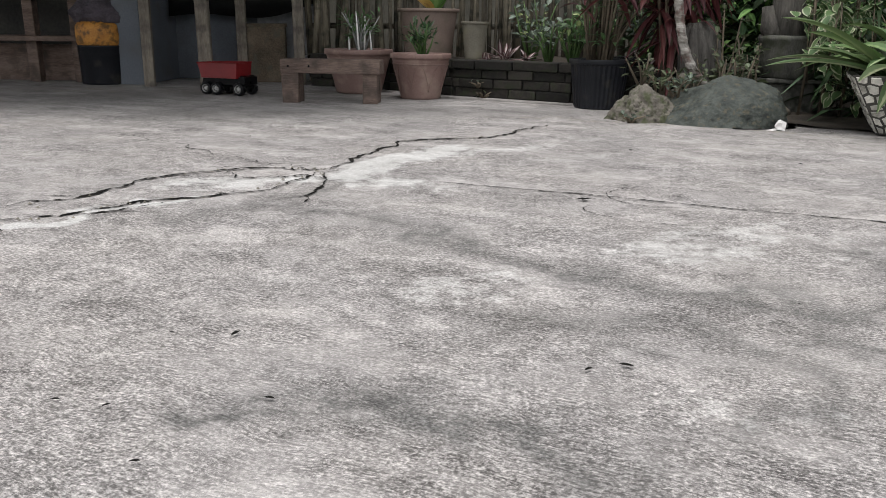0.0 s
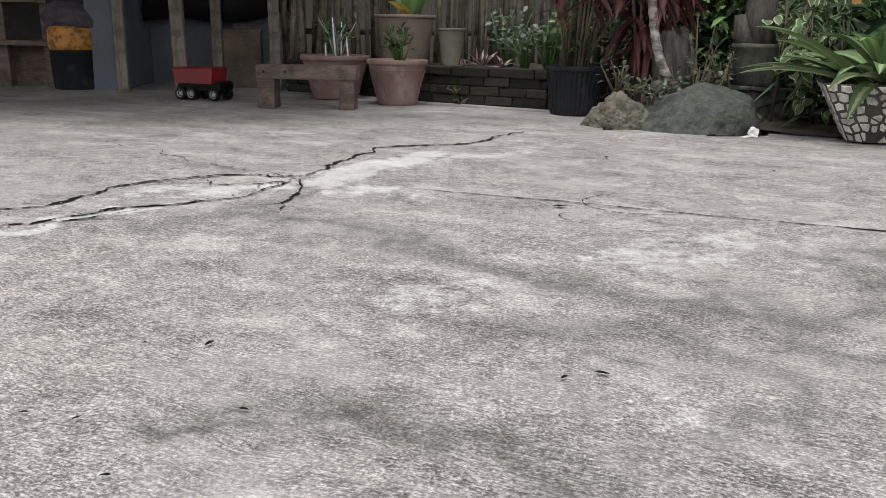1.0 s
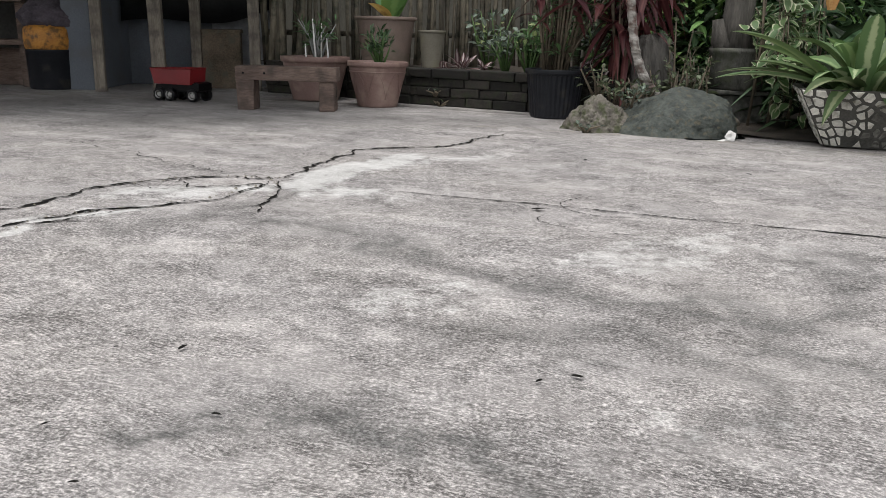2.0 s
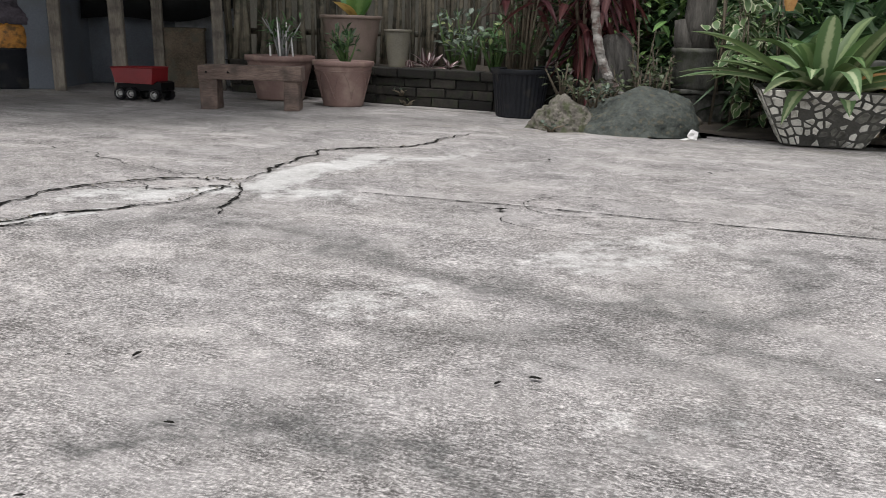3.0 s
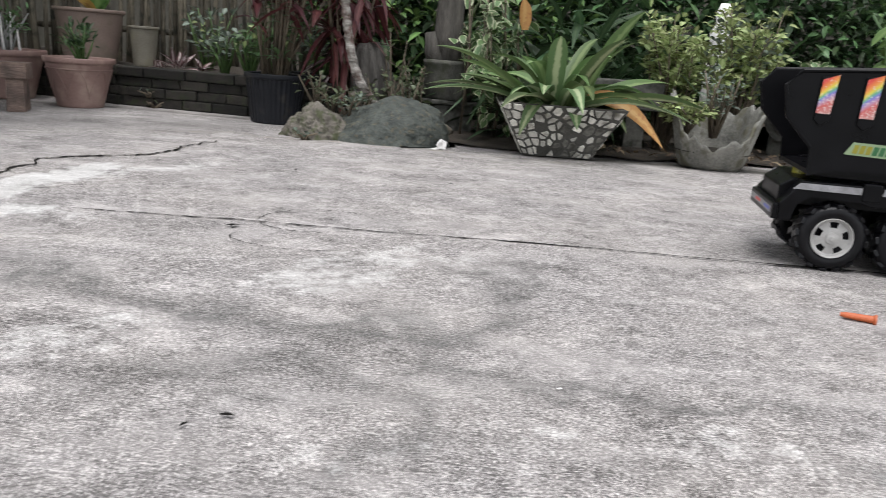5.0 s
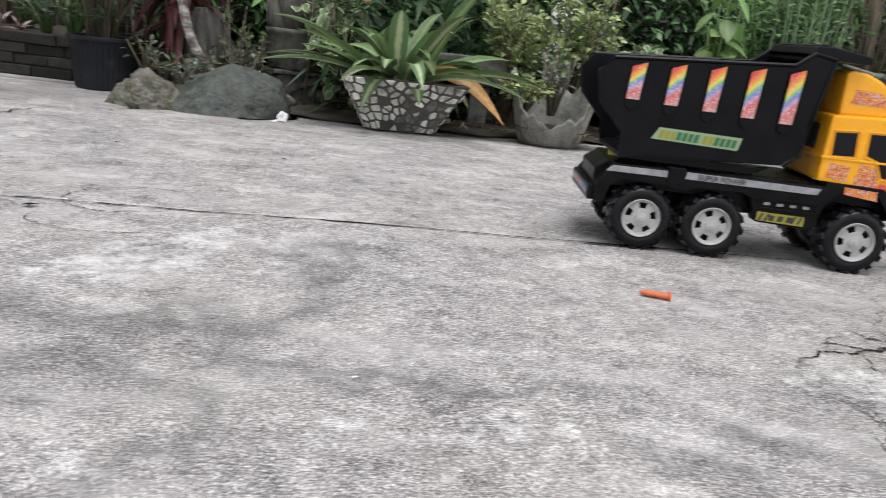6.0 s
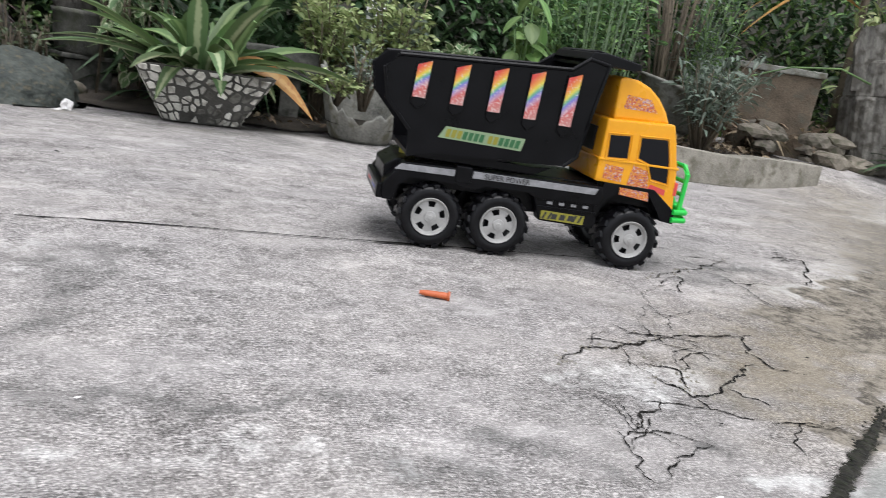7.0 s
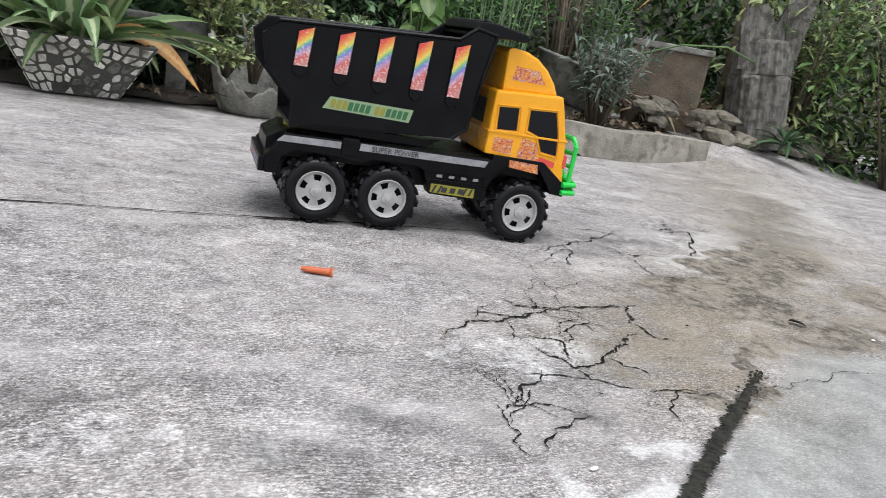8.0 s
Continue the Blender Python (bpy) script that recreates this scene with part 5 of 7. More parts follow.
def jagged_pot(name, x, y, r0, r1, high, mat, label, seed, fold=0.05, n=72):
    """A pot cast from cement-soaked cloth: folded walls and a torn rim. high(angle) is the rim's height."""
    t = thing(name, pose(x, y, 0), label, "flower pot", "flower pots")
    bm = bmesh.new()
    rows_o, rows_i = [], []
    K = 9
    for k in range(K):
        s = k / (K - 1)
        ro, ri = [], []
        for i in range(n):
            a = 2 * math.pi * i / n
            h = high(a) * (1 + 0.07 * noise.noise(Vector((math.cos(a) * 5, math.sin(a) * 5, seed))))
            r = r0 + (r1 - r0) * s ** 0.7
            f = 1 + fold * (0.3 + s) * (noise.noise(Vector((math.cos(a) * 4.5, math.sin(a) * 4.5, seed + s * 0.6))) + 0.4 * noise.noise(Vector((math.cos(a) * 11, math.sin(a) * 11, seed + s))))
            th = 0.012 + 0.004 * noise.noise(Vector((a * 3, s * 4, seed)))
            ro.append(bm.verts.new((r * f * math.cos(a), r * f * math.sin(a), h * s)))
            ri.append(bm.verts.new(((r - th) * f * math.cos(a), (r - th) * f * math.sin(a), max(h * s - (0.004 if k == K - 1 else 0), 0.012))))
        rows_o.append(ro)
        rows_i.append(ri)
    for rows in (rows_o, rows_i):
        for a, b in zip(rows, rows[1:]):
            for i in range(n):
                bm.faces.new((a[i], a[(i + 1) % n], b[(i + 1) % n], b[i]))
    for i in range(n):
        bm.faces.new((rows_o[-1][i], rows_o[-1][(i + 1) % n], rows_i[-1][(i + 1) % n], rows_i[-1][i]))
    bm.faces.new(rows_o[0][::-1])
    bm.faces.new(rows_i[0])
    part("pot_body", bm, mat, t, smooth=True)
    hs = min(high(2 * math.pi * i / 36) for i in range(36)) * 0.85
    part("soil", lathe([(r1 * 0.88, hs), (r1 * 0.5, hs + 0.006), (0.01, hs + 0.008)], 24, close_bottom=False, close_top=True), M_SOIL, t, "dark potting soil")
    return t


def rim_bowl(a):
    front = math.cos(a - radians(-128))
    return 0.205 - 0.115 * max(front, 0) ** 1.1 + 0.055 * abs(math.sin(a - radians(-128))) ** 3 + 0.012 * math.sin(9 * a) + 0.006 * math.sin(23 * a)


def rim_jag(a):
    return 0.215 + 0.024 * math.sin(3 * a + 1) + 0.040 * (abs(math.sin(5.5 * a + 0.6)) ** 2) - 0.014 * math.sin(9 * a)


jagged_pot("jagged_cement_pot", 2.125, 2.40, 0.112, 0.172, rim_bowl, M_CEMENT, "mossy grey cement-cloth pot with a torn low rim", 3, 0.07, 120)
jagged_pot("pale_jagged_pot", 2.825, 2.24, 0.112, 0.178, rim_jag, M_CEMENTMID, "grey cement-cloth pot with deep folds and spiky torn rim", 8, 0.14, 120)

cyl = thing("cement_cylinder", pose(2.875, 1.955, 0, 0, 0, 0), "plain pale cement cylinder pot beside the kerb", "flower pot", "flower pots")
part("pot_body", lathe([(0.064, 0), (0.067, 0.01), (0.074, 0.206), (0.074, 0.212), (0.064, 0.212), (0.060, 0.19)], 40, lambda a, k: 1 + 0.008 * math.sin(3 * a + k), close_top=True), M_CEMENTPALE, cyl, smooth=True)


def mosaic_planter():
    t = thing("mosaic_planter", pose(1.592, 2.650, 0, 0, 0, -22.5), "flared concrete planter covered in cream stone mosaic", "planter")
    b = (0.125, 0.095)
    tp = (0.23, 0.18)
    H = 0.192
    bm = bmesh.new()
    lo = [bm.verts.new((sx * b[0], sy * b[1], 0)) for sx, sy in ((-1, -1), (1, -1), (1, 1), (-1, 1))]
    hi = [bm.verts.new((sx * tp[0], sy * tp[1], H)) for sx, sy in ((-1, -1), (1, -1), (1, 1), (-1, 1))]
    inn = [bm.verts.new((sx * (tp[0] - 0.022), sy * (tp[1] - 0.022), H)) for sx, sy in ((-1, -1), (1, -1), (1, 1), (-1, 1))]
    dn = [bm.verts.new((sx * (tp[0] - 0.035), sy * (tp[1] - 0.035), H - 0.03)) for sx, sy in ((-1, -1), (1, -1), (1, 1), (-1, 1))]
    bm.faces.new(lo[::-1])
    for i in range(4):
        j = (i + 1) % 4
        bm.faces.new((lo[i], lo[j], hi[j], hi[i]))
        bm.faces.new((hi[i], hi[j], inn[j], inn[i]))
        bm.faces.new((inn[i], inn[j], dn[j], dn[i]))
    bm.faces.new(dn)
    part("body", bm, M_MORTARGREY, t, "dark grey mortar body")
    part("soil", box(-tp[0] + 0.04, tp[0] - 0.04, -tp[1] + 0.04, tp[1] - 0.04, H - 0.035, H - 0.012, 0.004, 0.004, 2), M_SOIL, t, "dark potting soil")
    rnd = random.Random(11)
    corner = {0: (Vector((-b[0], -b[1], 0)), Vector((b[0], -b[1], 0)), Vector((tp[0], -tp[1], H)), Vector((-tp[0], -tp[1], H))),
              1: (Vector((b[0], -b[1], 0)), Vector((b[0], b[1], 0)), Vector((tp[0], tp[1], H)), Vector((tp[0], -tp[1], H))),
              2: (Vector((-b[0], b[1], 0)), Vector((-b[0], -b[1], 0)), Vector((-tp[0], -tp[1], H)), Vector((-tp[0], tp[1], H)))}
    for face, (c0, c1, c2, c3) in corner.items():
        nrm = (c1 - c0).cross(c3 - c0).normalized()
        cols, rows = (12, 6) if face == 0 else (8, 6)
        wide = 1.7 if face == 0 else 1.2
        seeds = [((c + 0.5 + rnd.uniform(-0.48, 0.48) + 0.5 * (r % 2)) / (cols + 0.5) * wide, (r + 0.5 + rnd.uniform(-0.4, 0.4)) / rows) for r in range(rows) for c in range(cols)]
        for i, (sx, sy) in enumerate(seeds):
            cell = [(0.0, 0.0), (wide, 0.0), (wide, 1.0), (0.0, 1.0)]
            for j, (tx, ty) in enumerate(seeds):
                if i == j or (tx - sx) ** 2 + (ty - sy) ** 2 > 0.4:
                    continue
                mx, my, nx, ny = (sx + tx) / 2, (sy + ty) / 2, tx - sx, ty - sy
                side = [(px - mx) * nx + (py - my) * ny for px, py in cell]
                out = []
                for k in range(len(cell)):
                    (px, py), (qx, qy), d0, d1 = cell[k], cell[(k + 1) % len(cell)], side[k], side[(k + 1) % len(cell)]
                    if d0 <= 0:
                        out.append((px, py))
                    if d0 * d1 < 0:
                        f = d0 / (d0 - d1)
                        out.append((px + f * (qx - px), py + f * (qy - py)))
                cell = out
            if len(cell) < 3 or rnd.random() < 0.05:
                continue
            q = [(c0.lerp(c1, px / wide)).lerp(c3.lerp(c2, px / wide), py) for px, py in cell]
            mid = sum(q, Vector()) / len(q)
            size = rnd.uniform(0.58, 0.80)
            bm = bmesh.new()
            lo = [bm.verts.new(mid + (p - mid) * size) for p in q]
            up = rnd.uniform(0.002, 0.005)
            top = [bm.verts.new(mid + (p - mid) * size * 0.88 + nrm * up) for p in q]
            bm.faces.new(top)
            for k in range(len(q)):
                n2 = (k + 1) % len(q)
                bm.faces.new((lo[k], lo[n2], top[n2], top[k]))
            smeared = face == 0 and sx > 0.45 * wide and sy < 0.62 and rnd.random() < 0.75
            part("stone", bm, M_SMEARED if smeared else M_STONE, t, "mortar-smeared dark stone" if smeared else "")
    return t


mosaic_planter()

# ---- rocks ----
rock = thing("boulder", pose(1.005, 2.85, 0, 0, 0, -8), "large dark green-grey boulder with lichen", "rock")
part("rock_mass", boulder_mass(0.225, 0.14, 0.19, [((-0.58, -0.25, 0.80), 0.66), ((0.16, -0.3, 0.94), 0.72), ((0.6, -0.2, 0.75), 0.98), ((0, -1, 0.4), 0.86), ((1, -0.1, 0.12), 1.0), ((-1, -0.1, 0.1), 1.05), ((0, 1, 0.3), 0.85), ((0.5, -0.85, 0.1), 0.95), ((-0.5, -0.85, 0.3), 0.9), ((0, 0, -1), 1.0)], 4, 0.07), M_ROCK, rock, smooth=True)
rock2 = thing("pale_boulder", pose(0.755, 2.93, 0, 0, 0, 20), "broken pale brown boulder beside the dark one", "rock")
part("rock_mass", boulder_mass(0.125, 0.11, 0.15, [((-1, -0.2, 0.42), 0.82), ((0.42, -0.1, 0.9), 0.72), ((-0.2, -1, 0.5), 0.78), ((0.6, -0.8, 0.3), 0.9), ((1, 0, 0.1), 1.1), ((0, 1, 0.3), 0.9), ((-0.5, 0.2, 0.8), 0.9), ((0, 0, -1), 1.0)], 9, 0.13), M_ROCKPALE, rock2, smooth=True)
for k, (x, y, z, s) in enumerate([(0.80, 3.02, 0.0, 0.07), (0.90, 3.05, 0.06, 0.05), (1.0, 3.02, 0.05, 0.06), (0.93, 3.08, 0.12, 0.042), (1.30, 3.08, 0, 0.045), (1.12, 3.05, 0.0, 0.09)]):
    o = thing("stone", pose(x, y, z, 0, 0, 50 * k), "rough brown garden stone among the weeds", "stone", "stones by the boulder")
    part("rock_mass", lump(s, s * 0.8, s * 0.75, 0.3, 2, k + 20, 3), M_ROCKPALE if k % 2 else M_RUBBLE, o, smooth=True)
rnd = random.Random(21)
for k in range(34):
    x = 4.15 + 1.7 * rnd.random()
    y = 1.93 - 0.33 * (x - 4.2) + rnd.uniform(-0.12, 0.18)
    s = rnd.uniform(0.05, 0.12)
    o = thing("rubble_stone", pose(x, y, 0.09 + rnd.choice((0, 0, 0.06, 0.12)), 0, 0, rnd.uniform(0, 360)), "broken brown stone in a rubble heap", "stone", "rubble heap")
    part("rock_mass", lump(s * 1.4, s, s * 0.6, 0.35, 1.8, k + 40, 2), M_RUBBLE, o)

# ---- troughs and pots in the garden ----
tr = thing("long_trough", pose(1.95, 2.95, 0.0, 0, 0, -30), "long grey cement trough behind the mosaic planter", "planter")
part("trough_body", prism([(-0.26, 0.17), (0.26, 0.17), (0.26, 0.285), (-0.26, 0.285)], -0.09, 0.09, 0.008), M_DARKCEMENT, tr)
part("trough_foot", box(-0.2, -0.12, -0.07, 0.07, 0, 0.172, 0.006), M_DARKCEMENT, tr)
part("trough_foot", box(0.12, 0.2, -0.07, 0.07, 0, 0.172, 0.006), M_DARKCEMENT, tr)


def boat_trough(x, y, z, rz, L, h, label, feet=0.08):
    t = thing("boat_trough", pose(x, y, z, 0, 0, rz), label, "planter", "boat-shaped troughs")
    prof = []
    for k in range(13):
        s = -1 + k / 6
        prof.append((L * s, h * (0.25 + 0.75 * abs(s) ** 2.2) - 0.02))
    top = [(u, w + 0.0) for u, w in prof]
    low = [(u * 0.86, max(w - h * (0.75 - 0.25 * abs(u / L)), -0.02)) for u, w in prof]
    part("trough_body", prism(low + [(u, w + 0.05) for u, w in reversed(top)], -0.09, 0.09, 0.006), M_DARKCEMENT, t)
    for u in (-0.5, 0.5):
        part("trough_foot", box(u * L - 0.03, u * L + 0.03, -0.06, 0.06, -feet, 0.02, 0.004), M_DARKCEMENT, t)
    part("soil", box(-L * 0.6, L * 0.6, -0.07, 0.07, h * 0.35, h * 0.45, 0.01, 0.004, 1), M_SOIL, t, "soil")
    return t


boat_trough(2.86, 2.70, 0.095, -42, 0.21, 0.19, "dark curved boat-shaped cement trough on feet", 0.09)
boat_trough(3.30, 2.62, 0.16, -38, 0.22, 0.17, "dark curved cement trough among reeds", 0.06)

clay = thing("clay_bowl", pose(4.07, 2.32, 0.115, 10, 8, 0), "tilted old brown green clay bowl in the bed", "flower pot", "flower pots")
part("pot_body", lathe([(0.12, 0.06), (0.15, 0.09), (0.205, 0.22), (0.225, 0.265), (0.235, 0.27), (0.235, 0.285), (0.215, 0.285), (0.19, 0.24)], 44, lambda a, k: 1 + 0.015 * math.sin(4 * a + k), close_top=True), M_CEMENT, clay, smooth=True)
part("pot_foot", lathe([(0.10, -0.02), (0.115, 0.0), (0.12, 0.065)], 30), M_CEMENT, clay, smooth=True)
bx = thing("square_planter", pose(4.72, 2.05, 0.10, 0, 0, -62), "square brown cement planter box with mouldy sides", "planter")
part("box_body", prism([(-0.20, 0), (0.20, 0), (0.21, 0.46), (-0.21, 0.46)], -0.18, 0.18, 0.01), M_MOULD, bx)
part("box_rim", box(-0.225, 0.225, -0.2, 0.2, 0.455, 0.49, 0.006), M_CEMENT, bx)
st = thing("palm_stump", Matrix.Translation((5.14, 1.60, 0.10)) @ Matrix.Rotation(radians(-8), 4, (0.943, 0.332, 0)) @ pose(0, 0, 0, 0, 0, -50), "grey banded palm stump with torn leaf bases", "stump")
grain = lambda a, k: 1 + 0.04 * math.sin(5 * a + 0.3 * k) + 0.02 * math.sin(17 * a) + 0.012 * math.sin(41 * a + k)
part("lower_sheath", lathe([(0.185, 0), (0.178, 0.2), (0.176, 0.40), (0.168, 0.42)], 72, grain, close_top=True), M_PALMSTUMP, st)
part("upper_sheath", lathe([(0.160, 0.41), (0.172, 0.425), (0.165, 0.52), (0.150, 0.60), (0.12, 0.62)], 72, lambda a, k: grain(a + 0.4, k), close_top=True), M_PALMSTUMP, st)


def leaf_base(points, widths, thick, seed, label):
    """A torn palm leaf base: a broad curved plate with a frayed end."""
    rnd = random.Random(seed)
    bm = bmesh.new()
    rows = []
    for k, ((x, y, z), w) in enumerate(zip(points, widths)):
        last = k == len(points) - 1
        row = []
        for side in (1, -1):
            line = []
            for i in range(9):
                q = -1 + i / 4
                line.append(bm.verts.new((x + q * w, y - side * thick * (1 - 0.6 * q * q) - 0.03 * q * q, z + (rnd.uniform(-0.05, 0.03) if last else 0))))
            row.append(line)
        rows.append(row[0] + row[1][::-1])
    for a, b in zip(rows, rows[1:]):
        for i in range(18):
            bm.faces.new((a[i], a[(i + 1) % 18], b[(i + 1) % 18], b[i]))
    bm.faces.new(rows[-1])
    part("leaf_base", bm, M_PALMSTUMP, st, label)


leaf_base([(-0.05, -0.06, 0.45), (-0.06, -0.06, 0.58), (-0.08, -0.05, 0.70), (-0.09, -0.05, 0.80)], [0.13, 0.115, 0.10, 0.06], 0.045, 3, "torn grey leaf base")
leaf_base([(0.06, 0.0, 0.45), (0.10, 0.0, 0.62), (0.17, 0.0, 0.80), (0.26, 0.02, 1.05)], [0.11, 0.10, 0.085, 0.06], 0.04, 4, "leaning grey leaf base")

# ---- bench ----
bench = thing("wooden_bench", pose(-0.49, 3.47, 0, 0, 0, -2.5), "low rough weathered wooden bench on the concrete", "bench")
part("seat", box(-0.213, 0.213, -0.055, 0.085, 0.124, 0.183, 0.004, 0.003, 1), M_WOOD, bench)
part("leg", box(-0.212, -0.14, -0.05, 0.075, 0, 0.126, 0.003, 0.003, 2), M_WOOD, bench)
part("leg", box(0.14, 0.203, -0.05, 0.075, 0, 0.126, 0.003, 0.003, 3), M_WOOD, bench)
for u in (-0.18, -0.09):
    part("nail", lathe([(0.005, 0), (0.003, 0.002)], 8, close_top=True), M_TRUCKBLACK, bench, m=pose(u, -0.056, 0.155, 90))

# ---- shed ----
wall_1 = part("wall_shed", box(-1.66, -0.72, 4.88, 4.98, 0, 1.2, 0.004), M_WALL)
tagged(wall_1, "blue grey painted shed wall under the added roof", "wall", kind="structure")
wall_2 = part("wall_corner", box(-1.765, -1.625, 4.30, 4.98, 0, 1.2, 0.004), M_WALL)
tagged(wall_2, "blue grey painted corner pier of the shed", "wall", kind="structure")
wall_3 = part("wall_side", box(-4.5, -1.77, 4.75, 4.85, 0, 1.2, 0.004), M_DARKWALL)
tagged(wall_3, "dark board wall behind the drum", "wall", kind="structure")
# roof stays out of view; added to block sky light over shed and yard
roof = part("unseen_shade_roof", box(-5.0, -0.35, 2.55, 5.4, 1.19, 1.25, 0.01), M_DARKWALL)
tagged(roof, "unseen dark roof added to shade the shed", "roof", kind="structure")
for x, y, w, lean, lab in ((-1.555, 4.20, 0.056, 0.4, "split"), (-1.29, 4.33, 0.066, -0.8, "square"), (-1.165, 4.62, 0.055, 0, "round"), (-0.815, 4.50, 0.062, -0.6, "square")):
    p = thing("shed_post", pose(x, y, 0, 0, lean, 8), f"{lab} weathered grey brown timber post of the shed", "post", "shed posts")
    part("post_timber", box(-w / 2, w / 2, -w / 2, w / 2, 0, 1.195, 0.006, 0.003, int(w * 1000)), M_POST, p)
tarp = bmesh.new()
cols = []
for i in range(25):
    s = i / 24
    x = -1.60 + 0.86 * s
    low = 0.36 + 0.075 * s + 0.02 * math.sin(7 * s) - 0.03 * math.sin(math.pi * s)
    cols.append([tarp.verts.new((x, 4.70 + 0.02 * math.sin(11 * s + k), low + k * (1.19 - low) / 6)) for k in range(7)])
for a, b in zip(cols, cols[1:]):
    for k in range(6):
        tarp.faces.new((a[k], b[k], b[k + 1], a[k + 1]))
bmesh.ops.solidify(tarp, geom=tarp.faces[:], thickness=0.004)
tp = thing("black_tarp", pose(0, 0, 0), "black plastic tarp hanging slack in the shed", "tarp")
part("sheet", tarp, M_TARP, tp, smooth=True)

board = thing("pale_board", pose(-0.93, 4.855, 0), "pale grey board leaning on the shed wall behind the crate", "board")
part("board_sheet", box(-0.20, 0.19, -0.010, 0.010, 0, 0.43, 0.003, 0.002, 77), M_PALEBOARD, board, m=pose(0, 0, 0, -2))
crate = thing("brown_crate", pose(-1.04, 4.72, 0, 0, 0, 8), "old brown board crate against the shed wall", "crate")
part("crate_body", box(-0.105, 0.105, -0.09, 0.09, 0, 0.318, 0.004, 0.004, 7), M_MOULD, crate)
part("crate_lid", box(-0.11, 0.11, -0.095, 0.095, 0.312, 0.328, 0.003, 0.003, 8), M_MOULD, crate)

drum = thing("drum", pose(-1.855, 4.36, 0), "black drum with a bulging speckled orange top", "drum")
part("drum_body", lathe([(0.118, 0), (0.122, 0.01), (0.127, 0.195), (0.13, 0.20), (0.125, 0.205)], 44), M_BLACKPOT, drum, smooth=True)
part("drum_top", lathe([(0.120, 0.200), (0.128, 0.215), (0.132, 0.26), (0.128, 0.305), (0.112, 0.325), (0.05, 0.33)], 44, close_top=True, close_bottom=False), M_ORANGE, drum, "speckled orange drum top", smooth=True)
cloth = thing("cloth_bundle", pose(-1.855, 4.36, 0.32), "dark crumpled cloth heaped on the drum", "cloth")
part("cloth_folds", lump(0.135, 0.12, 0.085, 0.16, 1.8, 6, 5, crag=0.16), M_CLOTH, cloth, smooth=True)

rack = thing("wooden_rack", pose(-2.35, 4.45, 0), "rough brown wooden plank rack beside the drum", "rack")
for x in (-0.42, 0.05, 0.30):
    part("upright", box(x, x + 0.055, -0.03, 0.03, 0, 1.15, 0.004, 0.003, int(x * 100) + 60), M_WOOD, rack)
for z in (0.22, 0.44, 0.72):
    part("plank", box(-0.6, 0.36, -0.08, 0.10, z, z + 0.03, 0.003, 0.003, int(z * 100)), M_WOOD, rack)
part("back_board", box(-0.6, 0.28, 0.11, 0.13, 0.0, 0.20, 0.003), M_WOOD, rack)

# ---- bamboo fence ----
fence = thing("bamboo_fence", pose(0, 0, 0), "old grey brown bamboo stick fence behind the pots", "fence")
rnd = random.Random(31)
F0, F1 = Vector((-0.78, 4.62, 0)), Vector((1.75, 4.55, 0))
s = 0.0
while s < 1:
    p = F0.lerp(F1, s)
    r = rnd.uniform(0.008, 0.017)
    h = rnd.uniform(1.1, 1.4)
    lx, ly = rnd.gauss(0, 0.035), rnd.gauss(0, 0.02)
    y = rnd.uniform(-0.03, 0.03)
    pts = [(p.x + lx * k / 3 + rnd.gauss(0, 0.004), p.y + y + ly * k / 3, 0.05 + h * k / 3) for k in range(4)]
    part("bamboo_stick", tube(pts, [r, r * 1.05, r * 0.95, r * 0.8], 7), M_BAMBOO, fence, smooth=True)
    s += (r * 2 + rnd.choice((0.0, 0.002, 0.006, 0.014))) / 2.53
for z in (0.32, 0.85):
    part("rail", tube([(F0.x, F0.y + 0.05, z), (F1.x, F1.y + 0.05, z + 0.02)], 0.016, 8), M_BAMBOO, fence, smooth=True)
# thick pale sticks leaning by the post
for k, (x, lean) in enumerate(((-0.745, 0.05), (-0.70, 0.02), (-0.655, -0.03), (-0.60, 0.06))):
    part("bamboo_pole", tube([(x, 4.50, 0.02), (x + lean, 4.53, 0.6), (x + lean * 1.7, 4.55, 1.3)], [0.018, 0.017, 0.014], 9), M_BAMBOO, fence, "pale thick bamboo pole", smooth=True)


# ---- plants ----
def spray(rnd, tilt_lo, tilt_hi, a0=0, a1=360):
    a, e = radians(rnd.uniform(a0, a1)), radians(rnd.uniform(tilt_lo, tilt_hi))
    return Vector((math.cos(a) * math.cos(e), math.sin(a) * math.cos(e), math.sin(e)))


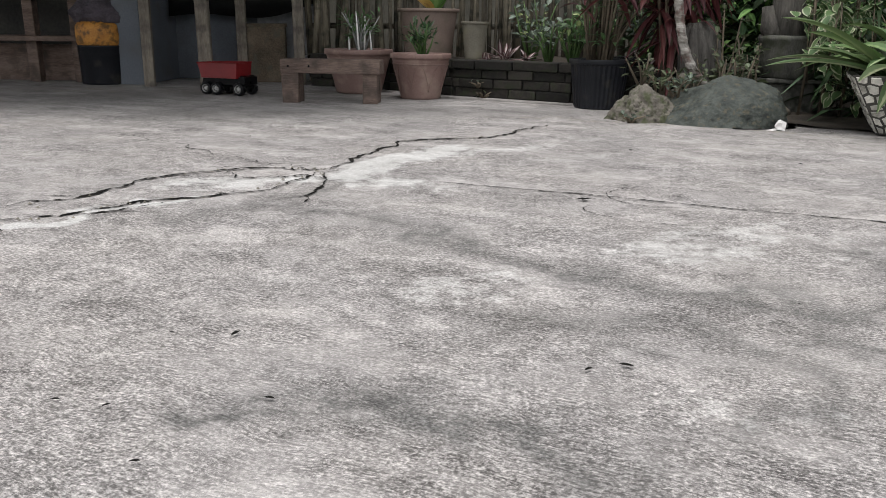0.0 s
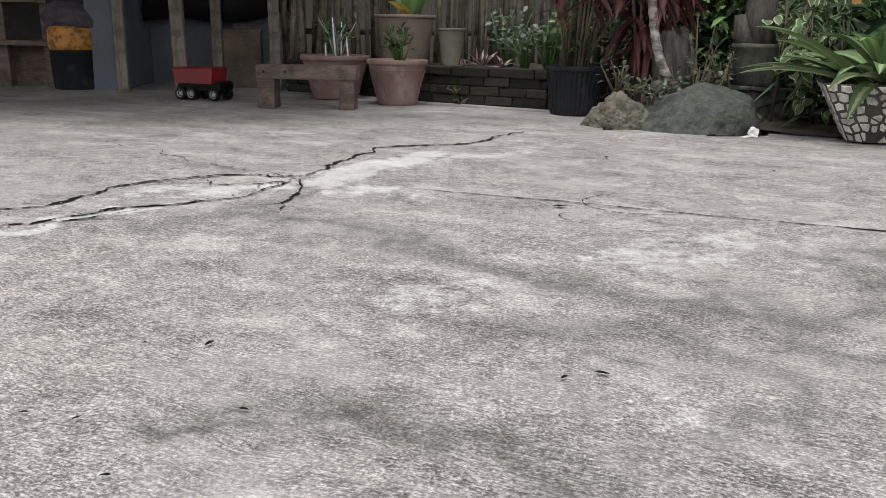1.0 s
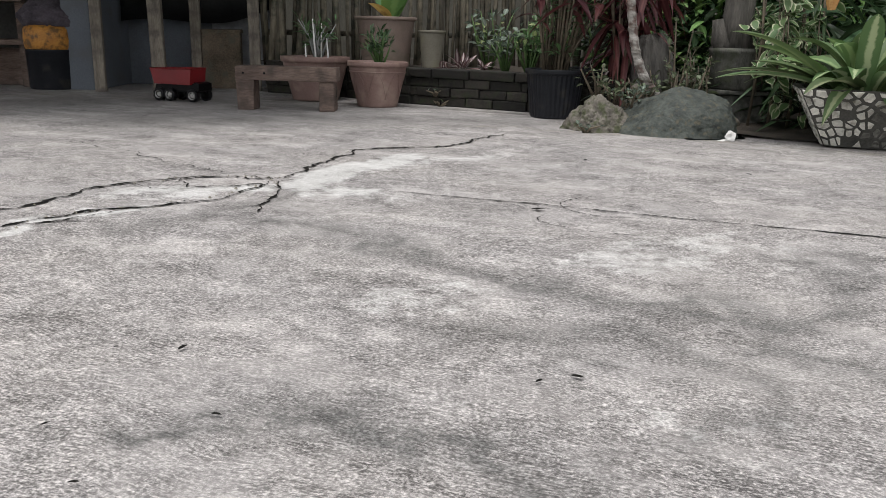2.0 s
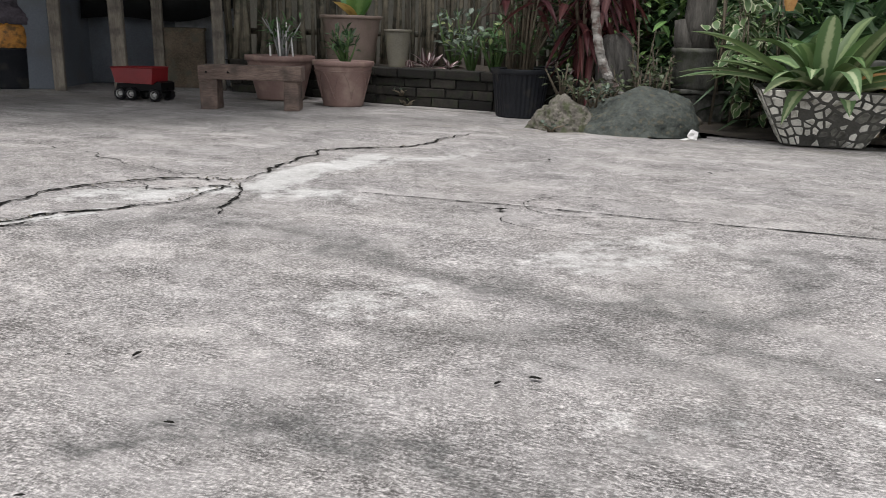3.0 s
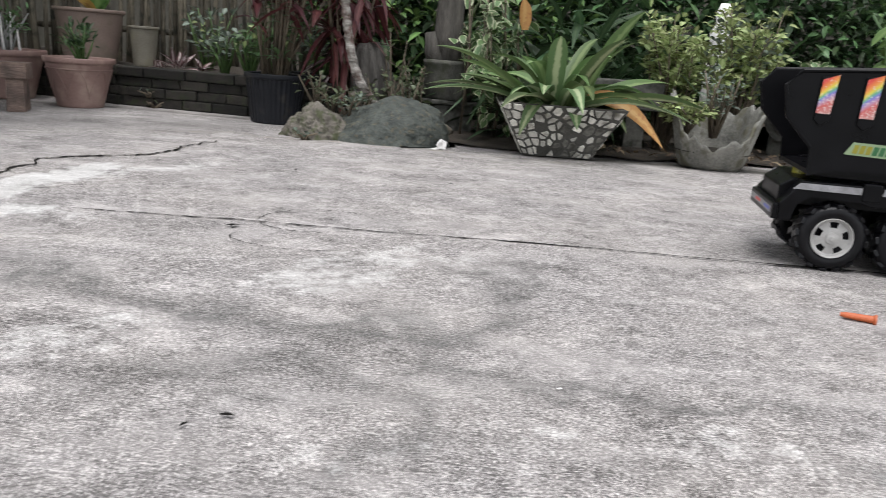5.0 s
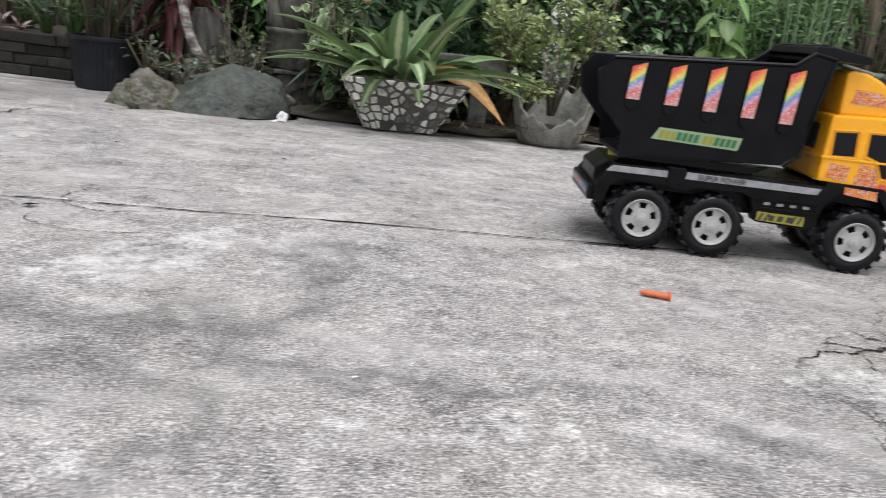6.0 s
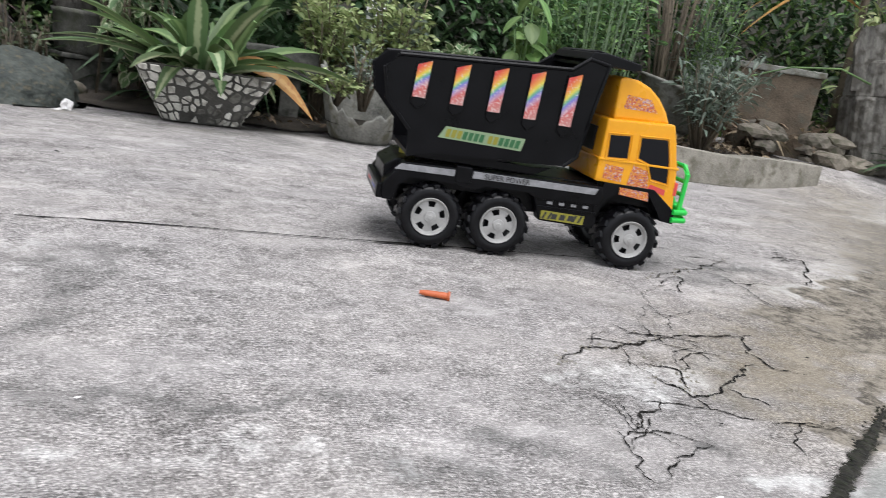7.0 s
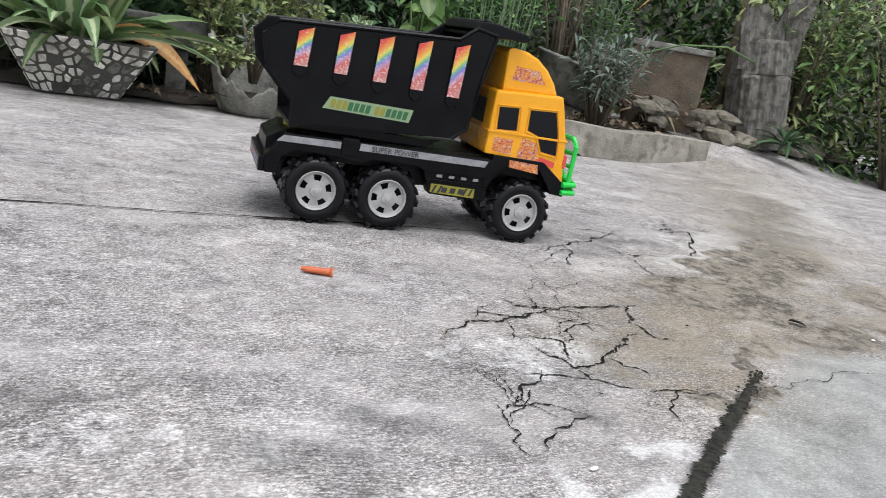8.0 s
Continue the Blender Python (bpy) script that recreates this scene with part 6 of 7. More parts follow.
def lily():
    """Strap leaves, each a part, arching out of the mosaic planter."""
    t = thing("striped_lily", pose(1.592, 2.650, 0.165), "lush striped green strap-leaved lily in the mosaic planter", "plant")
    rnd = random.Random(3)

    def leaf(base, way, length, width, droop, mat, label="", twist=0.0):
        lv = Leaves()
        lv.add(base, way, length, width, droop, 12, "strap", 0.22, twist)
        lv.build("leaf", mat, t, label)

    for k in range(46):
        a = k * 2.39996
        e = radians(rnd.uniform(20, 72))
        way = (math.cos(a) * math.cos(e), math.sin(a) * math.cos(e), math.sin(e))
        base = (0.11 * math.cos(a) * rnd.random() * 1.2, 0.07 * math.sin(a) * rnd.random(), 0)
        long, wide, bow = rnd.uniform(0.34, 0.60), rnd.uniform(0.050, 0.076), rnd.uniform(0.25, 0.8)
        leaf(base, way, long, wide, min(bow, math.sin(e) - 0.02 / long), M_LILY if rnd.random() < 0.75 else M_LILYPALE, twist=rnd.uniform(-0.4, 0.4))
    # low leaves that hang over the rim
    for x, y, dx, dy, dz, L, dr in ((-0.08, -0.06, -0.75, -0.6, 0.55, 0.26, 0.85), (0.0, -0.09, -0.30, -1.0, 0.45, 0.15, 0.8), (0.14, -0.08, 0.35, -0.8, 0.35, 0.13, 0.9), (-0.12, 0.0, -0.95, -0.2, 0.35, 0.50, 0.25), (-0.10, 0.02, -0.9, 0.1, 0.42, 0.46, 0.3),
                                    (0.12, 0.02, 0.95, -0.1, 0.25, 0.36, 0.25), (0.1, 0.06, 0.95, 0.3, 0.45, 0.48, 0.3)):
        leaf((x, y, 0.01), (dx, dy, dz), L, 0.056, dr, M_LILYPALE, "pale striped arching leaf")
    leaf((0.10, -0.04, 0.05), (0.70, -0.68, 0.22), 0.31, 0.072, 0.726, M_YELLOWLEAF, "yellowed drooping leaf", 1.0)
    leaf((-0.15, 0.05, 0.28), (-0.15, -0.1, 1), 0.12, 0.05, 0.05, M_YELLOWLEAF, "orange yellow dying leaf")
    return t


lily()


def bush(name, x, y, z, label, mat, n, radius, height, leaf_len, leaf_w, seed, stems=9, shape="oval", stem_mat=M_STEM, droop=0.35, hollow=0.35, lift=0.35, second=None, mix=0.3):
    """A shrub: stems that fork from its base and small leaves set along them in clumps."""
    t = thing(name, pose(x, y, z), label, "plant", "garden plants")
    rnd = random.Random(seed)
    rods, lv, lv2 = [], Leaves(), Leaves()
    per = max(n // stems, 1)
    for k in range(stems):
        a = 2 * math.pi * (k + rnd.random()) / stems
        reach = radius * math.sqrt(rnd.random()) * 0.9
        top = Vector((reach * math.cos(a), reach * math.sin(a), height * rnd.uniform(0.55, 1.0)))
        mid = top * 0.5 + Vector((rnd.gauss(0, 0.1) * radius, rnd.gauss(0, 0.1) * radius, 0.08 * height))
        base = Vector((0.12 * reach * math.cos(a), 0.12 * reach * math.sin(a), 0))
        rods.append(tube([base, mid, top], [0.006 + 0.006 * height, 0.004, 0.0022], 6))
        for _ in range(per):
            s = hollow + (1 - hollow) * rnd.random()
            p = base.lerp(mid, s * 2) if s < 0.5 else mid.lerp(top, s * 2 - 1)
            d = spray(rnd, -20, 70)
            p = p + d * rnd.uniform(0, 0.22) * radius
            (lv2 if second and rnd.random() < mix else lv).add(p, d + Vector((0, 0, lift)), leaf_len * rnd.uniform(0.6, 1.25), leaf_w * rnd.uniform(0.7, 1.2), droop * rnd.uniform(0.4, 1.4), 3, shape, 0.12, rnd.uniform(-0.8, 0.8))
    for r in rods:
        part("stem", r, stem_mat, t, smooth=True)
    tagged(lv.build("foliage", mat, t), kind="stuff")
    if second and lv2.v:
        tagged(lv2.build("foliage_pale", second, t, "paler young leaves"), kind="stuff")
    return t


def rosette(name, x, y, z, label, mat, n, L, w, seed, lo=15, hi=80, droop=0.2, shape="lance"):
    t = thing(name, pose(x, y, z), label, "plant", "garden plants")
    rnd = random.Random(seed)
    for k in range(n):
        lv = Leaves()
        lv.add((rnd.gauss(0, 0.01), rnd.gauss(0, 0.01), 0), spray(rnd, lo, hi), L * rnd.uniform(0.6, 1.1), w, droop, 6, shape, 0.2, rnd.uniform(-0.3, 0.3))
        lv.build("leaf", mat, t)
    return t


# in and round the back pots
bush("pot_herb", -0.10, 3.73, 0.18, "narrow-leaved green herb in the terracotta pot", M_DARKGREEN, 150, 0.10, 0.16, 0.06, 0.011, 41, 14, "lance", M_GREENSTEM)
bush("white_stemmed_herb", -0.42, 4.03, 0.19, "green herb with white stems in the wide pot", M_GREEN, 110, 0.13, 0.20, 0.07, 0.012, 42, 12, "lance", M_CEMENTPALE)
for x, y, lean, h in ((-0.475, 4.0, -0.005, 0.10), (-0.425, 3.98, -0.015, 0.22), (-0.405, 4.02, 0.005, 0.20), (-0.365, 4.0, -0.01, 0.13)):
    o = thing("white_stake", pose(x, y, 0.17), "thin white painted stake in the wide terracotta pot", "stake", "plant stakes")
    part("rod", tube([(0, 0, 0), (lean * 0.6, 0, h * 0.6), (lean, 0, h)], [0.005, 0.0045, 0.002], 8), M_WHITEPAPER, o, smooth=True)
big = thing("broad_leaved_plant", pose(-0.06, 4.10, 0.40), "broad green and orange leaves above the brown pot", "plant", "garden plants")
for k, (d, L, w, mt) in enumerate((((0.05, -0.35, 0.55), 0.24, 0.13, M_BRIGHT), ((-0.4, -0.3, 0.5), 0.20, 0.10, M_YELLOWLEAF), ((0.5, 0.2, 0.9), 0.26, 0.12, M_GREEN), ((-0.3, 0.5, 0.9), 0.3, 0.12, M_GREEN), ((0.2, -0.5, 1.2), 0.3, 0.14, M_BRIGHT))):
    lv = Leaves()
    lv.add((0, 0, -0.02 + 0.06 * (k == 0)), d, L, w, 0.25, 10, "oval", 0.12)
    lv.build("leaf", mt, big)
part("stalk", tube([(0, 0, -0.05), (0.01, 0, 0.1), (0.02, 0.02, 0.4)], [0.01, 0.008, 0.006], 7), M_GREENSTEM, big, smooth=True)
rosette("pink_bromeliad", 0.30, 4.02, 0.17, "small pink striped rosette plant on the bed", M_PINK, 16, 0.13, 0.024, 43)
rosette("pink_bromeliad", 0.40, 3.96, 0.165, "small pink striped rosette plant on the bed", M_PINK, 12, 0.10, 0.02, 44, 10, 60)
rosette("pink_bromeliad", 0.21, 4.05, 0.165, "small pink striped rosette plant on the bed", M_PINK, 9, 0.08, 0.02, 45, 10, 60)
for k, (x, y, h) in enumerate(((0.50, 3.88, 0.22), (0.60, 3.80, 0.26), (0.44, 4.15, 0.3), (0.72, 3.72, 0.3), (0.9, 3.62, 0.3))):
    bush("garden_weed", x, y, 0.16, "bright leafy green weed on the brick bed", M_GREYGREEN if k % 2 == 0 else M_GREEN, 80, 0.14, h, 0.05, 0.024, 50 + k, 10, "oval", M_GREENSTEM, second=M_LIME, mix=0.15)
# weeds in the joints of the brick wall and by the boulder
for k, (x, y, z, h, n) in enumerate(((0.16, 3.795, 0.05, 0.04, 8), (0.18, 3.785, 0.0, 0.035, 7), (0.80, 2.98, 0.08, 0.10, 40), (0.86, 2.95, 0.07, 0.11, 46), (0.94, 3.02, 0.08, 0.12, 40), (0.76, 3.05, 0.1, 0.14, 36), (0.67, 2.84, 0.0, 0.04, 10), (1.05, 3.1, 0.02, 0.2, 60), (1.15, 3.15, 0.0, 0.26, 60))):
    bush("small_weed", x, y, z, "small pale green weed growing among the stones", M_OLIVE if k % 3 else M_GREYGREEN, n, 0.05 + h * 0.35, h, 0.03, 0.016, 70 + k, 5, "oval", M_STEM)

# red cordyline in the tub
cord = thing("red_cordyline", pose(0.66, 3.42, 0.18), "tall maroon cordyline with thin dark stems in the tub", "plant")
rnd = random.Random(61)
rods, lv, lg = [], Leaves(), Leaves()
for k in range(26):
    a, e = rnd.uniform(0, 6.28), rnd.uniform(0.02, 0.20)
    b = Vector((0.07 * math.cos(a) * rnd.random(), 0.07 * math.sin(a) * rnd.random(), 0))
    top = Vector((e * math.cos(a) * 1.1 + 0.03, e * math.sin(a), rnd.uniform(0.35, 0.8)))
    rods.append(tube([b, b.lerp(top, 0.5) + Vector((0.01, 0, 0.02)), top], [0.006, 0.005, 0.003], 6))
    for _ in range(7):
        lv.add(b.lerp(top, rnd.uniform(0.55, 1.0)), spray(rnd, -30, 60), rnd.uniform(0.10, 0.2), rnd.uniform(0.018, 0.036), 0.5, 5, "lance", 0.2, rnd.uniform(-0.5, 0.5))
    for _ in range(4):
        lg.add(b.lerp(top, rnd.uniform(0.1, 0.6)), spray(rnd, 0, 60), rnd.uniform(0.05, 0.10), rnd.uniform(0.012, 0.022), 0.3, 3, "lance", 0.2)
for r in rods:
    part("stem", r, M_STEM, cord, smooth=True)
tagged(lv.build("foliage", M_RED, cord, "maroon strap leaves"), kind="stuff")
tagged(lg.build("young_foliage", M_GREEN, cord, "green lower leaves"), kind="stuff")
cord2 = thing("red_cordyline", pose(0.93, 3.38, 0.05), "tall maroon cordyline with hanging dark red leaves", "plant")
rods, lv = [], Leaves()
for k in range(18):
    a, e = rnd.uniform(0, 6.28), rnd.uniform(0.02, 0.2)
    top = Vector((e * math.cos(a), e * math.sin(a), rnd.uniform(0.35, 0.85)))
    rods.append(tube([(0, 0, 0), top * 0.5, top], [0.007, 0.005, 0.003], 6))
    for _ in range(7):
        lv.add(top * rnd.uniform(0.4, 1.0), spray(rnd, -60, 50), rnd.uniform(0.10, 0.24), rnd.uniform(0.02, 0.042), 0.6, 5, "lance", 0.2, rnd.uniform(-0.5, 0.5))
for r in rods:
    part("stem", r, M_STEM, cord2, smooth=True)
tagged(lv.build("foliage", M_RED, cord2, "dark red hanging leaves"), kind="stuff")
rosette("grey_agave", 1.10, 3.42, 0.10, "grey striped spiky rosette behind the boulder", M_GREYGREEN, 26, 0.34, 0.04, 62, 5, 70, 0.5)
rosette("dark_agave", 4.95, 1.35, 0.16, "dark spiky rosette at the end of the rubble", M_DARKGREEN, 40, 0.26, 0.03, 66, 5, 70, 0.5)
rosette("grey_agave", 1.02, 3.5, 0.30, "grey striped spiky rosette behind the boulder", M_PINK, 18, 0.28, 0.03, 63, -20, 60, 0.5)

# grey dead wood and pale weeds behind the boulder
stump = thing("dead_wood_stump", pose(1.07, 3.29, 0, 0, -8, 0), "grey fluted dead wood stump behind the palm trunk", "stump")
part("stump_body", lathe([(0.10, 0), (0.092, 0.12), (0.082, 0.22), (0.065, 0.32), (0.04, 0.36)], 60, lambda a, k: 1 + 0.10 * math.sin(11 * a + 0.5 * k) + 0.05 * math.sin(23 * a), close_top=True), M_DEADWOOD, stump, smooth=True)
for k, (x, y, h, n) in enumerate(((1.13, 3.07, 0.26, 80), (1.06, 3.08, 0.22, 60), (1.19, 3.12, 0.30, 80), (1.10, 3.16, 0.42, 90))):
    bush("pale_weed", x, y, 0, "dull olive leafy weed behind the dark boulder", M_OLIVE, n // 2, 0.08, h, 0.035, 0.018, 170 + k, 5, "oval", M_STEM)

# ringed palm trunk
palm = thing("ringed_palm_trunk", pose(0.93, 3.05, 0.0), "thin pale ringed palm trunk leaning from the rocks", "palm")
pts, rad = [], []
for k in range(72):
    s = k / 71
    z = 0.02 + 1.05 * s
    bend = math.exp(-max(z - 0.10, 0) / 0.10)
    pts.append((-0.05 - 0.08 * (z - 0.3) + 0.125 * bend, 0.10 * s, z))
    rad.append((0.0175 - 0.003 * s) * (1.0 + 0.16 * (k % 3 == 0)))
part("trunk", tube(pts, rad, 12), M_BARK, palm)
lv = Leaves()
rnd = random.Random(64)
for k in range(16):
    lv.add((-0.11, 0.10, 1.06), spray(rnd, -10, 60), 0.5, 0.05, 0.7, 6, "lance", 0.2)
tagged(lv.build("fronds", M_RED, palm, "dark red fronds"), kind="stuff")

# variegated creeper by the bucket
vine = thing("variegated_creeper", pose(1.50, 3.05, 0), "cream edged variegated creeper hanging by the planter", "plant")
rods, lv = [], Leaves()
rnd = random.Random(65)
for k in range(26):
    x, y = rnd.uniform(-0.14, 0.14), rnd.uniform(-0.06, 0.12)
    top = Vector((x * 0.8, y + 0.05, rnd.uniform(0.35, 0.62)))
    low = Vector((x, y - rnd.uniform(0, 0.05), rnd.uniform(0.0, 0.30)))
    rods.append(tube([top, top.lerp(low, 0.5) + Vector((rnd.gauss(0, 0.02), -0.03, 0.02)), low], 0.0025, 5))
    for _ in range(13):
        d = spray(rnd, -50, 30, 180, 360)
        lv.add(top.lerp(low, rnd.random() ** 1.3) + Vector((rnd.gauss(0, 0.02), rnd.gauss(0, 0.015), 0)), d, rnd.uniform(0.035, 0.062), rnd.uniform(0.03, 0.045), 0.4, 5, "oval", 0.06, rnd.uniform(-0.7, 0.7))
for k in range(4):
    x = -0.12 + 0.08 * k
    rods.append(tube([(x, 0.04, 0), (x + 0.02, 0.05, 0.35), (x, 0.06, 0.65)], [0.006, 0.005, 0.004], 6))
for r in rods:
    part("stem", r, M_STEM, vine, smooth=True)
tagged(lv.build("foliage", M_VARIEGATED, vine, "round cream edged leaves"), kind="stuff")

# lime shrubs and bowl plants
bush("lime_creeper", 2.02, 2.44, 0.12, "lime green small-leaved plant spilling from the torn pot", M_LIME, 420, 0.12, 0.12, 0.03, 0.018, 81, 14, "oval", M_STEM, 0.5, 0.4)
bush("lime_creeper", 2.12, 2.40, 0.11, "thin twiggy plant in the torn cement pot", M_GREYGREEN, 110, 0.10, 0.26, 0.03, 0.014, 82, 9, "oval", M_STEM)
bush("lime_shrub", 2.42, 2.66, 0.0, "lime yellow leafy shrub behind the torn pot", M_LIME, 1500, 0.24, 0.62, 0.042, 0.024, 83, 26, "oval", M_STEM, 0.35, 0.45, second=M_GREYGREEN, mix=0.2)
bush("lime_shrub", 2.18, 2.80, 0.0, "lime yellow leafy shrub behind the torn pot", M_LIME, 900, 0.20, 0.56, 0.042, 0.024, 84, 22, "oval", M_STEM, 0.35, 0.5)
bush("cream_shrub", 2.72, 2.68, 0.12, "pale cream green leafy plant in the boat trough", M_VARIEGATED, 420, 0.16, 0.28, 0.05, 0.03, 85, 14, "oval", M_STEM)
bush("cream_shrub", 2.92, 2.72, 0.2, "pale cream green leafy plant in the boat trough", M_VARIEGATED, 200, 0.14, 0.2, 0.05, 0.03, 86, 10, "oval", M_STEM)

heart = thing("heart_leaved_plant", pose(2.79, 2.235, 0.16), "young plant with large light green heart leaves", "plant")
rods = []
rnd = random.Random(87)
for k in range(5):
    a = 1.3 * k
    top = Vector((0.06 * math.cos(a), 0.06 * math.sin(a), rnd.uniform(0.35, 0.6)))
    rods.append(tube([(0.015 * math.cos(a), 0.015 * math.sin(a), 0), top * 0.5, top], [0.005, 0.004, 0.003], 6))
    for j in range(7):
        lv = Leaves()
        d = spray(rnd, -55, 15)
        lv.add(top * (0.22 + 0.78 * (j + rnd.random()) / 7) + d * 0.015, d, rnd.uniform(0.075, 0.12), rnd.uniform(0.055, 0.08), 0.4, 7, "oval", 0.08, rnd.uniform(-0.5, 0.5))
        lv.build("leaf", M_BRIGHT, heart)
for r in rods:
    part("stem", r, M_GREENSTEM, heart, smooth=True)

reed = thing("horsetail_reeds", pose(3.12, 2.10, 0.05), "clump of thin upright green horsetail reeds", "plant")
rods = []
for k in range(40):
    x, y = rnd.gauss(0, 0.075), rnd.gauss(0, 0.07)
    h = rnd.uniform(0.3, 0.8)
    rods.append(tube([(x, y, 0), (x * 1.1, y * 1.1, h * 0.5), (x * 1.3 + rnd.gauss(0, 0.02), y * 1.3, h)], [0.003, 0.0028, 0.0016], 5))
for r in rods:
    part("reed", r, M_REED, reed, smooth=True)

# bed plants behind the kerb
bush("grey_leaved_shrub", 3.72, 1.88, 0.11, "grey green narrow-leaved shrub leaning over the kerb", M_GREYGREEN, 520, 0.24, 0.42, 0.075, 0.018, 91, 20, "lance", M_STEM, 0.5, 0.3)
bush("grey_leaved_shrub", 3.95, 1.98, 0.11, "grey green narrow-leaved shrub leaning over the kerb", M_GREYGREEN, 420, 0.24, 0.5, 0.075, 0.018, 92, 18, "lance", M_STEM, 0.5, 0.3)
bush("green_shrub", 3.45, 2.55, 0.11, "fresh green small-leaved shrub in the bed", M_GREEN, 1500, 0.36, 0.75, 0.05, 0.022, 93, 30, "oval", M_GREENSTEM, second=M_BRIGHT, mix=0.3)
bush("green_shrub", 3.85, 2.75, 0.11, "fresh green small-leaved shrub in the bed", M_GREEN, 1500, 0.42, 0.9, 0.055, 0.024, 94, 30, "oval", M_GREENSTEM, second=M_BRIGHT, mix=0.3)
bush("green_shrub", 4.35, 2.35, 0.11, "grey green feathery shrub in the bed", M_GREYGREEN, 800, 0.24, 0.85, 0.06, 0.014, 95, 22, "lance", M_GREENSTEM, second=M_BRIGHT, mix=0.35)
bush("green_shrub", 5.45, 1.55, 0.1, "light yellow green leafy shrub by the stump", M_LIME, 1700, 0.5, 1.2, 0.05, 0.018, 96, 30, "lance", M_STEM, second=M_GREEN, mix=0.4)
bush("green_shrub", 5.6, 0.9, 0.0, "light yellow green leafy shrub by the stump", M_LIME, 1500, 0.5, 1.1, 0.05, 0.018, 97, 26, "lance", M_STEM, second=M_DRY, mix=0.3)
palmclump = thing("brown_stem_clump", pose(4.30, 2.5, 0.11), "clump of brown palm stems fanning from the bed", "plant")
rods = []
for k in range(22):
    a, e = rnd.uniform(0, 6.28), rnd.uniform(0.03, 0.3)
    top = Vector((e * math.cos(a), e * math.sin(a), rnd.uniform(0.7, 1.2)))
    rods.append(tube([(0.04 * math.cos(a), 0.04 * math.sin(a), 0), top * 0.5, top], [0.010, 0.008, 0.004], 7))
for r in rods:
    part("stem", r, M_STEM, palmclump, smooth=True)
banana = thing("broad_palm", pose(5.35, 1.95, 0.1), "yellowing broad palm fronds over the stump", "plant")
lv = Leaves()
for k in range(9):
    lv.add((0, 0, 0.9 + 0.05 * k), spray(rnd, -10, 60, 60, 300), 0.7, 0.10, 0.6, 8, "lance", 0.2)
tagged(lv.build("fronds", M_YELLOWLEAF, banana), kind="stuff")
part("stalk", tube([(0, 0, 0), (0.02, 0, 0.6), (0, 0, 1.3)], [0.03, 0.028, 0.02], 8), M_STEM, banana, smooth=True)
runner = thing("thin_creeper_stem", pose(0, 0, 0), "thin green creeper stem strung between the bed plants", "plant")
part("stem", tube([(4.05, 2.1, 0.35), (4.15, 2.0, 0.48), (4.3, 1.8, 0.58), (4.45, 1.62, 0.61), (4.55, 1.5, 0.56)], 0.005, 6), M_GREENSTEM, runner, smooth=True)
lv = Leaves()
for k in range(16):
    s = rnd.random()
    p = Vector((4.05, 2.1, 0.35)).lerp(Vector((4.45, 1.6, 0.62)), s) + Vector((0, 0, 0.03))
    lv.add(p, spray(rnd, -30, 60), 0.06, 0.025, 0.3, 3, "oval")
tagged(lv.build("foliage", M_GREYGREEN, runner), kind="stuff")

# white ornament among the shrubs
orn = thing("white_ornament", pose(2.62, 3.05, 0), "small white garden ornament among the shrubs", "ornament")
part("ornament_body", lathe([(0.05, 0), (0.05, 0.38), (0.03, 0.40), (0.045, 0.46), (0.05, 0.52), (0.028, 0.56), (0.035, 0.60), (0.02, 0.65)], 24, close_top=True), M_WHITEPAPER, orn, smooth=True)


# ---- dense growth behind ----
def thicket(name, x0, y0, x1, y1, depth, z0, height, n, L, w, mat, seed, label, shape="oval"):
    rnd = random.Random(seed)
    lv = Leaves()
    a, b = Vector((x0, y0, 0)), Vector((x1, y1, 0))
    nrm = Vector((-(b - a).y, (b - a).x, 0)).normalized()
    for _ in range(n):
        s = rnd.random()
        p = a.lerp(b, s) + nrm * rnd.random() ** 1.3 * depth + Vector((0, 0, z0 + height * rnd.random() * (0.65 + 0.35 * noise.noise(Vector((s * 9, seed, 0))))))
        lv.add(p, spray(rnd, -40, 60), L * rnd.uniform(0.5, 1.3), w * rnd.uniform(0.6, 1.2), 0.4, 3, shape, 0.12, rnd.uniform(-0.8, 0.8))
    return tagged(lv.build(name, mat), label, "bushes", kind="stuff")


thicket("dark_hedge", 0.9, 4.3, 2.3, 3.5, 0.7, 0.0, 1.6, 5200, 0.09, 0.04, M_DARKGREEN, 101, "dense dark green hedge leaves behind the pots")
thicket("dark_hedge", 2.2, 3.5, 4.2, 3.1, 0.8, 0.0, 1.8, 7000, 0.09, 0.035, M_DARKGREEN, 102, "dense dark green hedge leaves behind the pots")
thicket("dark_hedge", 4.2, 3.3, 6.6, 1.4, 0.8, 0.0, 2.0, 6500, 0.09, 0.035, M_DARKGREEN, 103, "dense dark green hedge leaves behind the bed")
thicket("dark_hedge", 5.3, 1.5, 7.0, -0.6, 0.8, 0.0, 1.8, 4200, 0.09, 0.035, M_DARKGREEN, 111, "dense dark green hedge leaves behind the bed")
# lighter leaf greens over the dark hedge paint in the light it catches
thicket("light_hedge", 5.2, 1.4, 6.8, -0.5, 0.4, 0.0, 1.5, 1300, 0.09, 0.03, M_BRIGHT, 112, "lighter green hedge leaves, caught light put in their colour")
thicket("light_hedge", 1.0, 4.2, 2.2, 3.4, 0.5, 0.15, 1.1, 1300, 0.08, 0.04, M_BRIGHT, 104, "lighter green hedge leaves, caught light put in their colour")
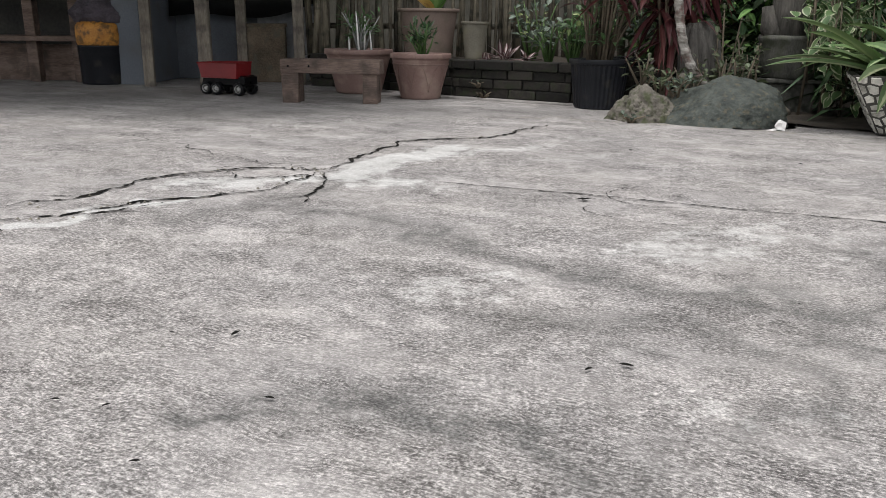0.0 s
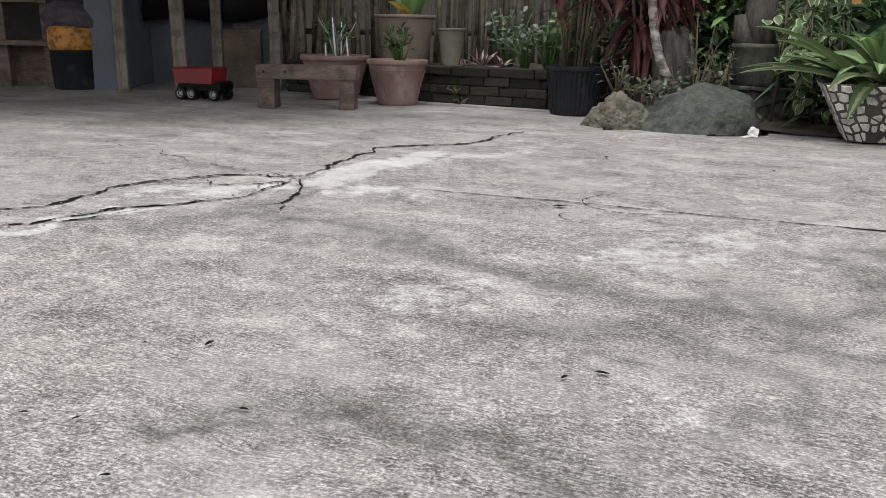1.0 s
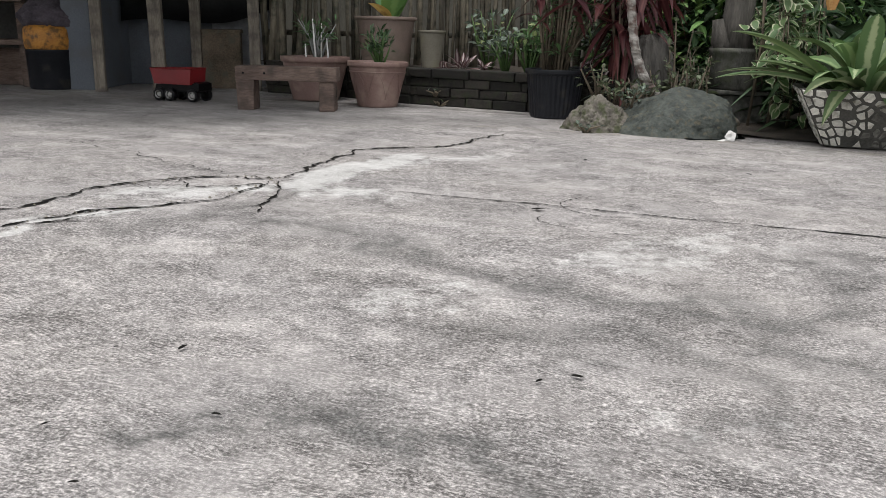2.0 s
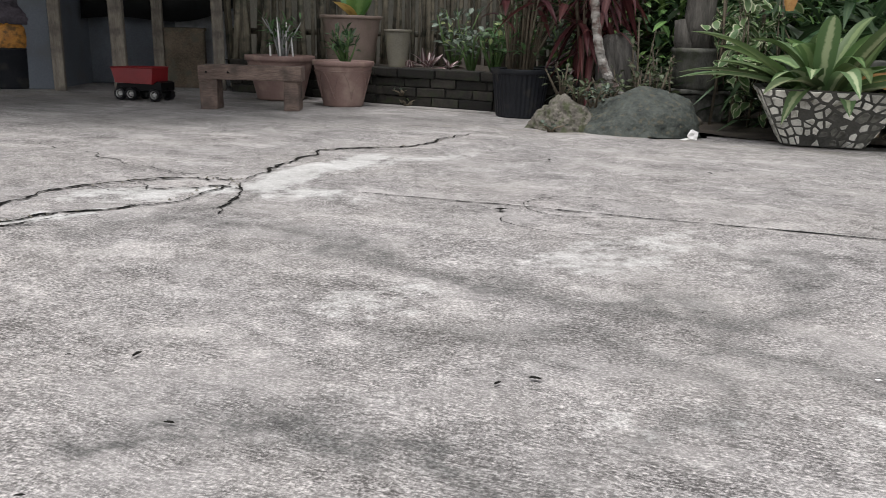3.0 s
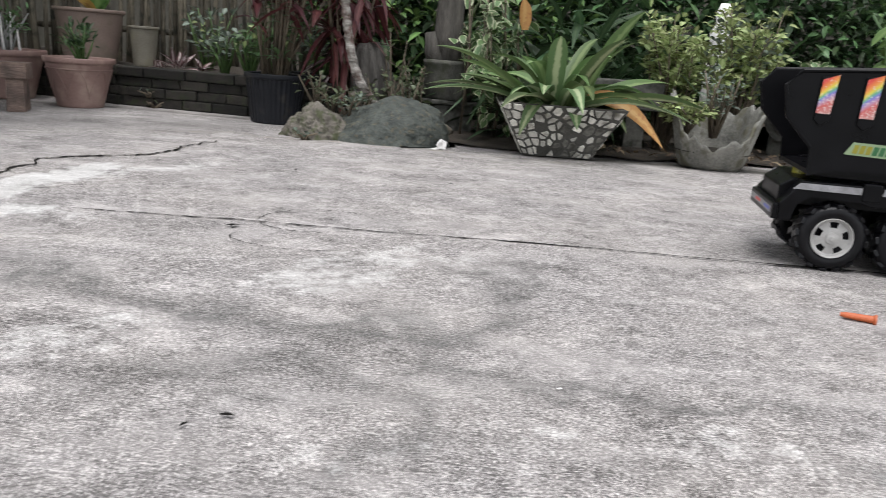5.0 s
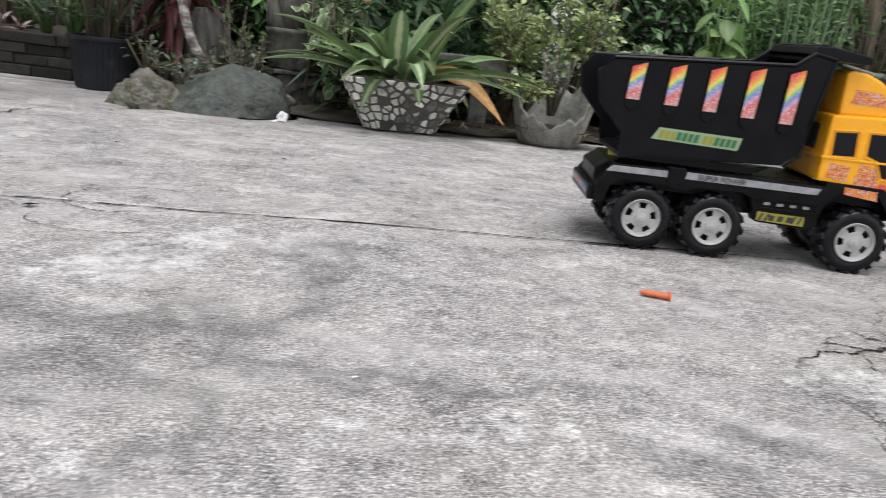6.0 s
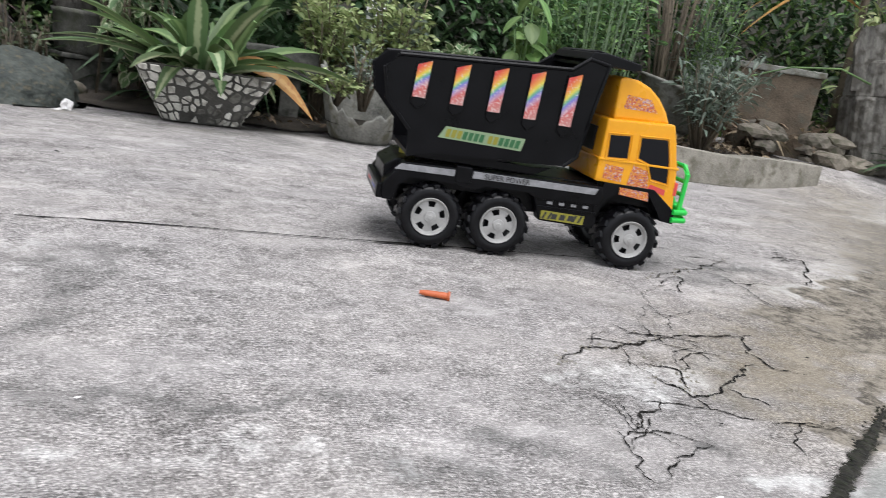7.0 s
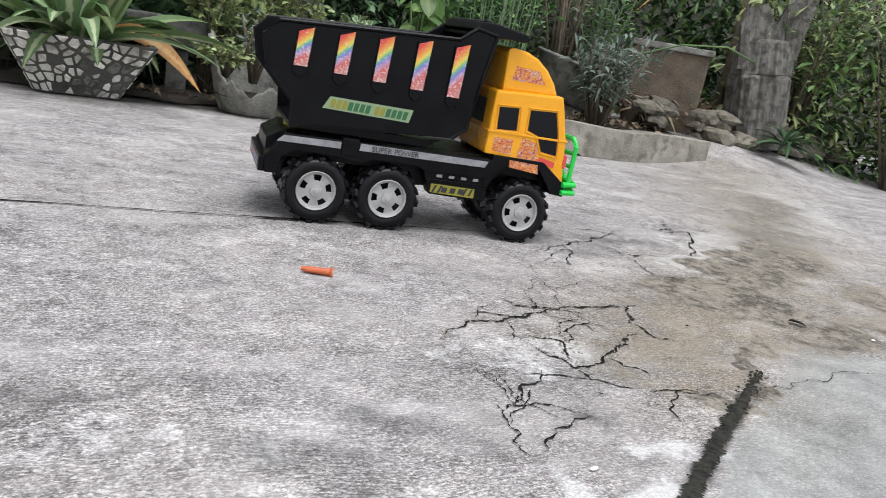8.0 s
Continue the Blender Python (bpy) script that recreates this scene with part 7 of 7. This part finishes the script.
thicket("light_hedge", 2.2, 3.4, 4.3, 3.0, 0.5, 0.1, 1.3, 1700, 0.08, 0.035, M_GREEN, 105, "lighter green hedge leaves, caught light put in their colour")
thicket("light_hedge", 4.3, 3.2, 6.4, 1.5, 0.5, 0.1, 1.6, 2600, 0.08, 0.03, M_BRIGHT, 106, "lighter green hedge leaves, caught light put in their colour")
# lime leaves, their colour standing in for sunlight on the hedge
thicket("light_hedge", 5.0, 1.75, 6.2, 0.5, 0.35, 0.15, 1.4, 1500, 0.08, 0.028, M_LIME, 113, "yellow green leaves behind the stump, sunlight put in their colour")
thicket("tall_blades", 1.55, 3.15, 2.25, 2.95, 0.4, 0.0, 0.75, 420, 0.40, 0.035, M_DARKGREEN, 107, "tall dark strap leaves behind the planter", "lance")
thicket("dry_litter", 3.3, 2.1, 4.2, 1.75, 0.7, 0.12, 0.03, 420, 0.07, 0.025, M_DRY, 108, "dry fallen brown leaves on the bed soil", "lance")
thicket("dry_litter", 1.8, 2.62, 3.0, 2.2, 0.4, 0.012, 0.02, 130, 0.05, 0.018, M_DRY, 109, "dry fallen brown leaves under the pots", "lance")
thicket("dry_litter", 4.2, 1.95, 5.6, 1.5, 0.5, 0.2, 0.12, 420, 0.14, 0.025, M_DRY, 110, "dry fallen palm litter over the rubble", "lance")
# added backdrop that shuts out the sky behind hedge and fence
back = part("backdrop_wall", join(box(-6.0, 2.3, 6.0, 6.1, 0, 2.6), turn(box(0, 7.5, 0, 0.1, 0, 2.6), pose(2.3, 6.0, 0, 0, 0, -38))), M_BACKDROP)
tagged(back, "plain brown backdrop added far behind the garden", "wall", kind="structure")

# ---- litter on the concrete ----
paper = thing("crumpled_paper", pose(1.15, 2.70, 0.003, 0, 0, 15), "small crumpled white paper scrap by the boulder", "paper")
bm = lump(0.017, 0.013, 0.019, 0.9, 2.5, 5, 2)
part("scrap", join(bm, turn(box(-0.055, 0.0, -0.006, 0.010, 0.000, 0.003, 0.0, 0.003, 3), pose(0, 0, 0, 0, -8, 8)), turn(box(-0.01, 0.035, -0.012, 0.012, 0.004, 0.007, 0.0, 0.006, 9), pose(0, 0, 0, 20, -30, 40))), M_WHITEPAPER, paper)

plug = thing("wall_plug", pose(1.134, 0.872, 0.0062, 0, 0, -44), "orange plastic wall plug lying on the concrete", "wall plug")
part("plug_body", join(turn(lathe([(0.0032, 0), (0.0048, 0.010), (0.0055, 0.030), (0.0060, 0.046), (0.0085, 0.048), (0.0085, 0.051)], 16, close_top=True), pose(0, 0, 0.0, 0, 90, 0))), M_PLUG, plug, smooth=False)
part("fin", box(0.008, 0.045, -0.0068, 0.0068, -0.0008, 0.0008), M_PLUG, plug)

LITTER = [(0.279, 1.515, 0.028), (-0.22, 0.80, 0.014), (-0.15, 0.648, 0.010), (-0.29, 0.63, 0.008), (-0.29, 0.80, 0.006), (0.19, 0.73, 0.014), (0.445, 0.92, 0.004), (0.905, 1.975, 0.022), (0.52, 2.17, 0.022), (0.90, 2.58, 0.014),
          (-0.58, 2.35, 0.012), (0.27, 2.9, 0.010), (-0.26, 3.62, 0.014), (1.94, 1.82, 0.018), (2.0, 1.24, 0.018), (2.28, 1.19, 0.012), (1.47, 1.29, 0.012), (1.87, 0.32, 0.035), (-0.34, 0.64, 0.008), (-0.23, 0.54, 0.008), (0.15, 0.72, 0.010), (-0.16, 0.86, 0.004),
          (0.42, 3.0, 0.010), (0.33, 2.95, 0.008), (1.06, 2.55, 0.010), (1.2, 0.36, 0.008), (1.6, 0.42, 0.010)]
rnd = random.Random(120)
for k, (x, y, s) in enumerate(LITTER):
    s *= 0.55
    o = thing("dry_leaf_scrap", pose(x, y, 0.003, 0, 0, rnd.uniform(0, 360)), "tiny dark dry leaf scrap on the concrete", "leaf", "leaf scraps")
    lv = Leaves()
    lv.add((-s, 0, 0.001), (1, 0, 0.05), s * 2, s * 0.8, 0.05, 4, "oval", 0.1)
    if s > 0.015:
        lv.add((-s * 0.3, 0, 0.001), (0.6, 0.8, 0.15), s * 1.2, s * 0.5, 0.1, 4, "oval", 0.3)
    lv.build("blade", M_CRACK, o)
for k, (x, y, r) in enumerate(((1.03, 0.27, 0.007), (1.94, 0.20, 0.008), (0.34, 1.56, 0.006), (0.55, 0.72, 0.005))):
    pale_flake(x, y, r, k)
# crumbs of broken concrete along the wide cracks
crumb_v, crumb_f = [], []
for k in range(260):
    pts, w = CRACKS[rnd.choice((0, 1, 2, 9, 13, 17, 17, 13, 16))]
    i = rnd.randrange(len(pts) - 1)
    p = Vector((*pts[i], 0)).lerp(Vector((*pts[i + 1], 0)), rnd.random()) + Vector((rnd.gauss(0, 0.014), rnd.gauss(0, 0.014), 0.001))
    r = rnd.uniform(0.0012, 0.0042)
    q = len(crumb_v)
    crumb_v += [(p.x + r * rnd.uniform(0.6, 1.3) * math.cos(a), p.y + r * rnd.uniform(0.6, 1.3) * math.sin(a), p.z) for a in (0, 1.57, 3.14, 4.71)] + [(p.x, p.y, p.z + r * 1.1)]
    crumb_f += [(q, q + 1, q + 4), (q + 1, q + 2, q + 4), (q + 2, q + 3, q + 4), (q + 3, q, q + 4)]
me = bpy.data.meshes.new("concrete_crumbs")
me.from_pydata(crumb_v, [], crumb_f)
me.materials.append(M_KERB)
tagged(new("concrete_crumbs", me), "small crumbs of broken concrete along the cracks", "crumbs", kind="stuff")
